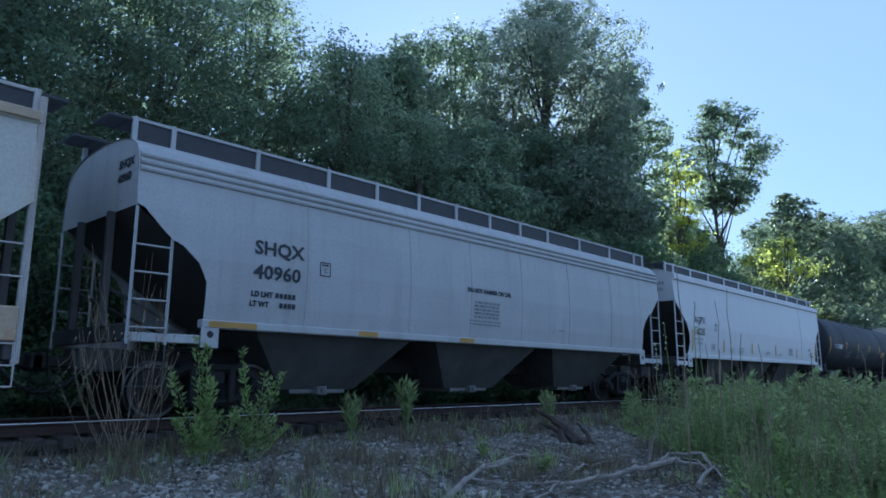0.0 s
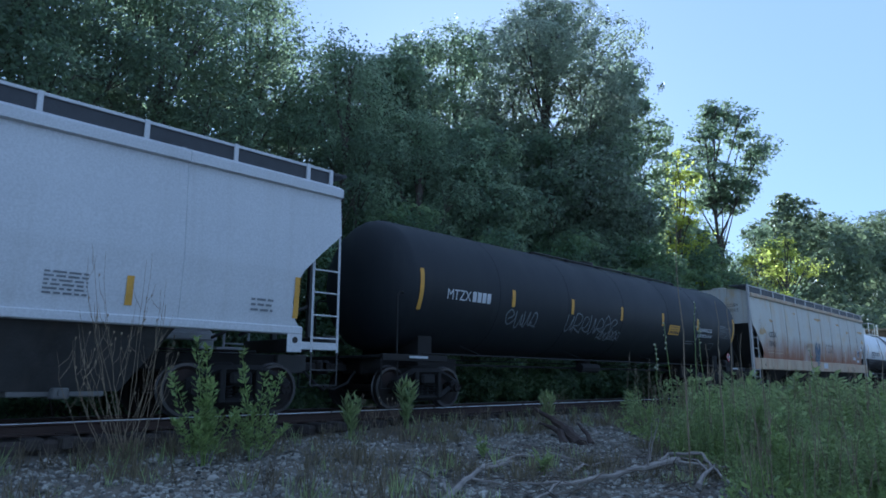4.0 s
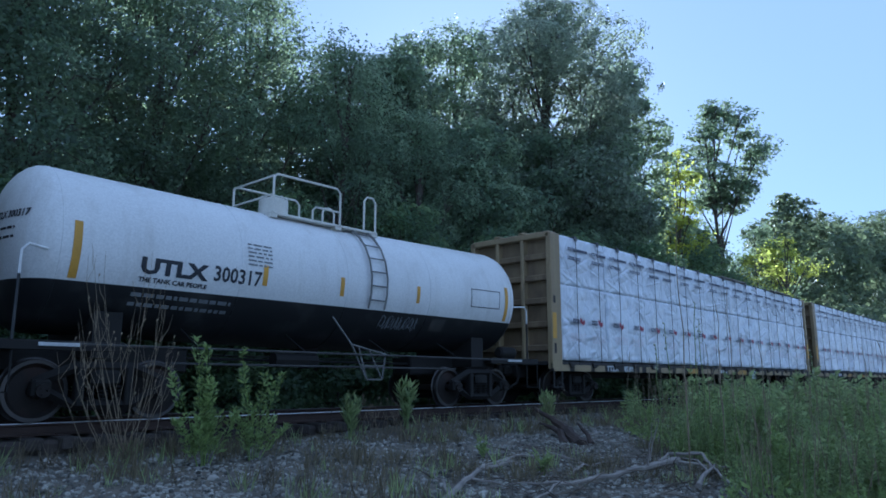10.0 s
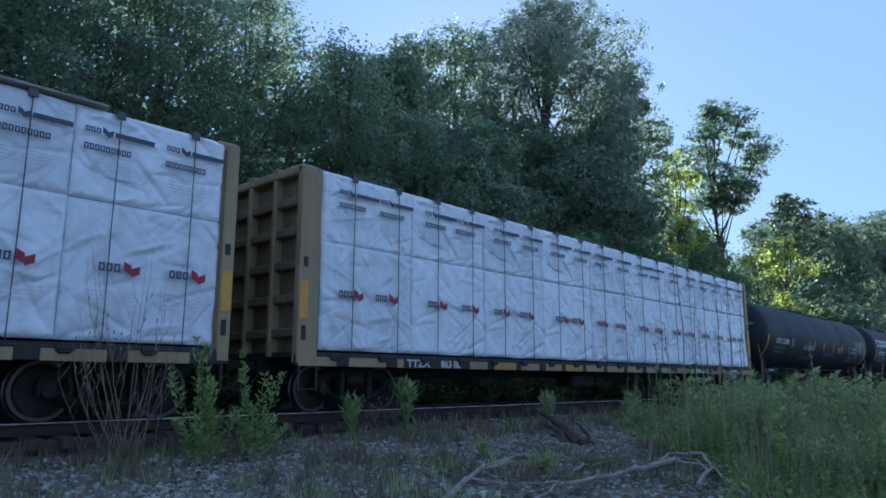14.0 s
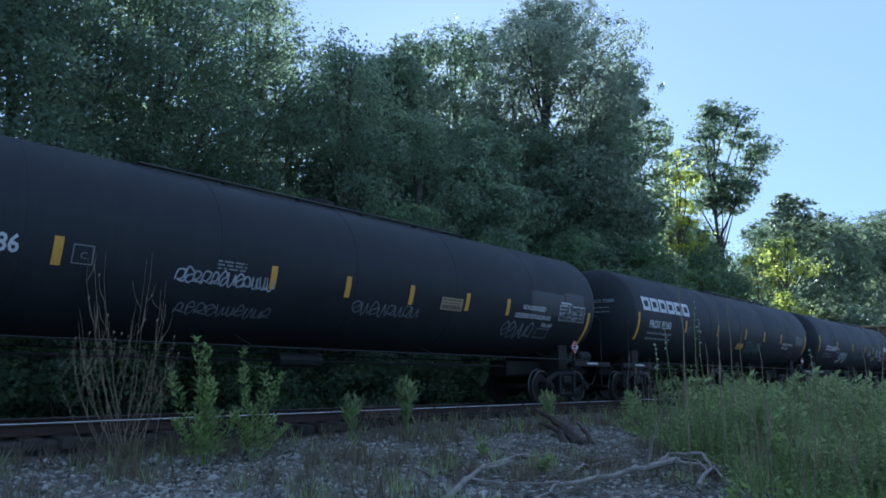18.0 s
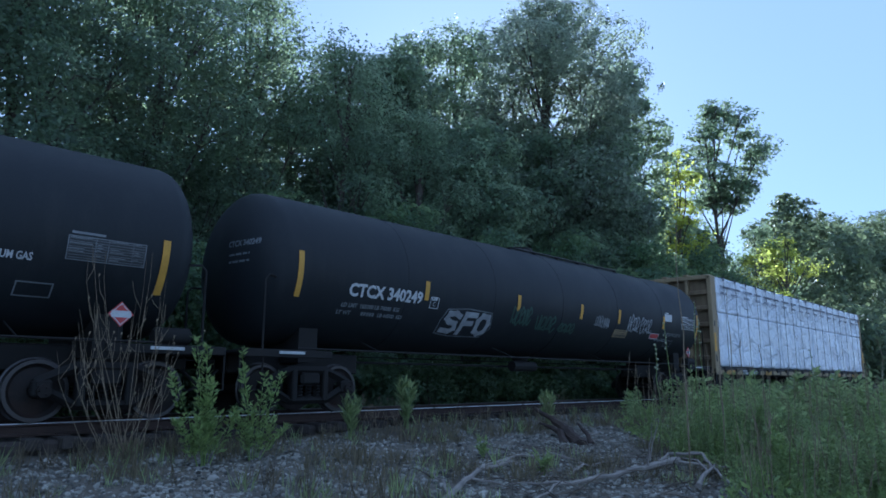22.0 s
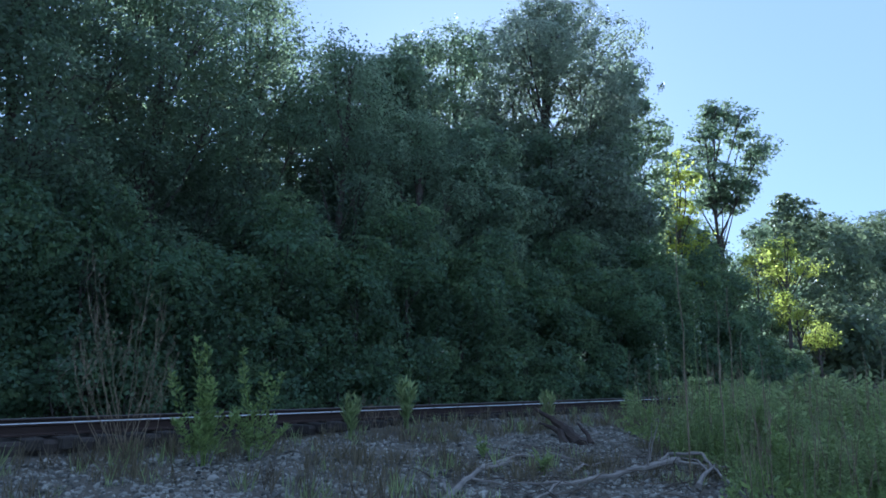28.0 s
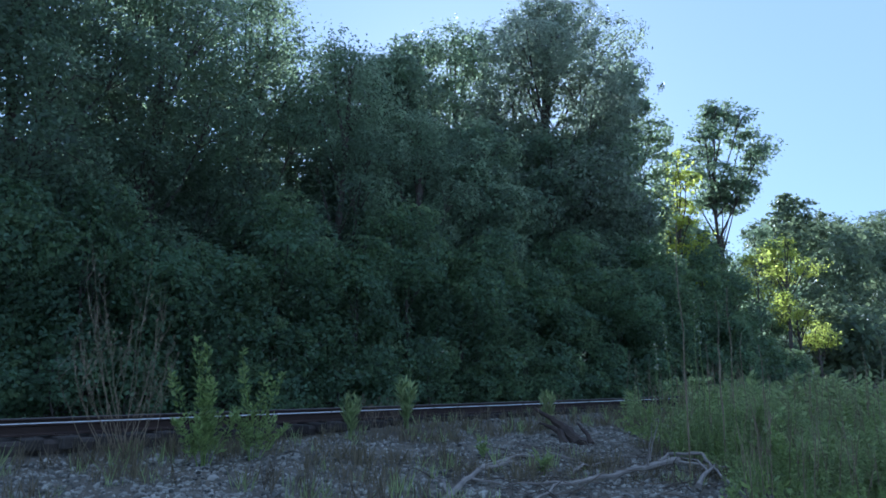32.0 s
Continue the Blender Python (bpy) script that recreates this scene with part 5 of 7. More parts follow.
# ---- centre-beam flat cars with wrapped loads ----
def bundle_mesh(seed, w, h, d=1.22, nu=76, nv=60):
    """A stack in creased plastic wrap; origin at the near lower left corner's height, centred in x."""
    r = random.Random(seed)
    creases = []
    for k in range(54):
        a = r.choice((0.55, -0.55, 0.9, -0.8, 0.15, -0.1, 1.4)) + r.uniform(-0.25, 0.25)
        creases.append((r.uniform(-0.1, 1.1) * w, r.uniform(-0.1, 1.1) * h, math.cos(a), math.sin(a), r.uniform(0.2, 0.8), r.uniform(0.018, 0.045), r.choice((-1, -1, 1)) * r.uniform(0.010, 0.036)))
    g = Geo()
    rows = []
    for j in range(nv + 1):
        v = h * j / nv
        row = []
        for i in range(nu + 1):
            u = w * i / nu
            o = 0.0
            for cu, cv, ca, sa, ln, wd, amp in creases:
                a, b = (u - cu) * ca + (v - cv) * sa, -(u - cu) * sa + (v - cv) * ca
                if abs(a) < ln:
                    o += amp * math.exp(-(b / wd) ** 2) * (1 - (a / ln) ** 2)
            o += 0.05 * noise.noise((u * 1.6 + seed, v * 1.1, seed * 3.1)) + 0.026 * noise.noise((u * 4.5, v * 2 + seed, seed)) + 0.005 * noise.noise((u * 16, v * 12 + seed, seed))
            o = 0.075 * math.tanh(o / 0.075)
            e = min(u, w - u, v, h - v)
            rd = 0.045 * max(0, 1 - e / 0.07) ** 2
            row.append((u - w / 2, -d / 2 - o * min(1, e / 0.05 + 0.3) + rd, v))
        rows.append(row)
    g.grid(rows)
    front = rows
    back = [(-w / 2, d / 2, 0), (w / 2, d / 2, 0), (w / 2, d / 2, h), (-w / 2, d / 2, h)]
    g.add([*front[-1], back[3], back[2]], [tuple(list(range(nu + 1)) + [nu + 2, nu + 1])])
    g.add([*front[0], back[0], back[1]], [tuple((list(range(nu + 1)) + [nu + 2, nu + 1])[::-1])])
    g.add([*(row[0] for row in front), back[3], back[0]], [tuple(list(range(nv + 1)) + [nv + 1, nv + 2])])
    g.add([*(row[-1] for row in front), back[2], back[1]], [tuple((list(range(nv + 1)) + [nv + 1, nv + 2])[::-1])])
    g.add(back, [(1, 0, 3, 2)])
    me = g.mesh("wrapped_bundle", M["wrap"])
    me.set_sharp_from_angle(angle=radians(70))
    return me


BW, LOW_H, UP_H = 2.46, 2.10, 1.42
LOW = [bundle_mesh(11 + k, BW, LOW_H) for k in range(5)]
UP = [bundle_mesh(31 + k, BW, UP_H) for k in range(5)]
LOW_FAR = [bundle_mesh(51, BW, LOW_H, nu=24, nv=20)]
UP_FAR = [bundle_mesh(61, BW, UP_H, nu=24, nv=16)]


def flat_skin(u, v):
    return (u, -0.70, v)


def hollow(u, v, w, h, t):
    """One hollow block of a plain printed mark."""
    return ring(u, u + w, v, v + h, t)


def print_low(parent, us, pale):
    for u in us:
        if -BW / 2 < u < BW / 2 - 0.62:
            for j in range(3):
                lay("printed_block", hollow(u + 0.112 * j, 1.03, 0.094, 0.13, 0.031), flat_skin, M["ink"], parent)
            lay("printed_mark", [[(u + 0.37, 1.07), (u + 0.49, 1.01), (u + 0.49, 1.15), (u + 0.37, 1.21)], [(u + 0.49, 0.97), (u + 0.62, 1.03), (u + 0.62, 1.16), (u + 0.49, 1.10)]], flat_skin, M["ink_red"], parent, "red folded ribbon mark")
    lay("small_print", small_lines(-0.9 + pale, 0.72, 0.8, 4, 0.06, 0.012, 2), flat_skin, M["ink_rose"], parent)
    lay("small_print", small_lines(0.25 + pale, 0.70, 0.7, 4, 0.06, 0.012, 3), flat_skin, M["ink_rose"], parent)


def print_up(parent, us):
    for u in us:
        if -BW / 2 < u + 0.2 < BW / 2 - 0.3:
            wide = min(0.62, BW / 2 - 0.05 - (u + 0.45))
            for j in range(3):
                lay("printed_block", hollow(u + 0.078 * j, 1.0, 0.066, 0.085, 0.022), flat_skin, M["ink"], parent)
            lay("printed_mark", [[(u + 0.25, 1.03), (u + 0.33, 0.98), (u + 0.33, 1.07), (u + 0.25, 1.12)], [(u + 0.33, 0.96), (u + 0.41, 1.0), (u + 0.41, 1.09), (u + 0.33, 1.05)]], flat_skin, M["ink"], parent, "dark folded ribbon mark")
            if wide > 0.1:
                lay("printed_band", [rect(u + 0.44, u + 0.44 + wide, 0.995, 1.075)], flat_skin, M["ink"], parent)
            nl = max(3, min(9, int((BW / 2 - 0.05 - u) / 0.08)))
            for j in range(nl):
                lay("printed_block", hollow(u + 0.079 * j, 0.725, 0.067, 0.1, 0.023), flat_skin, M["ink"], parent)
    lay("small_print", small_lines(-0.95, 0.60, 0.9, 5, 0.055, 0.012, 5), flat_skin, M["ink_pale"], parent)
    lay("small_print", small_lines(0.2, 0.55, 0.8, 5, 0.055, 0.012, 6), flat_skin, M["ink_pale"], parent)


def flat_car(x0, x1, label, seed, low_print=True, end_shift=0.0):
    L, c = x1 - x0, 0.5 * (x0 + x1)
    h = L / 2
    r = random.Random(seed)
    ob = car("centerbeam_flat_car", c, label, "freight car", "cars of the train")
    tan = M["tan_paint"]
    part("deck", Geo().box(-h + 0.1, h - 0.1, -1.40, 1.40, 1.04, 1.14, 0.01), M["deck_dark"], ob)
    part("center_sill", Geo().box(-h, h, -0.22, 0.22, 0.70, 1.04, 0.02), M["dark_steel"], ob)
    for side in (-1, 1):
        y0, y1 = sorted((side * 1.44, side * 1.36))
        part("side_sill", Geo().box(-h, h, y0, y1, 0.88, 1.10, 0.012), M["deck_dark"], ob)
        k = -h + 0.05
        while k < h - 0.6:
            w = r.uniform(0.7, 1.0)
            w = min(w, h - k)
            y0, y1 = sorted((side * 1.448, side * 1.43))
            part("sill_panel", Geo().box(k, k + w, y0, y1, 0.875, 1.05, 0.006), M["dull_yellow" if r.random() < 0.16 else "tan_paint"], ob)
            k += w + r.uniform(0.18, 0.34)
        k = -h + 0.9
        while k < h - 0.5:
            g = Geo()
            y0, y1 = sorted((side * 1.36, side * 1.50))
            g.box(k - 0.09, k + 0.09, y0, y1, 0.98, 1.13, 0.02)
            g.tube([(k - 0.12, side * 1.46, 1.06), (k + 0.12, side * 1.46, 1.06)], 0.05, 8)
            part("strap_winch", g, M["deck_dark"], ob)
            k += 1.22
    for s in (-1, 1):
        xe = s * h
        g = Geo()
        a, b = sorted((xe - s * 0.22, xe - s * 0.30))
        g.box(a, b, -1.38, 1.38, 1.04, 4.66, 0.01)
        bh = part("bulkhead", g, M["tan_grime"], ob, "grimy tan ribbed end bulkhead")
        for side in (-1, 1):
            g = Geo()
            y0, y1 = sorted((side * 1.45, side * 1.28))
            a, b = sorted((xe, xe - s * (0.47 if s < 0 else 0.23)))
            g.box(a, b, y0, y1, 0.92, 4.70, 0.02)
            part("bulkhead_post", g, tan, bh)
            for z0, z1, mm in ((2.72, 2.92, "deck_dark"), (1.35, 1.62, "deck_dark")):
                a, b = sorted((xe - s * 0.08, xe - s * 0.19))
                y0, y1 = sorted((side * 1.452, side * 1.44))
                part("post_slot", Geo().box(a, b, y0, y1, z0, z1, 0.004), M[mm], bh)
            a, b = sorted((xe - s * 0.03, xe - s * 0.21))
            y0, y1 = sorted((side * 1.458, side * 1.44))
            part("post_marking", Geo().box(a, b, y0, y1, 1.75, 2.45, 0.004), M["yellow_paint"], bh)
        for z in (1.5, 2.15, 2.8, 3.45, 4.05):
            a, b = sorted((xe - s * 0.06, xe - s * 0.24))
            part("bulkhead_rib", Geo().box(a, b, -1.30, 1.30, z - 0.09, z + 0.09, 0.03), M["tan_grime"], bh)
        for y in (-0.45, 0.45):
            a, b = sorted((xe - s * 0.02, xe - s * 0.24))
            part("bulkhead_stud", Geo().box(a, b, y - 0.06, y + 0.06, 1.05, 4.62, 0.02), tan, bh)
        a, b = sorted((xe, xe - s * 0.40))
        g = Geo().box(a, b, -1.40, 1.40, 4.56, 4.74, 0.03)
        g.box(a, b, -0.55, -0.35, 4.74, 4.80, 0.02)
        g.box(a, b, 0.35, 0.55, 4.74, 4.80, 0.02)
        part("top_beam", g, tan, bh)
        truck(ob, s * (h - 1.75))
        coupler(ob, s * (h + 0.0), s)
        for side in (-1, 1):
            y = side * 1.40
            part("stirrup_step", Geo().tube([(xe - s * 0.1, y, 0.95), (xe - s * 0.1, y, 0.45), (xe - s * 0.5, y, 0.45), (xe - s * 0.5, y, 0.95)], 0.018, 5), M["grimy_shaded_grey"], ob)
    for k in range(10):
        u = -h + 0.3 + (L - 0.6) * k / 9
        if 0 < k < 9:
            part("beam_post", Geo().box(u - 0.1, u + 0.1, -0.08, 0.08, 1.12, 4.62, 0.02), tan, ob)
    part("beam_top", Geo().box(-h + 0.3, h - 0.3, -0.14, 0.14, 4.62, 4.74, 0.02), tan, ob)
    g = Geo()
    g.tube([(-h + 1.5, -0.6, 0.85), (h - 1.5, -0.6, 0.85)], 0.03, 6)
    g.box(-1.6, -0.4, -1.0, -0.4, 0.45, 0.8, 0.05)
    part("brake_gear", g, M["dark_steel"], ob)
    # the load
    n = 9
    first = -h + 0.52
    step = (L - 0.78) / n
    for k in range(n):
        u = first + step * (k + 0.5)
        for side in (-1, 1):
            for tier, meshes in ((0, LOW if side < 0 else LOW_FAR), (1, UP if side < 0 else UP_FAR)):
                z = 1.18 + (LOW_H + 0.008) * tier + r.uniform(0, 0.004)
                b = new("wrapped_bundle", meshes[r.randrange(5) % len(meshes)])
                tagged(b, "white plastic-wrapped bundle of board with printed marks" if low_print or tier else "plain white plastic-wrapped bundle of board", "wrapped bundle", "bundles on the flat cars")
                turn = 0 if side < 0 else 180
                yy = D + side * (0.80 + r.uniform(-0.01, 0.012))
                b.matrix_world = pose(c + u - run(0), yy, z, 0, 0, turn)
                MOVING.append((b, c + u, yy, z, turn))
                if side < 0:
                    if tier:
                        print_up(b, (-1.15 + r.uniform(0, 0.3), 0.1 + r.uniform(-0.1, 0.25)))
                    elif low_print:
                        print_low(b, (-1.1 + r.uniform(0, 0.35), 0.05 + r.uniform(-0.1, 0.35)), 0.05 * r.uniform(-1, 1))
    k = first + 0.76
    while k < h - 0.5:
        g = Geo()
        for side in (-1, 1):
            y = side * 1.475
            pts = [(k + r.uniform(-0.012, 0.012), y, 1.05), (k, y, 1.9), (k + r.uniform(-0.015, 0.015), y, 2.8), (k, y, 3.9), (k, y - side * 0.01, 4.70), (k, side * 1.40, 4.745), (k, side * 0.1, 4.76)]
            g.tube(pts, 0.009, 5)
        st = part("tie_down_cable", g, M["strap"], ob)
        for side in (-1, 1):
            g = Geo()
            y0, y1 = sorted((side * 1.482, side * 1.455))
            g.box(k - 0.07, k + 0.07, y0, y1, 4.60, 4.73, 0.008)
            y0, y1 = sorted((side * 1.482, side * 1.25))
            g.box(k - 0.07, k + 0.07, y0, y1, 4.71, 4.735, 0.008)
            part("corner_protector", g, M["cap"], st)
        k += 1.222 + r.uniform(-0.03, 0.03)
    return ob, c


def sill_skin(u, v):
    return (u, -1.456, v)


for x0, x1, label, seed, low, mark_x, digits, cmp in (
        (-0.32, 22.70, "tan centre-beam flat car loaded with white wrapped bundles", 3, True, 2.49, "85091", 10.99),
        (24.07, 47.16, "tan centre-beam flat car with weathered bulkheads and wrapped load", 5, True, 26.9, "863 0L", 41.5),
        (109.67, 132.95, "last tan centre-beam flat car with plain white lower bundles", 8, False, 112.4, "34638", 122.0)):
    ob, c = flat_car(x0, x1, label, seed, low)
    for a, b in ((11.75, 14.45), (17.7, 20.4)) if mark_x < 5 else ():
        part("edge_board", Geo().box(a - c, b - c, -1.50, -1.22, 4.735, 4.775, 0.008), M["dead_wood"], ob, "weathered board on the load's top edge")
    part("mark_panel", Geo().box(mark_x - c - 0.1, mark_x - c + 2.05, -1.452, -1.43, 0.88, 1.09, 0.004), M["deck_dark"], ob)
    lay("stencil", words("TTZX", mark_x - c, 0.90, 0.15, 1.25, 0.2) + words(digits, mark_x - c + 1.05, 0.90, 0.15, 1.1, 0.2), sill_skin, M["stencil_white"], ob, "white car mark and number")
    part("mark_panel", Geo().box(cmp - c - 0.1, cmp - c + 0.9, -1.452, -1.43, 0.88, 1.09, 0.004), M["deck_dark"], ob)
    lay("block_mark", bars(cmp - c, 0.91, [0.22, 0.22, 0.26], 0.13, 0.03), sill_skin, M["stencil_white"], ob, "white plain block mark")
    part("data_plate", Geo().box(cmp - c + 3.3, cmp - c + 3.85, -1.47, -1.44, 0.72, 1.04, 0.01), M["stencil_white"], ob, "white-framed data plate")
    part("data_plate_panel", Geo().box(cmp - c + 3.35, cmp - c + 3.80, -1.476, -1.45, 0.78, 0.99, 0.004), M["ink"], ob)
    for k, (u0, u1, z0, z1) in enumerate(((3.39, 3.42, 0.80, 0.97), (3.46, 3.49, 0.80, 0.97), (3.53, 3.56, 0.80, 0.97), (3.60, 3.63, 0.80, 0.97), (3.64, 3.74, 0.87, 0.90))):
        part("data_bar", Geo().box(cmp - c + u0, cmp - c + u1, -1.480, -1.474, z0, z1, 0.001), M["stencil_white"], ob)


# ---- the ground ----
def shoulder(x):
    """Height of the ballast at the tie ends: low where it has washed out, higher further on."""
    t = min(max((x - 7.0) / 4.5, 0), 1)
    return -0.47 + 0.19 * t * t * (3 - 2 * t)


def ground_z(x, y):
    e = shoulder(x)
    pts = ((-400, -1.6), (-30, -1.15), (0, -0.95), (4, -0.80), (6, -0.72), (8.2, -0.60), (10.0, min(e - 0.04, -0.45)), (10.9, e), (11.3, -0.33), (13.1, -0.33), (13.6, -0.42), (15.0, -0.5), (17.0, -0.2), (22, 0.8), (40, 5.0), (80, 9.0), (400, 26.0))
    z = along(pts, y)
    if 1 < y < 10.6 or 13.8 < y < 60:
        z += 0.05 * noise.noise((x * 0.6, y * 0.6, 3.0)) + 0.03 * noise.noise((x * 1.9, y * 1.9, 7.0))
    if x > 90:
        z += max(0.0, (min(x, 420) - 90)) * 0.085 * min(1.0, max(0.0, (y - 22) / 20))
    return z


g = Geo()
xs = [-900, -400, -200, -100, -50, -25, -10] + [-4 + 0.35 * k for k in range(110)] + [36, 40, 46, 54, 64, 76, 90, 110, 140, 180, 240, 320, 420, 700, 1500]
ys = [-900, -300, -100, -40, -20, -8, -2] + [0.5 + 0.35 * k for k in range(52)] + [20, 23, 27, 32, 40, 55, 80, 130, 220, 400, 900]
g.grid([[(x, y, ground_z(x, y)) for x in xs] for y in ys])
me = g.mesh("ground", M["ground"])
me.materials.append(M["bounce_ground"])
# unseen ground behind the camera is made pale to brighten the near sides
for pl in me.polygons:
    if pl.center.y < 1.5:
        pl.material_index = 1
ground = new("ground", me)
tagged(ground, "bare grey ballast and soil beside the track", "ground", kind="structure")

# loose ballast stones
rng = np.random.default_rng(5)


def stone_shape(seed):
    """A broken stone: a rough lump with flat faces."""
    r = random.Random(seed)
    bm = bmesh.new()
    bmesh.ops.create_icosphere(bm, subdivisions=1, radius=1)
    for v in bm.verts:
        v.co *= r.uniform(0.72, 1.15)
    for v in bm.verts:
        v.co.z *= 0.62
        v.co.y *= 0.82
    co = np.array([v.co[:] for v in bm.verts])
    fc = np.array([[v.index for v in f.verts] for f in bm.faces])
    bm.free()
    return co, fc


SHAPES = [stone_shape(60 + k) for k in range(8)]


def stone_field(name, count, place, sizes, material):
    allv, allf, base = [], [], 0
    for i in range(count):
        x, y = place()
        s = sizes()
        co, fc = SHAPES[i % 8]
        a = rng.uniform(0, 6.283)
        tilt = Euler((rng.uniform(-0.6, 0.6), rng.uniform(-0.6, 0.6), a)).to_matrix()
        p = co @ np.array(tilt).T * s
        p += np.array((x, y, ground_z(x, y) + 0.18 * s))
        allv.append(p)
        allf.append(fc + base)
        base += len(p)
    v, f = np.concatenate(allv), np.concatenate(allf)
    me = bpy.data.meshes.new(name)
    me.from_pydata(v.tolist(), [], f.tolist())
    me.materials.append(material)
    return me


def near_place():
    while True:
        x, y = rng.uniform(1.5, 24), rng.uniform(3.2, 10.9)
        if rng.uniform(0, 1) < min(1, 7.0 / math.hypot(x, y)) and noise.noise((x * 0.45, y * 0.45, 11.0)) > -0.42:
            return x, y


tagged(new("gravel", stone_field("gravel", 19000, near_place, lambda: 0.012 + 0.042 * rng.random() ** 2.4, M["gravel"])), "loose grey broken ballast stones on the ground", "gravel", kind="stuff")
tagged(new("gravel", stone_field("gravel", 3400, near_place, lambda: 0.014 + 0.04 * rng.random() ** 2.4, M["stone"])), "loose pale broken ballast stones on the ground", "gravel", kind="stuff")
tagged(new("gravel", stone_field("gravel", 3500, lambda: (rng.uniform(0, 40), rng.uniform(11.0, 13.6)), lambda: 0.02 + 0.025 * rng.random(), M["gravel"])), "dark ballast stones between the ties", "gravel", kind="stuff")
big_stone = [SHAPES[k] for k in range(4)]
for k in range(46):
    x, y = near_place()
    while math.hypot(x, y) > 15:
        x, y = near_place()
    co, fc = big_stone[k % 4]
    s = rng.uniform(0.055, 0.10)
    gs = Geo().add([tuple(p * s) for p in co], [tuple(int(i) for i in f) for f in fc])
    st = new("stone", gs.mesh("stone", M["stone"], False))
    st.matrix_world = pose(x, y, ground_z(x, y) + 0.25 * s, rng.uniform(-12, 12), rng.uniform(-12, 12), rng.uniform(0, 360))
    tagged(st, "larger pale broken stone lying on the ballast", "stone", "larger stones on the ballast")

# ---- the track ----
track = empty("railway_track", 0, D, 0)
tagged(track, "railway track with bright worn rails on dark timber ties", "railway track", kind="structure")


def rail_rows(x):
    p = [(-0.07, -0.178), (0.07, -0.178), (0.07, -0.166), (0.012, -0.140), (0.010, -0.050), (0.036, -0.038), (0.0365, -0.013), (0.033, -0.005), (0.025, 0.0), (-0.025, 0.0), (-0.033, -0.005), (-0.0365, -0.013), (-0.036, -0.038), (-0.010, -0.050), (-0.012, -0.140), (-0.07, -0.166)]
    return [(x, y, z) for y, z in p]


for s in (-1, 1):
    g = Geo().loft([rail_rows(x) for x in (-330, -100, 0, 20, 60, 150, 330)])
    me = g.mesh("rail", M["rail_side"])
    # the far rail gets the darkened head, coloured as if in shade
    me.materials.append(M["rail_head" if s < 0 else "rail_shaded"])
    for pl in me.polygons:
        if pl.center.z > -0.013 and abs(pl.normal.x) < 0.5:
            pl.material_index = 1
    ob = part("rail", me, None, track, "steel rail with a polished head")
    ob.location.y = s * 0.755
part("track_bed", Geo().box(-330, 330, -1.16, 1.16, -0.6, -0.232, 0.05), M["bed"], track, "dark fouled ballast between the ties")
TIE = Geo().box(-0.115, 0.115, -1.30, 1.30, -0.36, -0.186, 0.02).mesh("tie", M["tie"])
PLATE = Geo().box(-0.10, 0.10, -0.18, 0.18, -0.188, -0.174, 0.004).mesh("tie_plate", M["rail_side"])
gs = Geo()
for dx, dy in ((-0.06, -0.085), (0.06, 0.085), (0.06, -0.085)):
    gs.box(dx - 0.012, dx + 0.012, dy - 0.02, dy + 0.02, -0.18, -0.150, 0.004)
SPIKE = gs.mesh("spike", M["rail_side"])
k = 0
x = -4.0
while x < 60:
    t = part("tie", TIE, None, track)
    t.location = (x + rng.uniform(-0.03, 0.03), rng.uniform(-0.06, 0.06), rng.uniform(-0.012, 0.004))
    t.rotation_euler.z = rng.uniform(-0.02, 0.02)
    if x < 20:
        for s in (-1, 1):
            pl = part("tie_plate", PLATE, None, t)
            pl.location.y = s * 0.755
            sp = part("spike", SPIKE, None, t)
            sp.location.y = s * 0.755
    x += 0.50
g = Geo()
for i in range(-330, 331):
    if not -4 <= i * 0.5 < 60:
        g.box(i * 0.5 - 0.115, i * 0.5 + 0.115, -1.3, 1.3, -0.36, -0.186, 0.02)
tagged(part("far_ties", g, M["tie"], track), kind="stuff")


# ---- trees and shrubs ----
def leaf_quads(p, nrm, size, aspect=0.62, seed=0):
    """One folded four-cornered leaf at each place."""
    r = np.random.default_rng(seed)
    n = len(p)
    a = np.cross(nrm, r.normal(size=(n, 3)))
    a /= np.linalg.norm(a, axis=1, keepdims=True) + 1e-9
    b = np.cross(nrm, a)
    L = size * r.uniform(0.7, 1.3, (n, 1))
    q = np.empty((n, 4, 3))
    q[:, 0] = p - a * L * 0.5
    q[:, 2] = p + a * L * 0.5 - nrm * L * 0.12
    q[:, 1] = p + b * L * aspect * 0.5 + nrm * L * 0.08
    q[:, 3] = p - b * L * aspect * 0.5 + nrm * L * 0.08
    return q


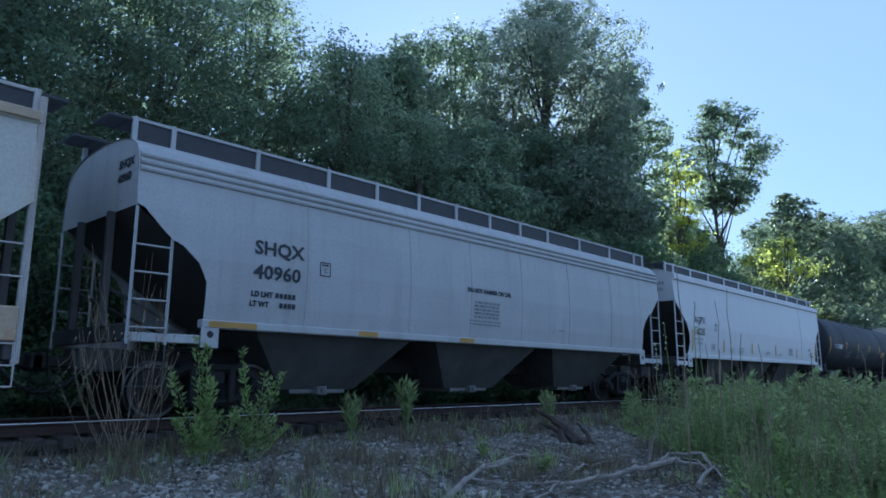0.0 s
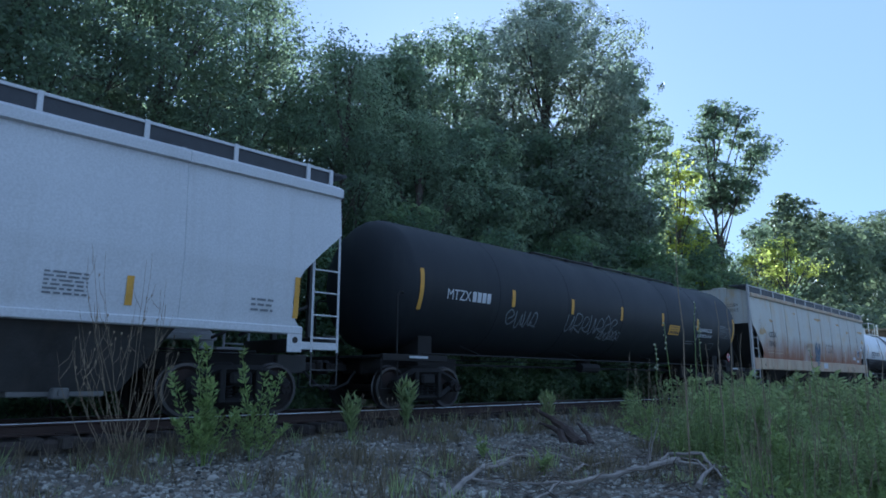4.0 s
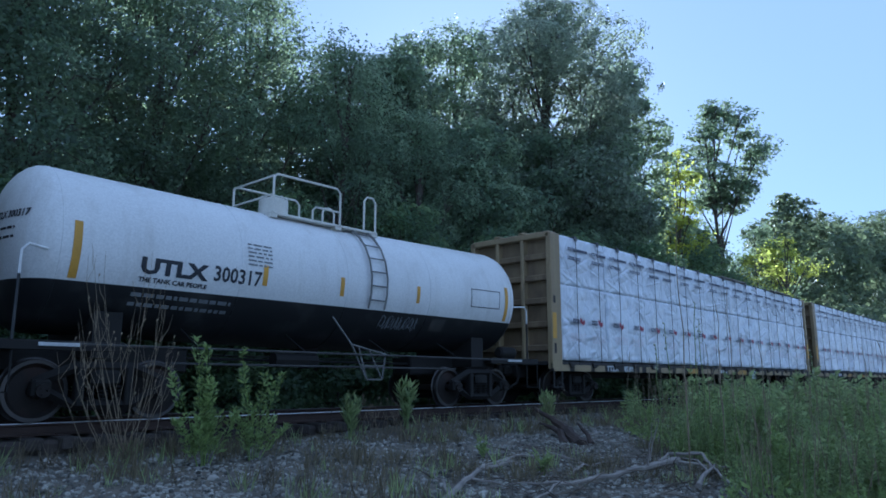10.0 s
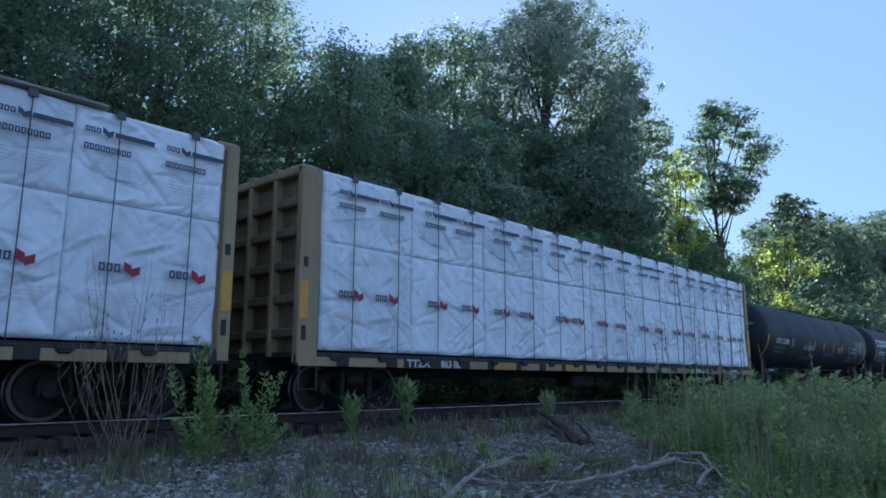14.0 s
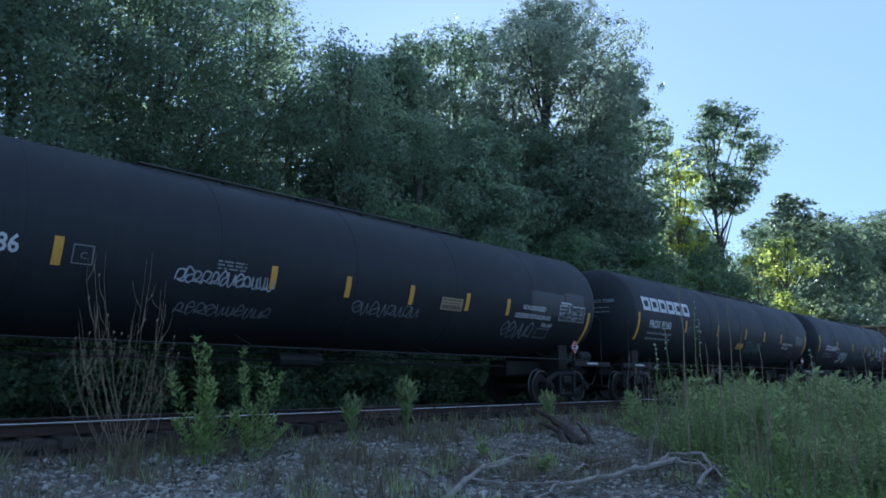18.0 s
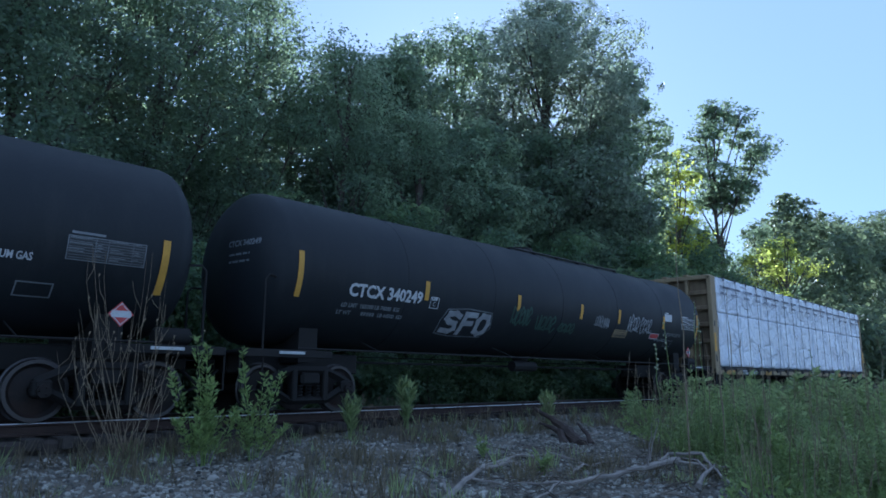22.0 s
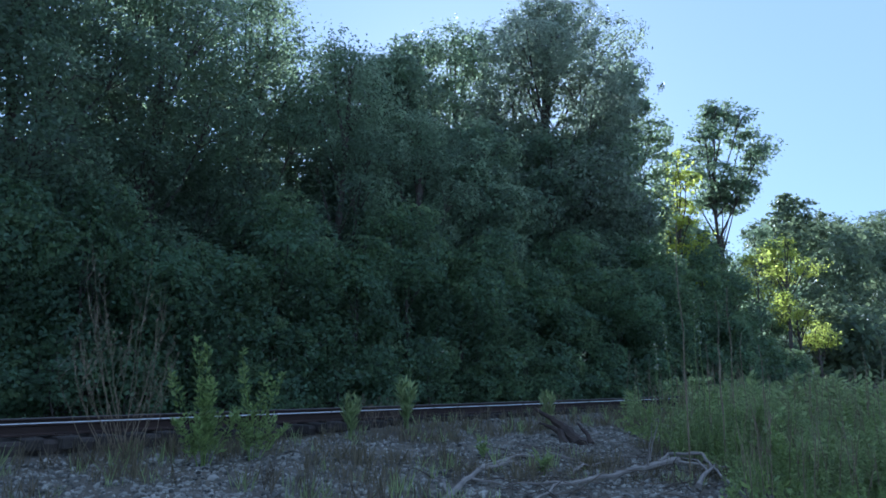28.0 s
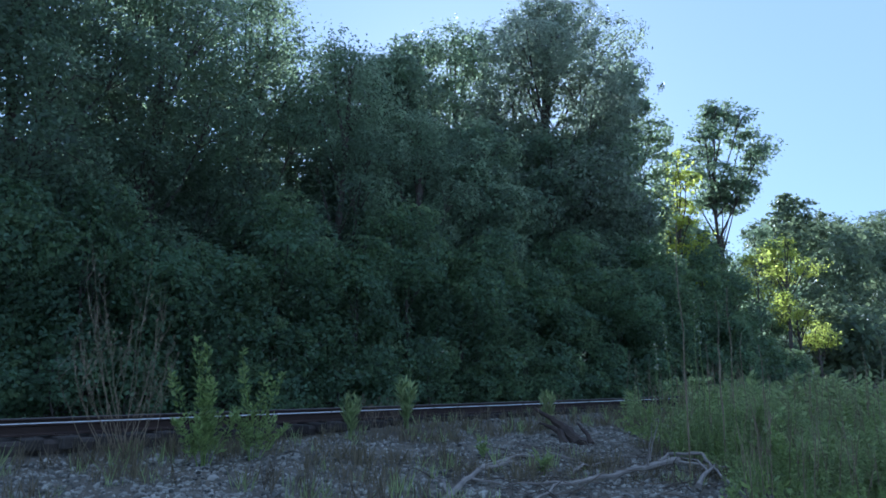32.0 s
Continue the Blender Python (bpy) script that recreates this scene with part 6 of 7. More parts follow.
def clump_leaves(clumps, per_m2, size, seed, tuft=0.45, droop=0.0, inner=0.3, per_tuft=34):
    """Leaves in tufts over the skins of lumps (centre, radii); some tufts further in."""
    r = np.random.default_rng(seed)
    ps, ns = [], []
    for cx, cy, cz, rx, ry, rz in clumps:
        area = 4 * math.pi * ((rx * ry) ** 1.6 / 3 + (rx * rz) ** 1.6 / 3 + (ry * rz) ** 1.6 / 3) ** (1 / 1.6)
        tufts = max(4, int(area * per_m2 / per_tuft))
        d = r.normal(size=(tufts, 3))
        d /= np.linalg.norm(d, axis=1, keepdims=True)
        rad = np.where(r.random(tufts) < inner, r.uniform(0.3, 0.85, tufts), r.uniform(0.85, 1.12, tufts))
        cen = np.array((cx, cy, cz)) + d * rad[:, None] * np.array((rx, ry, rz))
        k = r.integers(per_tuft // 2, per_tuft * 3 // 2, tufts)
        idx = np.repeat(np.arange(tufts), k)
        off = r.normal(size=(len(idx), 3)) * tuft * np.array((1, 1, 0.55)) * r.uniform(0.6, 1.3, tufts)[idx][:, None]
        off -= 0.7 * d[idx] * np.sum(off * d[idx], axis=1, keepdims=True)
        p = cen[idx] + off
        p[:, 2] -= droop * (off[:, 0] ** 2 + off[:, 1] ** 2) / max(tuft, 0.01)
        own = d * 0.95 + np.array((0, 0, 0.45)) + r.normal(size=(tufts, 3)) * 0.35
        out = own[idx] + r.normal(size=(len(idx), 3)) * 0.33
        out /= np.linalg.norm(out, axis=1, keepdims=True)
        ps.append(p)
        ns.append(out)
    p, nn = np.concatenate(ps), np.concatenate(ns)
    return leaf_quads(p, nn, size, seed=seed + 1)


def tree(x, y, top, spread, base, label, seed, leaf=0.17, density=55, mat="leaf", lumps=16, lump=0.42, trunk=0.22, name="tree", tuft=0.45, narrow=1.0, twigs=True, category="tree", airy=0.0):
    """A trunk with limbs to the lumps of an uneven crown between the heights base and top."""
    r = random.Random(seed)
    gz = ground_z(x, y)
    ob = empty(name, x, y, gz - 0.05)
    tagged(ob, label, category, "trees behind the track" if category == "tree" else "shrubs along the track")
    hh, h0 = top - gz, base - gz
    clumps = []
    for i in range(lumps):
        f = (i + 0.5) / lumps
        z = h0 + (hh - h0) * f
        prof = math.sin(math.pi * min(1, 0.18 + 0.80 * f)) ** 0.7
        a = i * 2.4 + r.uniform(-0.5, 0.5)
        d = spread * prof * r.uniform(0.35, 0.8)
        rr = spread * lump * r.uniform(0.75, 1.25) * (0.65 + 0.35 * prof)
        clumps.append((d * math.cos(a), d * math.sin(a) * narrow, min(z, hh - rr * 0.6), rr, rr, rr * r.uniform(0.6, 0.85)))
    if airy:
        cut = len(clumps) * 70 // 100
        q = np.concatenate((clump_leaves(clumps[:cut], density, leaf, seed, tuft), clump_leaves(clumps[cut:], density * (1 - airy), leaf * 0.8, seed + 7, tuft * 0.85)))
    else:
        q = clump_leaves(clumps, density, leaf, seed, tuft)
    part("crown", quads_mesh("crown", q, M[mat]), None, ob)
    g = Geo()
    lean = (r.uniform(-0.04, 0.04), r.uniform(-0.04, 0.04))
    axis = [(lean[0] * hh * f + 0.12 * math.sin(5 * f + seed), lean[1] * hh * f, hh * 0.92 * f) for f in [k / 9 for k in range(10)]]
    g.tube(axis, [trunk * (1 - 0.85 * k / 9) for k in range(10)], 8)
    part("trunk", g, M["bark"], ob)
    g = Geo()
    for cx, cy, cz, rx, ry, rz in clumps:
        z0 = max(h0 * 0.6, cz - 0.22 * hh - r.uniform(0, 1))
        s = Vector((lean[0] * z0, lean[1] * z0, max(z0, 0.3)))
        e = Vector((cx, cy, cz))
        m = s.lerp(e, 0.55) + Vector((r.uniform(-0.3, 0.3), r.uniform(-0.3, 0.3), -0.25))
        q = trunk * 0.33
        g.tube([s, m, e], [q, q * 0.6, q * 0.25], 5)
        if twigs:
            for _ in range(6):
                d = Vector((r.gauss(0, 1), r.gauss(0, 1), r.gauss(0.3, 0.8))).normalized()
                t = e + Vector((d.x * rx, d.y * ry, d.z * rz)) * 0.95
                g.tube([m.lerp(e, 0.6), e.lerp(t, 0.5) + Vector((0, 0, 0.1)), t], [q * 0.3, q * 0.2, 0.008], 4)
    part("limb", g, M["bark"], ob)
    return ob


dark = "tall broadleaf tree with dense dark green crown"
tree(1.5, 19.5, 14.0, 3.6, 2.0, dark, 100, 0.125, 138, lumps=22)
tree(5.2, 19.3, 13.5, 3.4, 2.2, dark, 101, 0.125, 138, lumps=22)
tree(9.0, 20.5, 14.6, 3.5, 2.5, dark, 102, 0.125, 138, lumps=22)
tree(12.6, 21.0, 14.9, 3.0, 2.5, dark, 103, 0.125, 138, lumps=20)
tree(15.9, 20.2, 13.6, 2.5, 2.5, dark, 104, 0.125, 138, lumps=18)
tree(19.5, 19.8, 11.4, 2.6, 2.0, dark, 105, 0.125, 138, lumps=17)
tree(26.3, 27.0, 19.8, 3.8, 5.0, "tree with open sunlit crown behind others", 106, 0.24, 44, lumps=22)
tree(32.6, 29.0, 24.2, 4.2, 7.0, "tree with open sunlit crown behind others", 107, 0.24, 28, lumps=20)
tree(34.3, 23.0, 24.0, 7.6, 6.0, "very tall spreading tree with feathery open top", 108, 0.23, 30, "leaf_big", 56, 0.31, 0.3, tuft=0.5, airy=0.1)
tree(25.0, 21.0, 12.8, 3.6, 2.5, dark, 109, 0.21, 75, lumps=18)
tree(30.5, 20.5, 13.8, 3.6, 2.5, dark, 110, 0.23, 70, lumps=18)
tree(36.5, 20.5, 15.5, 3.6, 2.5, dark, 111, 0.23, 70, lumps=18)
tree(40.3, 21.0, 21.6, 3.2, 6.0, dark, 112, 0.26, 55, lumps=20)
tree(44.6, 19.5, 16.0, 2.2, 5.0, "tree with leaves coloured pale yellow-green as sunlit", 113, 0.27, 40, "leaf_lit", 13)
tree(50.3, 18.6, 21.2, 3.7, 13.2, "slender tree with sparse open crown and bare limbs", 114, 0.28, 50, "leaf", 20, 0.27, 0.22)
tree(9.5, 24.6, 15.5, 4.0, 5.0, dark, 142, 0.2, 15, lumps=18)
tree(14.2, 24.8, 14.6, 3.8, 5.0, dark, 143, 0.2, 15, lumps=18)
tree(7.0, 23.5, 8.5, 3.8, 2.0, dark, 131, 0.26, 28, lumps=18)
tree(11.5, 25.0, 9.0, 3.8, 2.0, dark, 132, 0.26, 28, lumps=18)
tree(16.5, 24.0, 12.0, 4.2, 2.0, dark, 133, 0.26, 28, lumps=18)
tree(21.5, 24.0, 12.0, 4.0, 2.0, dark, 134, 0.28, 36, lumps=18)
tree(22.8, 19.6, 11.0, 2.8, 2.0, dark, 135, 0.2, 75, lumps=16)
tree(28.0, 25.0, 14.0, 4.0, 3.0, dark, 136, 0.30, 33, lumps=18)
tree(34.0, 20.3, 14.5, 3.4, 2.5, dark, 137, 0.23, 65, lumps=18)
tree(60.5, 19.6, 13.4, 2.6, 3.0, dark, 115, 0.29, 45, lumps=16)
tree(46.0, 20.6, 10.5, 2.6, 3.0, dark, 125, 0.27, 50, lumps=14)
tree(69.0, 22.0, 5.2, 3.0, 0.6, dark, 116, 0.3, 46, lumps=17)
tree(64.0, 20.5, 4.6, 2.6, 0.4, dark, 124, 0.3, 46, lumps=15)
tree(48.0, 21.4, 12.6, 3.0, 2.0, dark, 127, 0.28, 46, lumps=16)
tree(52.8, 21.6, 12.8, 3.0, 2.0, dark, 128, 0.28, 46, lumps=16)
tree(54.0, 19.6, 9.0, 2.8, 1.0, dark, 126, 0.28, 46, lumps=15)
tree(21.5, 23.2, 16.0, 3.2, 4.0, dark, 138, 0.22, 62, lumps=20)
tree(24.0, 25.2, 14.5, 3.0, 5.0, dark, 139, 0.24, 56, lumps=18)
tree(29.0, 24.5, 15.0, 3.4, 5.0, dark, 140, 0.24, 52, lumps=20)
tree(18.3, 21.5, 13.6, 2.4, 3.0, dark, 141, 0.2, 75, lumps=17)
tree(92.0, 26.0, 23.5, 6.0, 4.0, "hazy green tree far along the track", 117, 0.5, 11, "leaf_far", 18, 0.4, 0.3, twigs=False)
tree(80.0, 24.0, 18.5, 5.0, 3.0, "hazy green tree far along the track", 118, 0.45, 12, "leaf_far", 16, 0.4, 0.3, twigs=False)
# these trees look sunlit through their brighter leaf colour
lit = "shrubby tree with leaves coloured yellow-green as if sunlit"
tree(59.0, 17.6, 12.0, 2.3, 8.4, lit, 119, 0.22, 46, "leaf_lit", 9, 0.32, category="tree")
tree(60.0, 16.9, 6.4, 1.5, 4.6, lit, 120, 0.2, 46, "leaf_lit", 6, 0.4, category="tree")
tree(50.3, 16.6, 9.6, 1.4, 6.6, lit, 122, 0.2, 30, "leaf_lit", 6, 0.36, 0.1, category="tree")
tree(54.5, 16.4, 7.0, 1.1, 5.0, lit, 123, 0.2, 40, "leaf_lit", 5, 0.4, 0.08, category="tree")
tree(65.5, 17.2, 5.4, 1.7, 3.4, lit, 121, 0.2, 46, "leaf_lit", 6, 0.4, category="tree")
r = random.Random(77)
vine = "dense vine-covered green shrub at the edge of the woods"
x = 0.0
i = 0
while x < 56:
    top = (4.2 + 0.085 * x if x < 44 else 2.6) + r.uniform(-1.0, 1.4)
    sp = 1.7 + 0.018 * x + r.uniform(-0.2, 0.4)
    tree(x, 17.2 + r.uniform(-0.3, 0.5), top, sp, 0.0, vine, 200 + i, 0.115 + 0.0022 * x, 125 - 1.4 * x, "leaf_vine", 11, 0.5, 0.07, "shrub", 0.32, twigs=False, category="shrub")
    x += sp * 1.25
    i += 1
x = 0.0
while x < 52:
    tree(x, 16.1 + r.uniform(-0.15, 0.2), 1.5 + r.uniform(-0.5, 0.9), 1.15, -0.3, "low leafy shrub beside the track", 300 + i, 0.105 + 0.0022 * x, 100 - 1.1 * x, "leaf_vine", 6, 0.55, 0.03, "shrub", 0.28, twigs=False, category="shrub")
    x += r.uniform(1.5, 2.2)
    i += 1
# woods further back and on the far hillside
cl = []
for k in range(70):
    x, y = r.uniform(-6, 52), r.uniform(23, 34)
    cl.append((x, y, ground_z(x, y) + r.uniform(1.0, 5.5), 2.4, 2.4, 2.2))
tagged(new("woods", quads_mesh("woods", clump_leaves(cl, 7, 0.42, 400, 0.6, per_tuft=14), M["leaf"])), "dark undergrowth deeper in the woods", "woods", kind="stuff")
cl = []
for k in range(230):
    x, y = r.uniform(105, 420), 0
    y = r.uniform(26, 34) + (x - 95) * r.uniform(0.05, 0.30)
    s = 3.5 + (x - 95) * 0.014
    cl.append((x, y, x * r.uniform(0.02, 0.195), s, s, s))
for k in range(80):
    x = r.uniform(84, 140)
    y = r.uniform(18.5, 24) + (x - 88) * 0.05
    cl.append((x, y, ground_z(x, y) + r.uniform(1.0, 7.0), 3.0, 3.0, 2.6))
tagged(new("woods", quads_mesh("woods", clump_leaves(cl, 3.2, 0.85, 401, 1.0, per_tuft=14), M["leaf_far"])), "hazy wooded hillside far along the track", "woods", kind="stuff")


# ---- weeds, stalks and dead wood ----


def slim_quads(p, d, size, seed, width=0.13):
    """Narrow leaves at p that point along d, their faces turned up."""
    r_ = np.random.default_rng(seed)
    n = len(p)
    d = d / np.linalg.norm(d, axis=1, keepdims=True)
    s = np.cross(d, np.array((0, 0, 1.0)) + 0.45 * r_.normal(size=(n, 3)))
    s /= np.linalg.norm(s, axis=1, keepdims=True) + 1e-9
    L = size * r_.uniform(0.7, 1.35, (n, 1))
    q = np.empty((n, 4, 3))
    q[:, 0], q[:, 2] = p, p + d * L
    q[:, 1], q[:, 3] = p + d * L * 0.4 + s * L * width, p + d * L * 0.4 - s * L * width
    return q


def weed_mesh(seed, height, stems, leaves, size, lean=0.13):
    rr = random.Random(seed)
    ps, ds = [], []
    stalks = []
    for s in range(stems):
        ox, oy = rr.gauss(0, 0.09), rr.gauss(0, 0.09)
        lx, ly = rr.gauss(0, lean), rr.gauss(0, lean)
        h = height * rr.uniform(0.5, 1.1)
        start = rr.uniform(0.05, 0.4)
        for k in range(leaves):
            f = rr.uniform(start, 1.0) ** 0.8
            a = rr.uniform(0, 6.283)
            ps.append((ox + lx * f, oy + ly * f, h * f))
            ds.append((math.cos(a), math.sin(a), 0.05 + 0.55 * f + rr.gauss(0, 0.35)))
        stalks.append(Geo().tube([(ox, oy, -0.03), (ox + lx * 0.5, oy + ly * 0.5, h * 0.5), (ox + lx, oy + ly, h * 1.06)], [0.006, 0.005, 0.002], 4))
    return slim_quads(np.array(ps), np.array(ds), size, seed, 0.19), stalks


WEEDS = []
for k in range(8):
    q, g = weed_mesh(500 + k, 1.2, 5 + k % 3, 70 + 8 * (k % 4), 0.052 + 0.009 * (k % 4))
    WEEDS.append((quads_mesh("leaves", q, M["weed" if k % 3 else "bush"]), [st.mesh("stem", M["weed"]) for st in g]))


def into_bank(x, y):
    """Degrees into the bank of weeds beside the track from its ragged edge, which comes nearer further along."""
    rho = math.hypot(x, y)
    az = math.degrees(math.atan2(x, y))
    return az - 60.4 - max(0, (19.0 - rho)) * 0.98 - 3.2 * noise.noise((x * 0.8, y * 0.8, 5.0))


def in_bank(x, y):
    return into_bank(x, y) > 0


def thick(x, y):
    """Patches of taller and lower growth in the bank."""
    return (0.86 + 0.75 * noise.noise((x * 0.42, y * 0.42, 21.0))) * min(1.0, 0.4 + into_bank(x, y) / 6)


r = random.Random(91)
made = 0
while made < 200:
    rho = 6.8 + 9.5 * r.random() ** 0.8
    az = radians(r.uniform(60, 84))
    x, y = rho * math.sin(az), rho * math.cos(az)
    if not in_bank(x, y) or r.random() > thick(x, y) + 0.25:
        continue
    ob = empty("weed", x, y, ground_z(x, y))
    s = min(1.05, 0.30 + 0.058 * rho) * r.uniform(0.65, 1.15) * min(1.15, max(0.55, thick(x, y)))
    ob.matrix_world = pose(x, y, ground_z(x, y), 0, 0, r.uniform(0, 360)) @ Matrix.Diagonal((s, s, s, 1))
    a, b = WEEDS[r.randrange(8)]
    part("leaves", a, None, ob)
    for st in b:
        part("stem", st, None, ob)
    tagged(ob, "tall green leafy weed in a thick bank", "weed", "weeds beside the track")
    made += 1
ps, gs = [], Geo()
for k in range(900):
    rho = 9 + 29 * r.random() ** 1.25
    az = radians(r.uniform(60.5, 86))
    x, y = rho * math.sin(az), rho * math.cos(az)
    if in_bank(x, y) and y < 10.4 and r.random() < thick(x, y) + 0.3:
        q, g = weed_mesh(700 + k % 24, 1.0, 3, 26, 0.065 + 0.0035 * rho)
        s = min(1.2, 0.25 + 0.062 * rho) * r.uniform(0.6, 1.2) * min(1.2, max(0.55, thick(x, y)))
        a = r.uniform(0, 6.283)
        m = np.array(((math.cos(a), -math.sin(a), 0), (math.sin(a), math.cos(a), 0), (0, 0, 1)))
        o = np.array((x, y, ground_z(x, y)))
        ps.append((q @ m.T) * s + o)
        for st in g:
            gs.add([tuple((np.array(v) @ m.T) * s + o) for v in st.v], st.f)
tagged(new("weeds", quads_mesh("weeds", np.concatenate(ps), M["weed"])), "thick bank of tall green weeds", "weeds", kind="stuff")
tagged(new("weed_stems", gs.mesh("weed_stems", M["weed"])), "thin green stems in the bank of weeds", "weeds", kind="stuff")
gs = Geo()
for k in range(420):
    rho = 8 + 22 * r.random() ** 1.2
    az = radians(r.uniform(61, 86))
    x, y = rho * math.sin(az), rho * math.cos(az)
    if in_bank(x, y) and y < 10.4:
        z, h = ground_z(x, y), min(1.5, 0.35 + 0.06 * rho) * r.uniform(0.6, 1.25)
        lx, ly = r.gauss(0, 0.1), r.gauss(0, 0.1)
        w = 0.004 + 0.0003 * rho
        gs.tube([(x, y, z - 0.03), (x + lx * 0.4, y + ly * 0.4, z + h * 0.5), (x + lx, y + ly, z + h)], [w, w * 0.8, w * 0.35], 4)
        for _ in range(2):
            f = r.uniform(0.5, 0.9)
            s = Vector((x + lx * f, y + ly * f, z + h * f))
            gs.tube([s, s + Vector((r.uniform(-0.12, 0.12), r.uniform(-0.12, 0.12), r.uniform(0.1, 0.25)))], [w * 0.5, w * 0.25], 4)
tagged(new("dry_stems", gs.mesh("dry_stems", M["stalk"])), "thin dry brown stems standing in the weeds", "stems", kind="stuff")
# leafy undergrowth at the foot of the bank
ps = []
for k in range(1500):
    rho = 7.0 + 20 * r.random() ** 1.3
    az = radians(r.uniform(61, 86))
    x, y = rho * math.sin(az), rho * math.cos(az)
    if in_bank(x, y) and y < 10.6:
        n = r.randrange(10, 20)
        p = np.array([(x + r.gauss(0, 0.08), y + r.gauss(0, 0.08), ground_z(x, y) + abs(r.gauss(0, 0.12))) for _ in range(n)])
        d = np.array([(r.gauss(0, 0.8), r.gauss(0, 0.8), 0.6) for _ in range(n)])
        ps.append(slim_quads(p, d, 0.07 + 0.0025 * rho, k, 0.2))
tagged(new("undergrowth", quads_mesh("undergrowth", np.concatenate(ps), M["bush"])), "low leafy undergrowth at the foot of the weeds", "undergrowth", kind="stuff")

# low dry grass and small weeds on the ballast
ps = []
for k in range(2300):
    x, y = r.uniform(1.5, 22), r.uniform(4, 10.9)
    v = noise.noise((x * 0.45, y * 0.45, 11.0))
    if v < -0.05 or (9.3 < y < 10.95 and r.random() < 0.75):
        n = r.randrange(8, 18)
        p = np.array([(x + r.gauss(0, 0.05), y + r.gauss(0, 0.05), ground_z(x, y) - 0.01) for _ in range(n)])
        d = np.array([(r.gauss(0, 0.35), r.gauss(0, 0.35), 1.0) for _ in range(n)])
        ps.append(slim_quads(p, d, r.uniform(0.10, 0.36), k, 0.022))
ps = np.concatenate(ps)
half = len(ps) * 4 // 5
tagged(new("dry_grass", quads_mesh("dry_grass", ps[:half], M["grass"])), "thin dry grass on the ballast", "grass", kind="stuff")
tagged(new("low_weeds", quads_mesh("low_weeds", ps[half:], M["weed"])), "low green weeds on the ballast", "weeds", kind="stuff")


def leafy_plant(name, x, y, label, stems, size, seed, leaves=60, mat="bush", cat="weed", width=0.13, up=0.5, plume=0.0):
    """A plant of a few leafy stems given by their tips."""
    rr = random.Random(seed)
    z = ground_z(x, y)
    ob = tagged(empty(name, x, y, z), label, cat)
    ps, ds, g = [], [], Geo()
    for dx, dy, h in stems:
        g.tube([(dx * 0.15, dy * 0.15, -0.04), (dx * 0.45, dy * 0.45, h * 0.5), (dx, dy, h)], [0.009, 0.007, 0.003], 5)
        for k in range(leaves):
            f = rr.uniform(0.2, 1.0)
            a = rr.uniform(0, 6.283)
            w = 0.15 + 0.85 * f
            d = plume * (1.08 - f) ** 0.7 * rr.random() ** 0.5
            ps.append((dx * w + d * math.cos(a), dy * w + d * math.sin(a), h * f + 0.3 * d))
            ds.append((math.cos(a), math.sin(a), up + rr.gauss(0, 0.3)))
    part("leaves", quads_mesh("leaves", slim_quads(np.array(ps), np.array(ds), size, seed, width), M[mat]), None, ob)
    part("stem", g, M[mat], ob)
    return ob


def tips(seed, n, rad, low, high):
    """Tips of the stems of a bush, highest towards the middle."""
    rr = random.Random(seed)
    out = []
    for k in range(n):
        a, d = rr.uniform(0, 6.283), rad * rr.random() ** 0.6
        out.append((d * math.cos(a), 0.6 * d * math.sin(a), low + (high - low) * (1 - (d / rad) ** 1.5) * rr.uniform(0.7, 1.0)))
    return out


leafy_plant("bush", 5.12, 9.2, "bright green leafy bush in front of the rail", [(-0.22, 0, 1.76), (0.0, 0.1, 1.66), (-0.58, 0, 1.30)] + tips(1, 8, 0.55, 0.6, 1.35), 0.088, 1, 105, mat="bush", cat="bush", width=0.22, up=0.8, plume=0.085)
leafy_plant("bush", 5.95, 9.3, "slimmer green leafy bush in front of the rail", [(-0.28, 0, 1.60), (-0.22, 0.05, 1.4), (0.2, 0.1, 1.25), (0.45, 0, 1.28), (0.32, 0.05, 1.2)] + tips(2, 5, 0.6, 0.5, 1.0), 0.08, 2, 80, cat="bush", width=0.22, up=0.8, plume=0.07)
for x, y, s, seed in ((8.63, 10.3, 1.0, 3), (10.36, 10.6, 1.18, 4), (14.45, 9.9, 1.05, 5)):
    leafy_plant("tuft", x, y, "pale green tuft of upright leaves beside the rail", [(0.13 * s * math.cos(a), 0.13 * s * math.sin(a), h * s) for a, h in ((0, .58), (0.5, .72), (1, .78), (1.6, .6), (2.1, .66), (2.7, .76), (3.2, .72), (4.2, .55), (4.7, .74), (5.2, .68))], 0.2 * s, seed, 18, cat="weed", mat="weed", width=0.1, up=1.3)
leafy_plant("weed", 8.6, 6.0, "small bright weed among dead branches", [(0.1 * math.cos(a), 0.1 * math.sin(a), h) for a, h in ((0, .25), (1.4, .32), (2.6, .28), (4, .3), (5.2, .24))], 0.12, 6, 16)
leafy_plant("weed", 9.2, 7.6, "small bright weed among dead branches", [(0.1 * math.cos(a), 0.1 * math.sin(a), h) for a, h in ((0, .35), (1.4, .42), (2.6, .38), (4, .3))], 0.12, 7, 16)


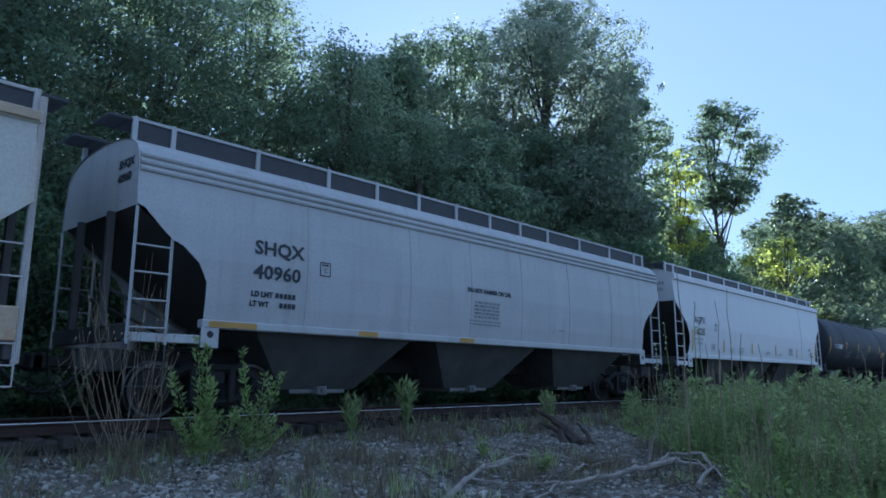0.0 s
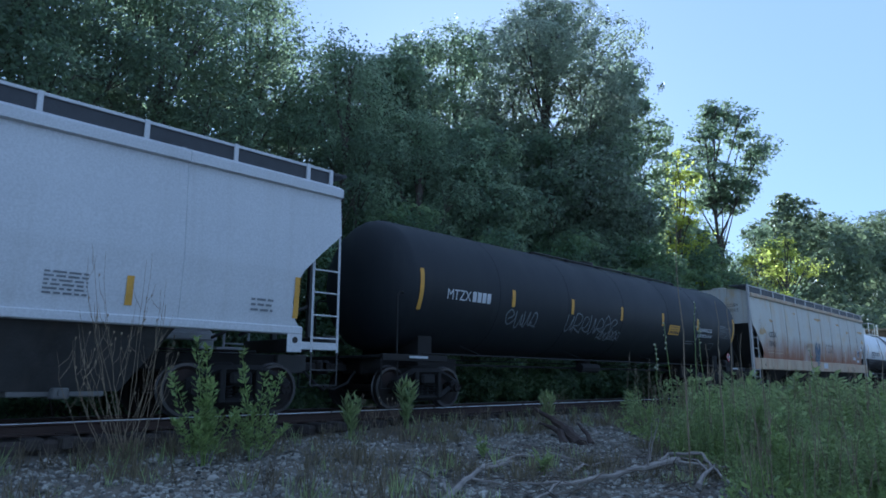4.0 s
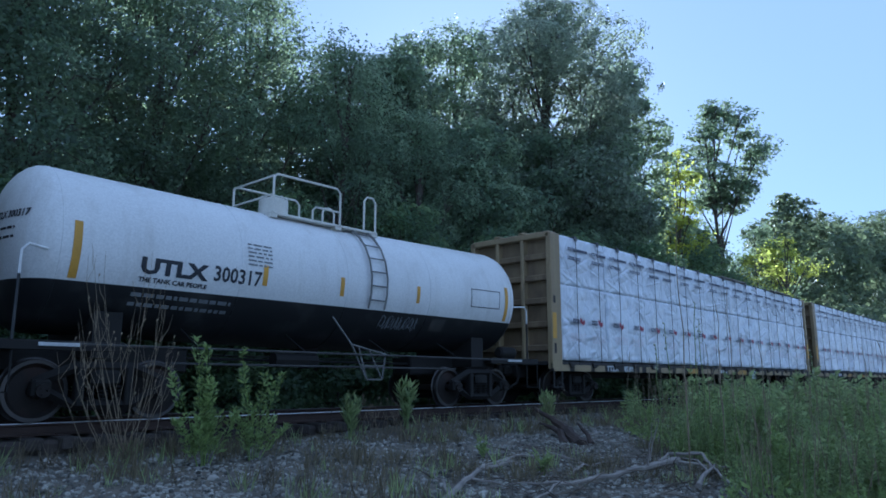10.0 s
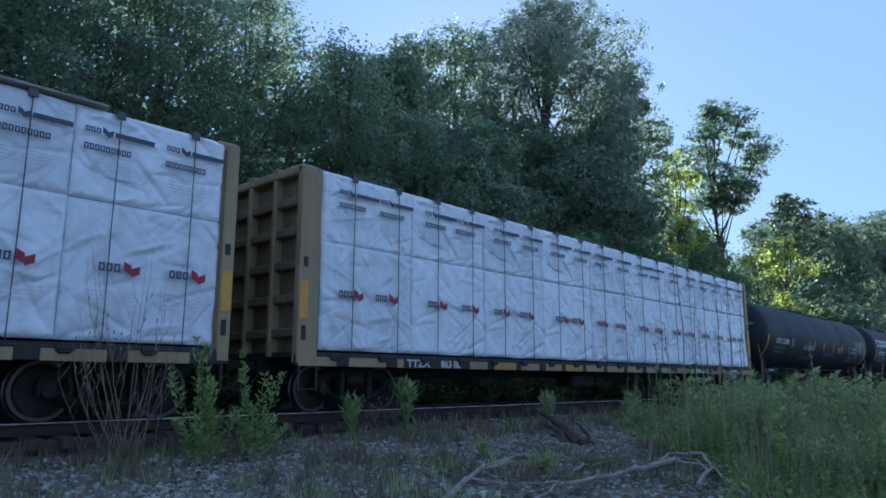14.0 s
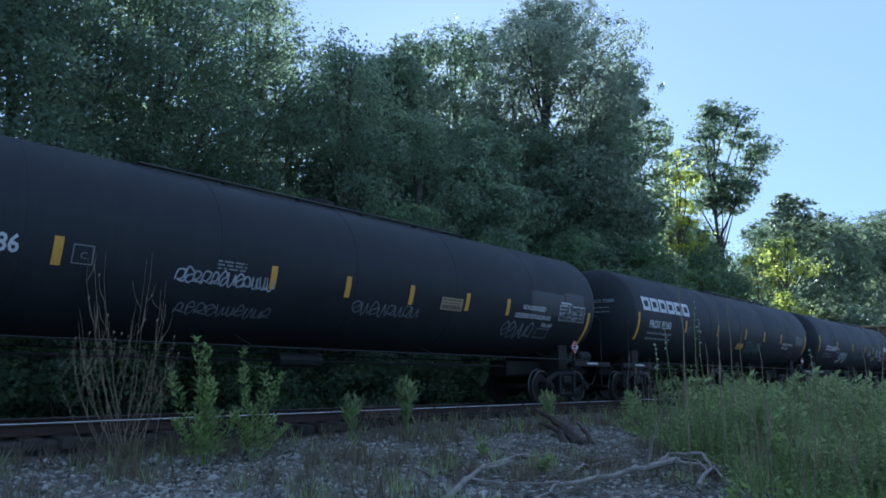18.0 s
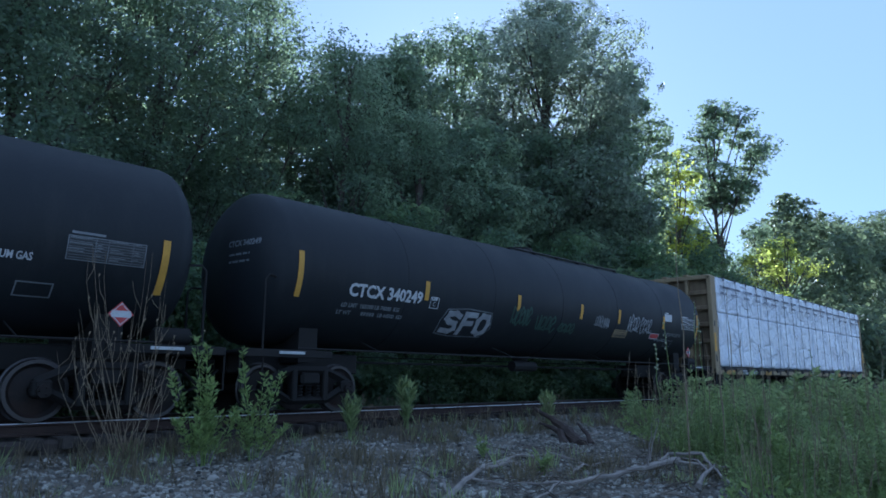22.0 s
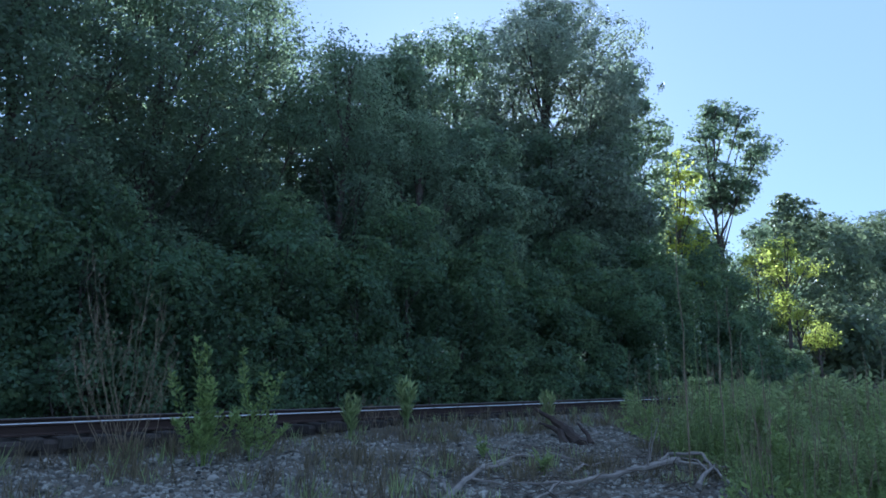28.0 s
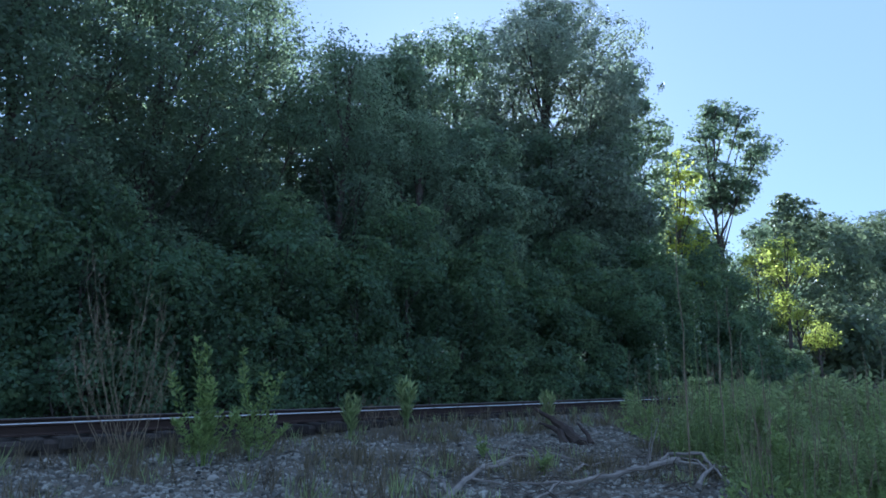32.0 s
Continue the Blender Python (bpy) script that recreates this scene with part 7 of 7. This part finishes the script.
def dead_stalks(x, y, n, seed, hmin, hmax, lean, label):
    rr = random.Random(seed)
    z = ground_z(x, y)
    ob = tagged(empty("dead_stalks", x, y, z), label, "dead stalks")
    heads = Geo()
    for k in range(n):
        bx, by = rr.gauss(0, 0.16), rr.gauss(0, 0.13)
        h = rr.uniform(hmin, hmax)
        tx = bx + lean * (rr.uniform(-1.0, -0.55) if k % 2 else rr.uniform(-0.1, 0.75))
        ty = by + rr.uniform(-0.3, 0.3)
        bow = rr.uniform(0.75, 1.1)
        pts = []
        for i in range(9):
            f = i / 8
            g = 1 - (1 - f) ** (1.5 * bow)
            pts.append((bx + (tx - bx) * g + rr.gauss(0, 0.012), by + (ty - by) * f + rr.gauss(0, 0.012), -0.05 + h * f))
        part("stalk", Geo().tube(pts, [0.0058 - 0.0040 * i / 8 for i in range(9)], 5), M["stalk"], ob)
        for _ in range(3):
            i = rr.randrange(4, 8)
            s = Vector(pts[i])
            e = s + Vector((rr.uniform(-0.16, 0.16), rr.uniform(-0.1, 0.1), rr.uniform(0.15, 0.45)))
            heads.tube([s, s.lerp(e, 0.5) + Vector(((e.x - s.x) * 0.25, 0, -0.01)), e], [0.0034, 0.0028, 0.0018], 4)
            if rr.random() < 0.3:
                heads.tube([e, e + Vector((0.005, 0, 0.02)), e + Vector((0.01, 0, 0.045))], [0.003, 0.009, 0.011], 6)
    tagged(part("twig", heads, M["stalk"], ob), kind="stuff")


dead_stalks(4.42, 10.3, 26, 8, 1.3, 3.2, 0.85, "clump of tall dry bare stalks beside the rail")
dead_stalks(13.5, 9.0, 8, 9, 0.5, 1.0, 0.3, "few short dry stalks")
dead_stalks(9.6, 10.5, 10, 10, 0.3, 0.6, 0.3, "few short dry stalks")


def seed_stalk(x, y, top, seed, tip=True):
    rr = random.Random(seed)
    z = ground_z(x, y)
    ob = tagged(empty("seed_stalk", x, y, z), "tall thin green stalk with cream seed heads" if tip else "tall thin dry stalk", "stalk", "tall stalks in the weeds")
    h = top - z
    pts = [(0.05 * math.sin(3 * f + seed) * f, 0.04 * f * rr.uniform(-1, 1), h * f) for f in [k / 7 for k in range(8)]]
    part("stem", Geo().tube(pts, [0.011 - 0.006 * k / 7 for k in range(8)], 5), M["stalk" if not tip else "weed"], ob)
    if tip:
        for k in range(7):
            f = 1 - 0.035 * k * rr.uniform(0.8, 1.2)
            a = rr.uniform(0, 6.28)
            cx, cy, cz = pts[-1][0] + 0.025 * math.cos(a), pts[-1][1] + 0.025 * math.sin(a), h * f
            s = rr.uniform(0.014, 0.028)
            co, fc = SHAPES[k % 8]
            part("seed_head", Geo().add([(cx + p[0] * s, cy + p[1] * s, cz + p[2] * s * 1.4) for p in co], [tuple(int(i) for i in f_) for f_ in fc]), M["flower"], ob)


for i, (x, y, top, tip) in enumerate(((10.7, 5.0, 1.53, True), (11.52, 4.8, 1.63, True), (12.24, 4.6, 2.2, False), (11.72, 5.0, 1.95, True), (12.2, 4.8, 2.0, False), (15.4, 3.0, 1.4, False), (9.43, 4.2, 2.84, False), (10.9, 5.3, 1.2, True), (11.2, 4.4, 1.1, False), (12.8, 4.3, 1.25, False), (14.6, 4.0, 1.2, True), (15.9, 3.4, 1.3, False), (12.9, 5.3, 1.3, False), (13.6, 4.9, 1.5, False))):
    seed_stalk(x, y, top, 20 + i, tip)


def branch(label, runs, name="dead_branch", mat="dead_wood"):
    """A fallen branch: bars through points, thinner towards the end."""
    x, y, z = runs[0][1][0]
    ob = tagged(empty(name, x, y, ground_z(x, y)), label, "dead branch")
    o = Vector((x, y, ground_z(x, y)))
    for r0, pts in runs:
        v = [Vector(p) - o for p in pts]
        fine = []
        for a, b in zip(v, v[1:]):
            for k in range(4):
                q = a.lerp(b, k / 4)
                fine.append(q + Vector([0.045 * noise.noise(tuple(q * 4 + Vector((i * 9, 0, 0)))) for i in range(3)]))
        fine.append(v[-1])
        n = len(fine)
        part("limb", Geo().tube(fine, [r0 * (1 - 0.75 * k / (n - 1)) * (1 + 0.35 * noise.noise((k * 0.9, r0 * 50, 2.0))) for k in range(n)], 7), M[mat], ob)


branch("bleached curved dead branch lying on the ballast", [(0.042, ((5.9, 5.5, -0.72), (7.0, 6.1, -0.66), (8.0, 6.6, -0.58), (8.9, 6.75, -0.52), (9.5, 6.5, -0.52), (9.8, 6.2, -0.6))), (0.031, ((7.8, 6.5, -0.60), (8.6, 6.5, -0.54), (8.35, 6.15, -0.60), (7.5, 5.85, -0.66))), (0.020, ((6.4, 5.8, -0.70), (6.8, 6.3, -0.62), (7.1, 6.8, -0.6))), (0.018, ((7.2, 6.2, -0.64), (7.4, 5.8, -0.70), (7.35, 5.5, -0.72)))])
branch("long bleached dead branch with forks lying on the ballast", [(0.051, ((10.6, 4.9, -0.56), (9.6, 4.85, -0.56), (8.9, 4.9, -0.60), (8.2, 5.0, -0.62), (7.8, 5.15, -0.64), (6.7, 4.85, -0.72))), (0.034, ((10.0, 5.0, -0.60), (11.1, 5.3, -0.54), (11.3, 4.8, -0.54), (10.1, 4.1, -0.62), (8.8, 3.2, -0.72), (8.3, 2.8, -0.76))), (0.020, ((7.9, 5.1, -0.64), (7.5, 5.3, -0.62), (7.2, 5.6, -0.64))), (0.022, ((9.97, 4.6, -0.50), (10.41, 4.3, -0.60), (10.8, 3.9, -0.70))), (0.014, ((9.5, 4.85, -0.6), (9.45, 4.8, -0.25), (9.4, 4.7, 0.05))), (0.012, ((9.55, 4.9, -0.55), (9.7, 4.8, -0.2), (9.72, 4.75, 0.1)))])
branch("thin dead branch lying among weeds", [(0.035, ((9.0, 3.9, -0.66), (9.7, 4.1, -0.6), (10.5, 4.3, -0.6), (11.4, 4.2, -0.66))), (0.018, ((9.9, 4.15, -0.6), (10.2, 4.4, -0.5), (10.3, 4.7, -0.5)))])
branch("thin dead branch lying on the ballast", [(0.03, ((8.6, 5.6, -0.66), (9.2, 5.7, -0.6), (9.9, 5.7, -0.6))), (0.016, ((9.2, 5.7, -0.6), (9.5, 6.0, -0.56)))])
gs = Geo()
r = random.Random(64)
for k in range(260):
    x, y = r.uniform(7.0, 12.2), r.uniform(3.6, 7.6)
    z = ground_z(x, y)
    a, ln = r.uniform(0, 6.283), r.uniform(0.25, 0.95)
    rise = abs(r.gauss(0, 0.13))
    p0 = Vector((x, y, z + 0.01))
    p2 = p0 + Vector((ln * math.cos(a), ln * math.sin(a), rise))
    p1 = p0.lerp(p2, 0.5) + Vector((r.gauss(0, 0.05), r.gauss(0, 0.05), abs(r.gauss(0, 0.05))))
    w = r.uniform(0.003, 0.009)
    gs.tube([p0, p1, p2], [w, w * 0.8, w * 0.4], 4)
tagged(new("brushwood", gs.mesh("brushwood", M["brush"])), "tangle of thin dead twigs on the ground", "brushwood", kind="stuff")
branch("dark rotten piece of timber leaning on the ballast", [(0.15, ((12.2, 7.6, -0.66), (12.7, 8.1, -0.52), (13.1, 8.6, -0.36), (13.3, 9.1, -0.2), (13.5, 9.6, 0.0))), (0.10, ((12.1, 7.9, -0.64), (12.6, 8.3, -0.5), (13.0, 8.8, -0.38), (13.1, 9.2, -0.3))), (0.06, ((12.6, 7.6, -0.62), (12.8, 7.9, -0.4), (12.85, 8.1, -0.25)))], "rotten_log", "rotten")


# ---- what moves ----
def motions():
    for row in MOVING:
        ob, x, y, z = row[:4]
        turn = row[4] if len(row) > 4 else 0
        walk(ob, [(t, pose(x - run(t), y, z, 0, 0, turn)) for t in range(0, 33, 2)])
    times = [k / 15 for k in range(0, 481)]
    for w, dx in SPINNING:
        walk(w, [(t, Matrix.Translation((dx, 0, WHEEL_R)) @ Matrix.Rotation(-(run(t) - run(0)) / WHEEL_R, 4, "Y")) for t in times])


motions()
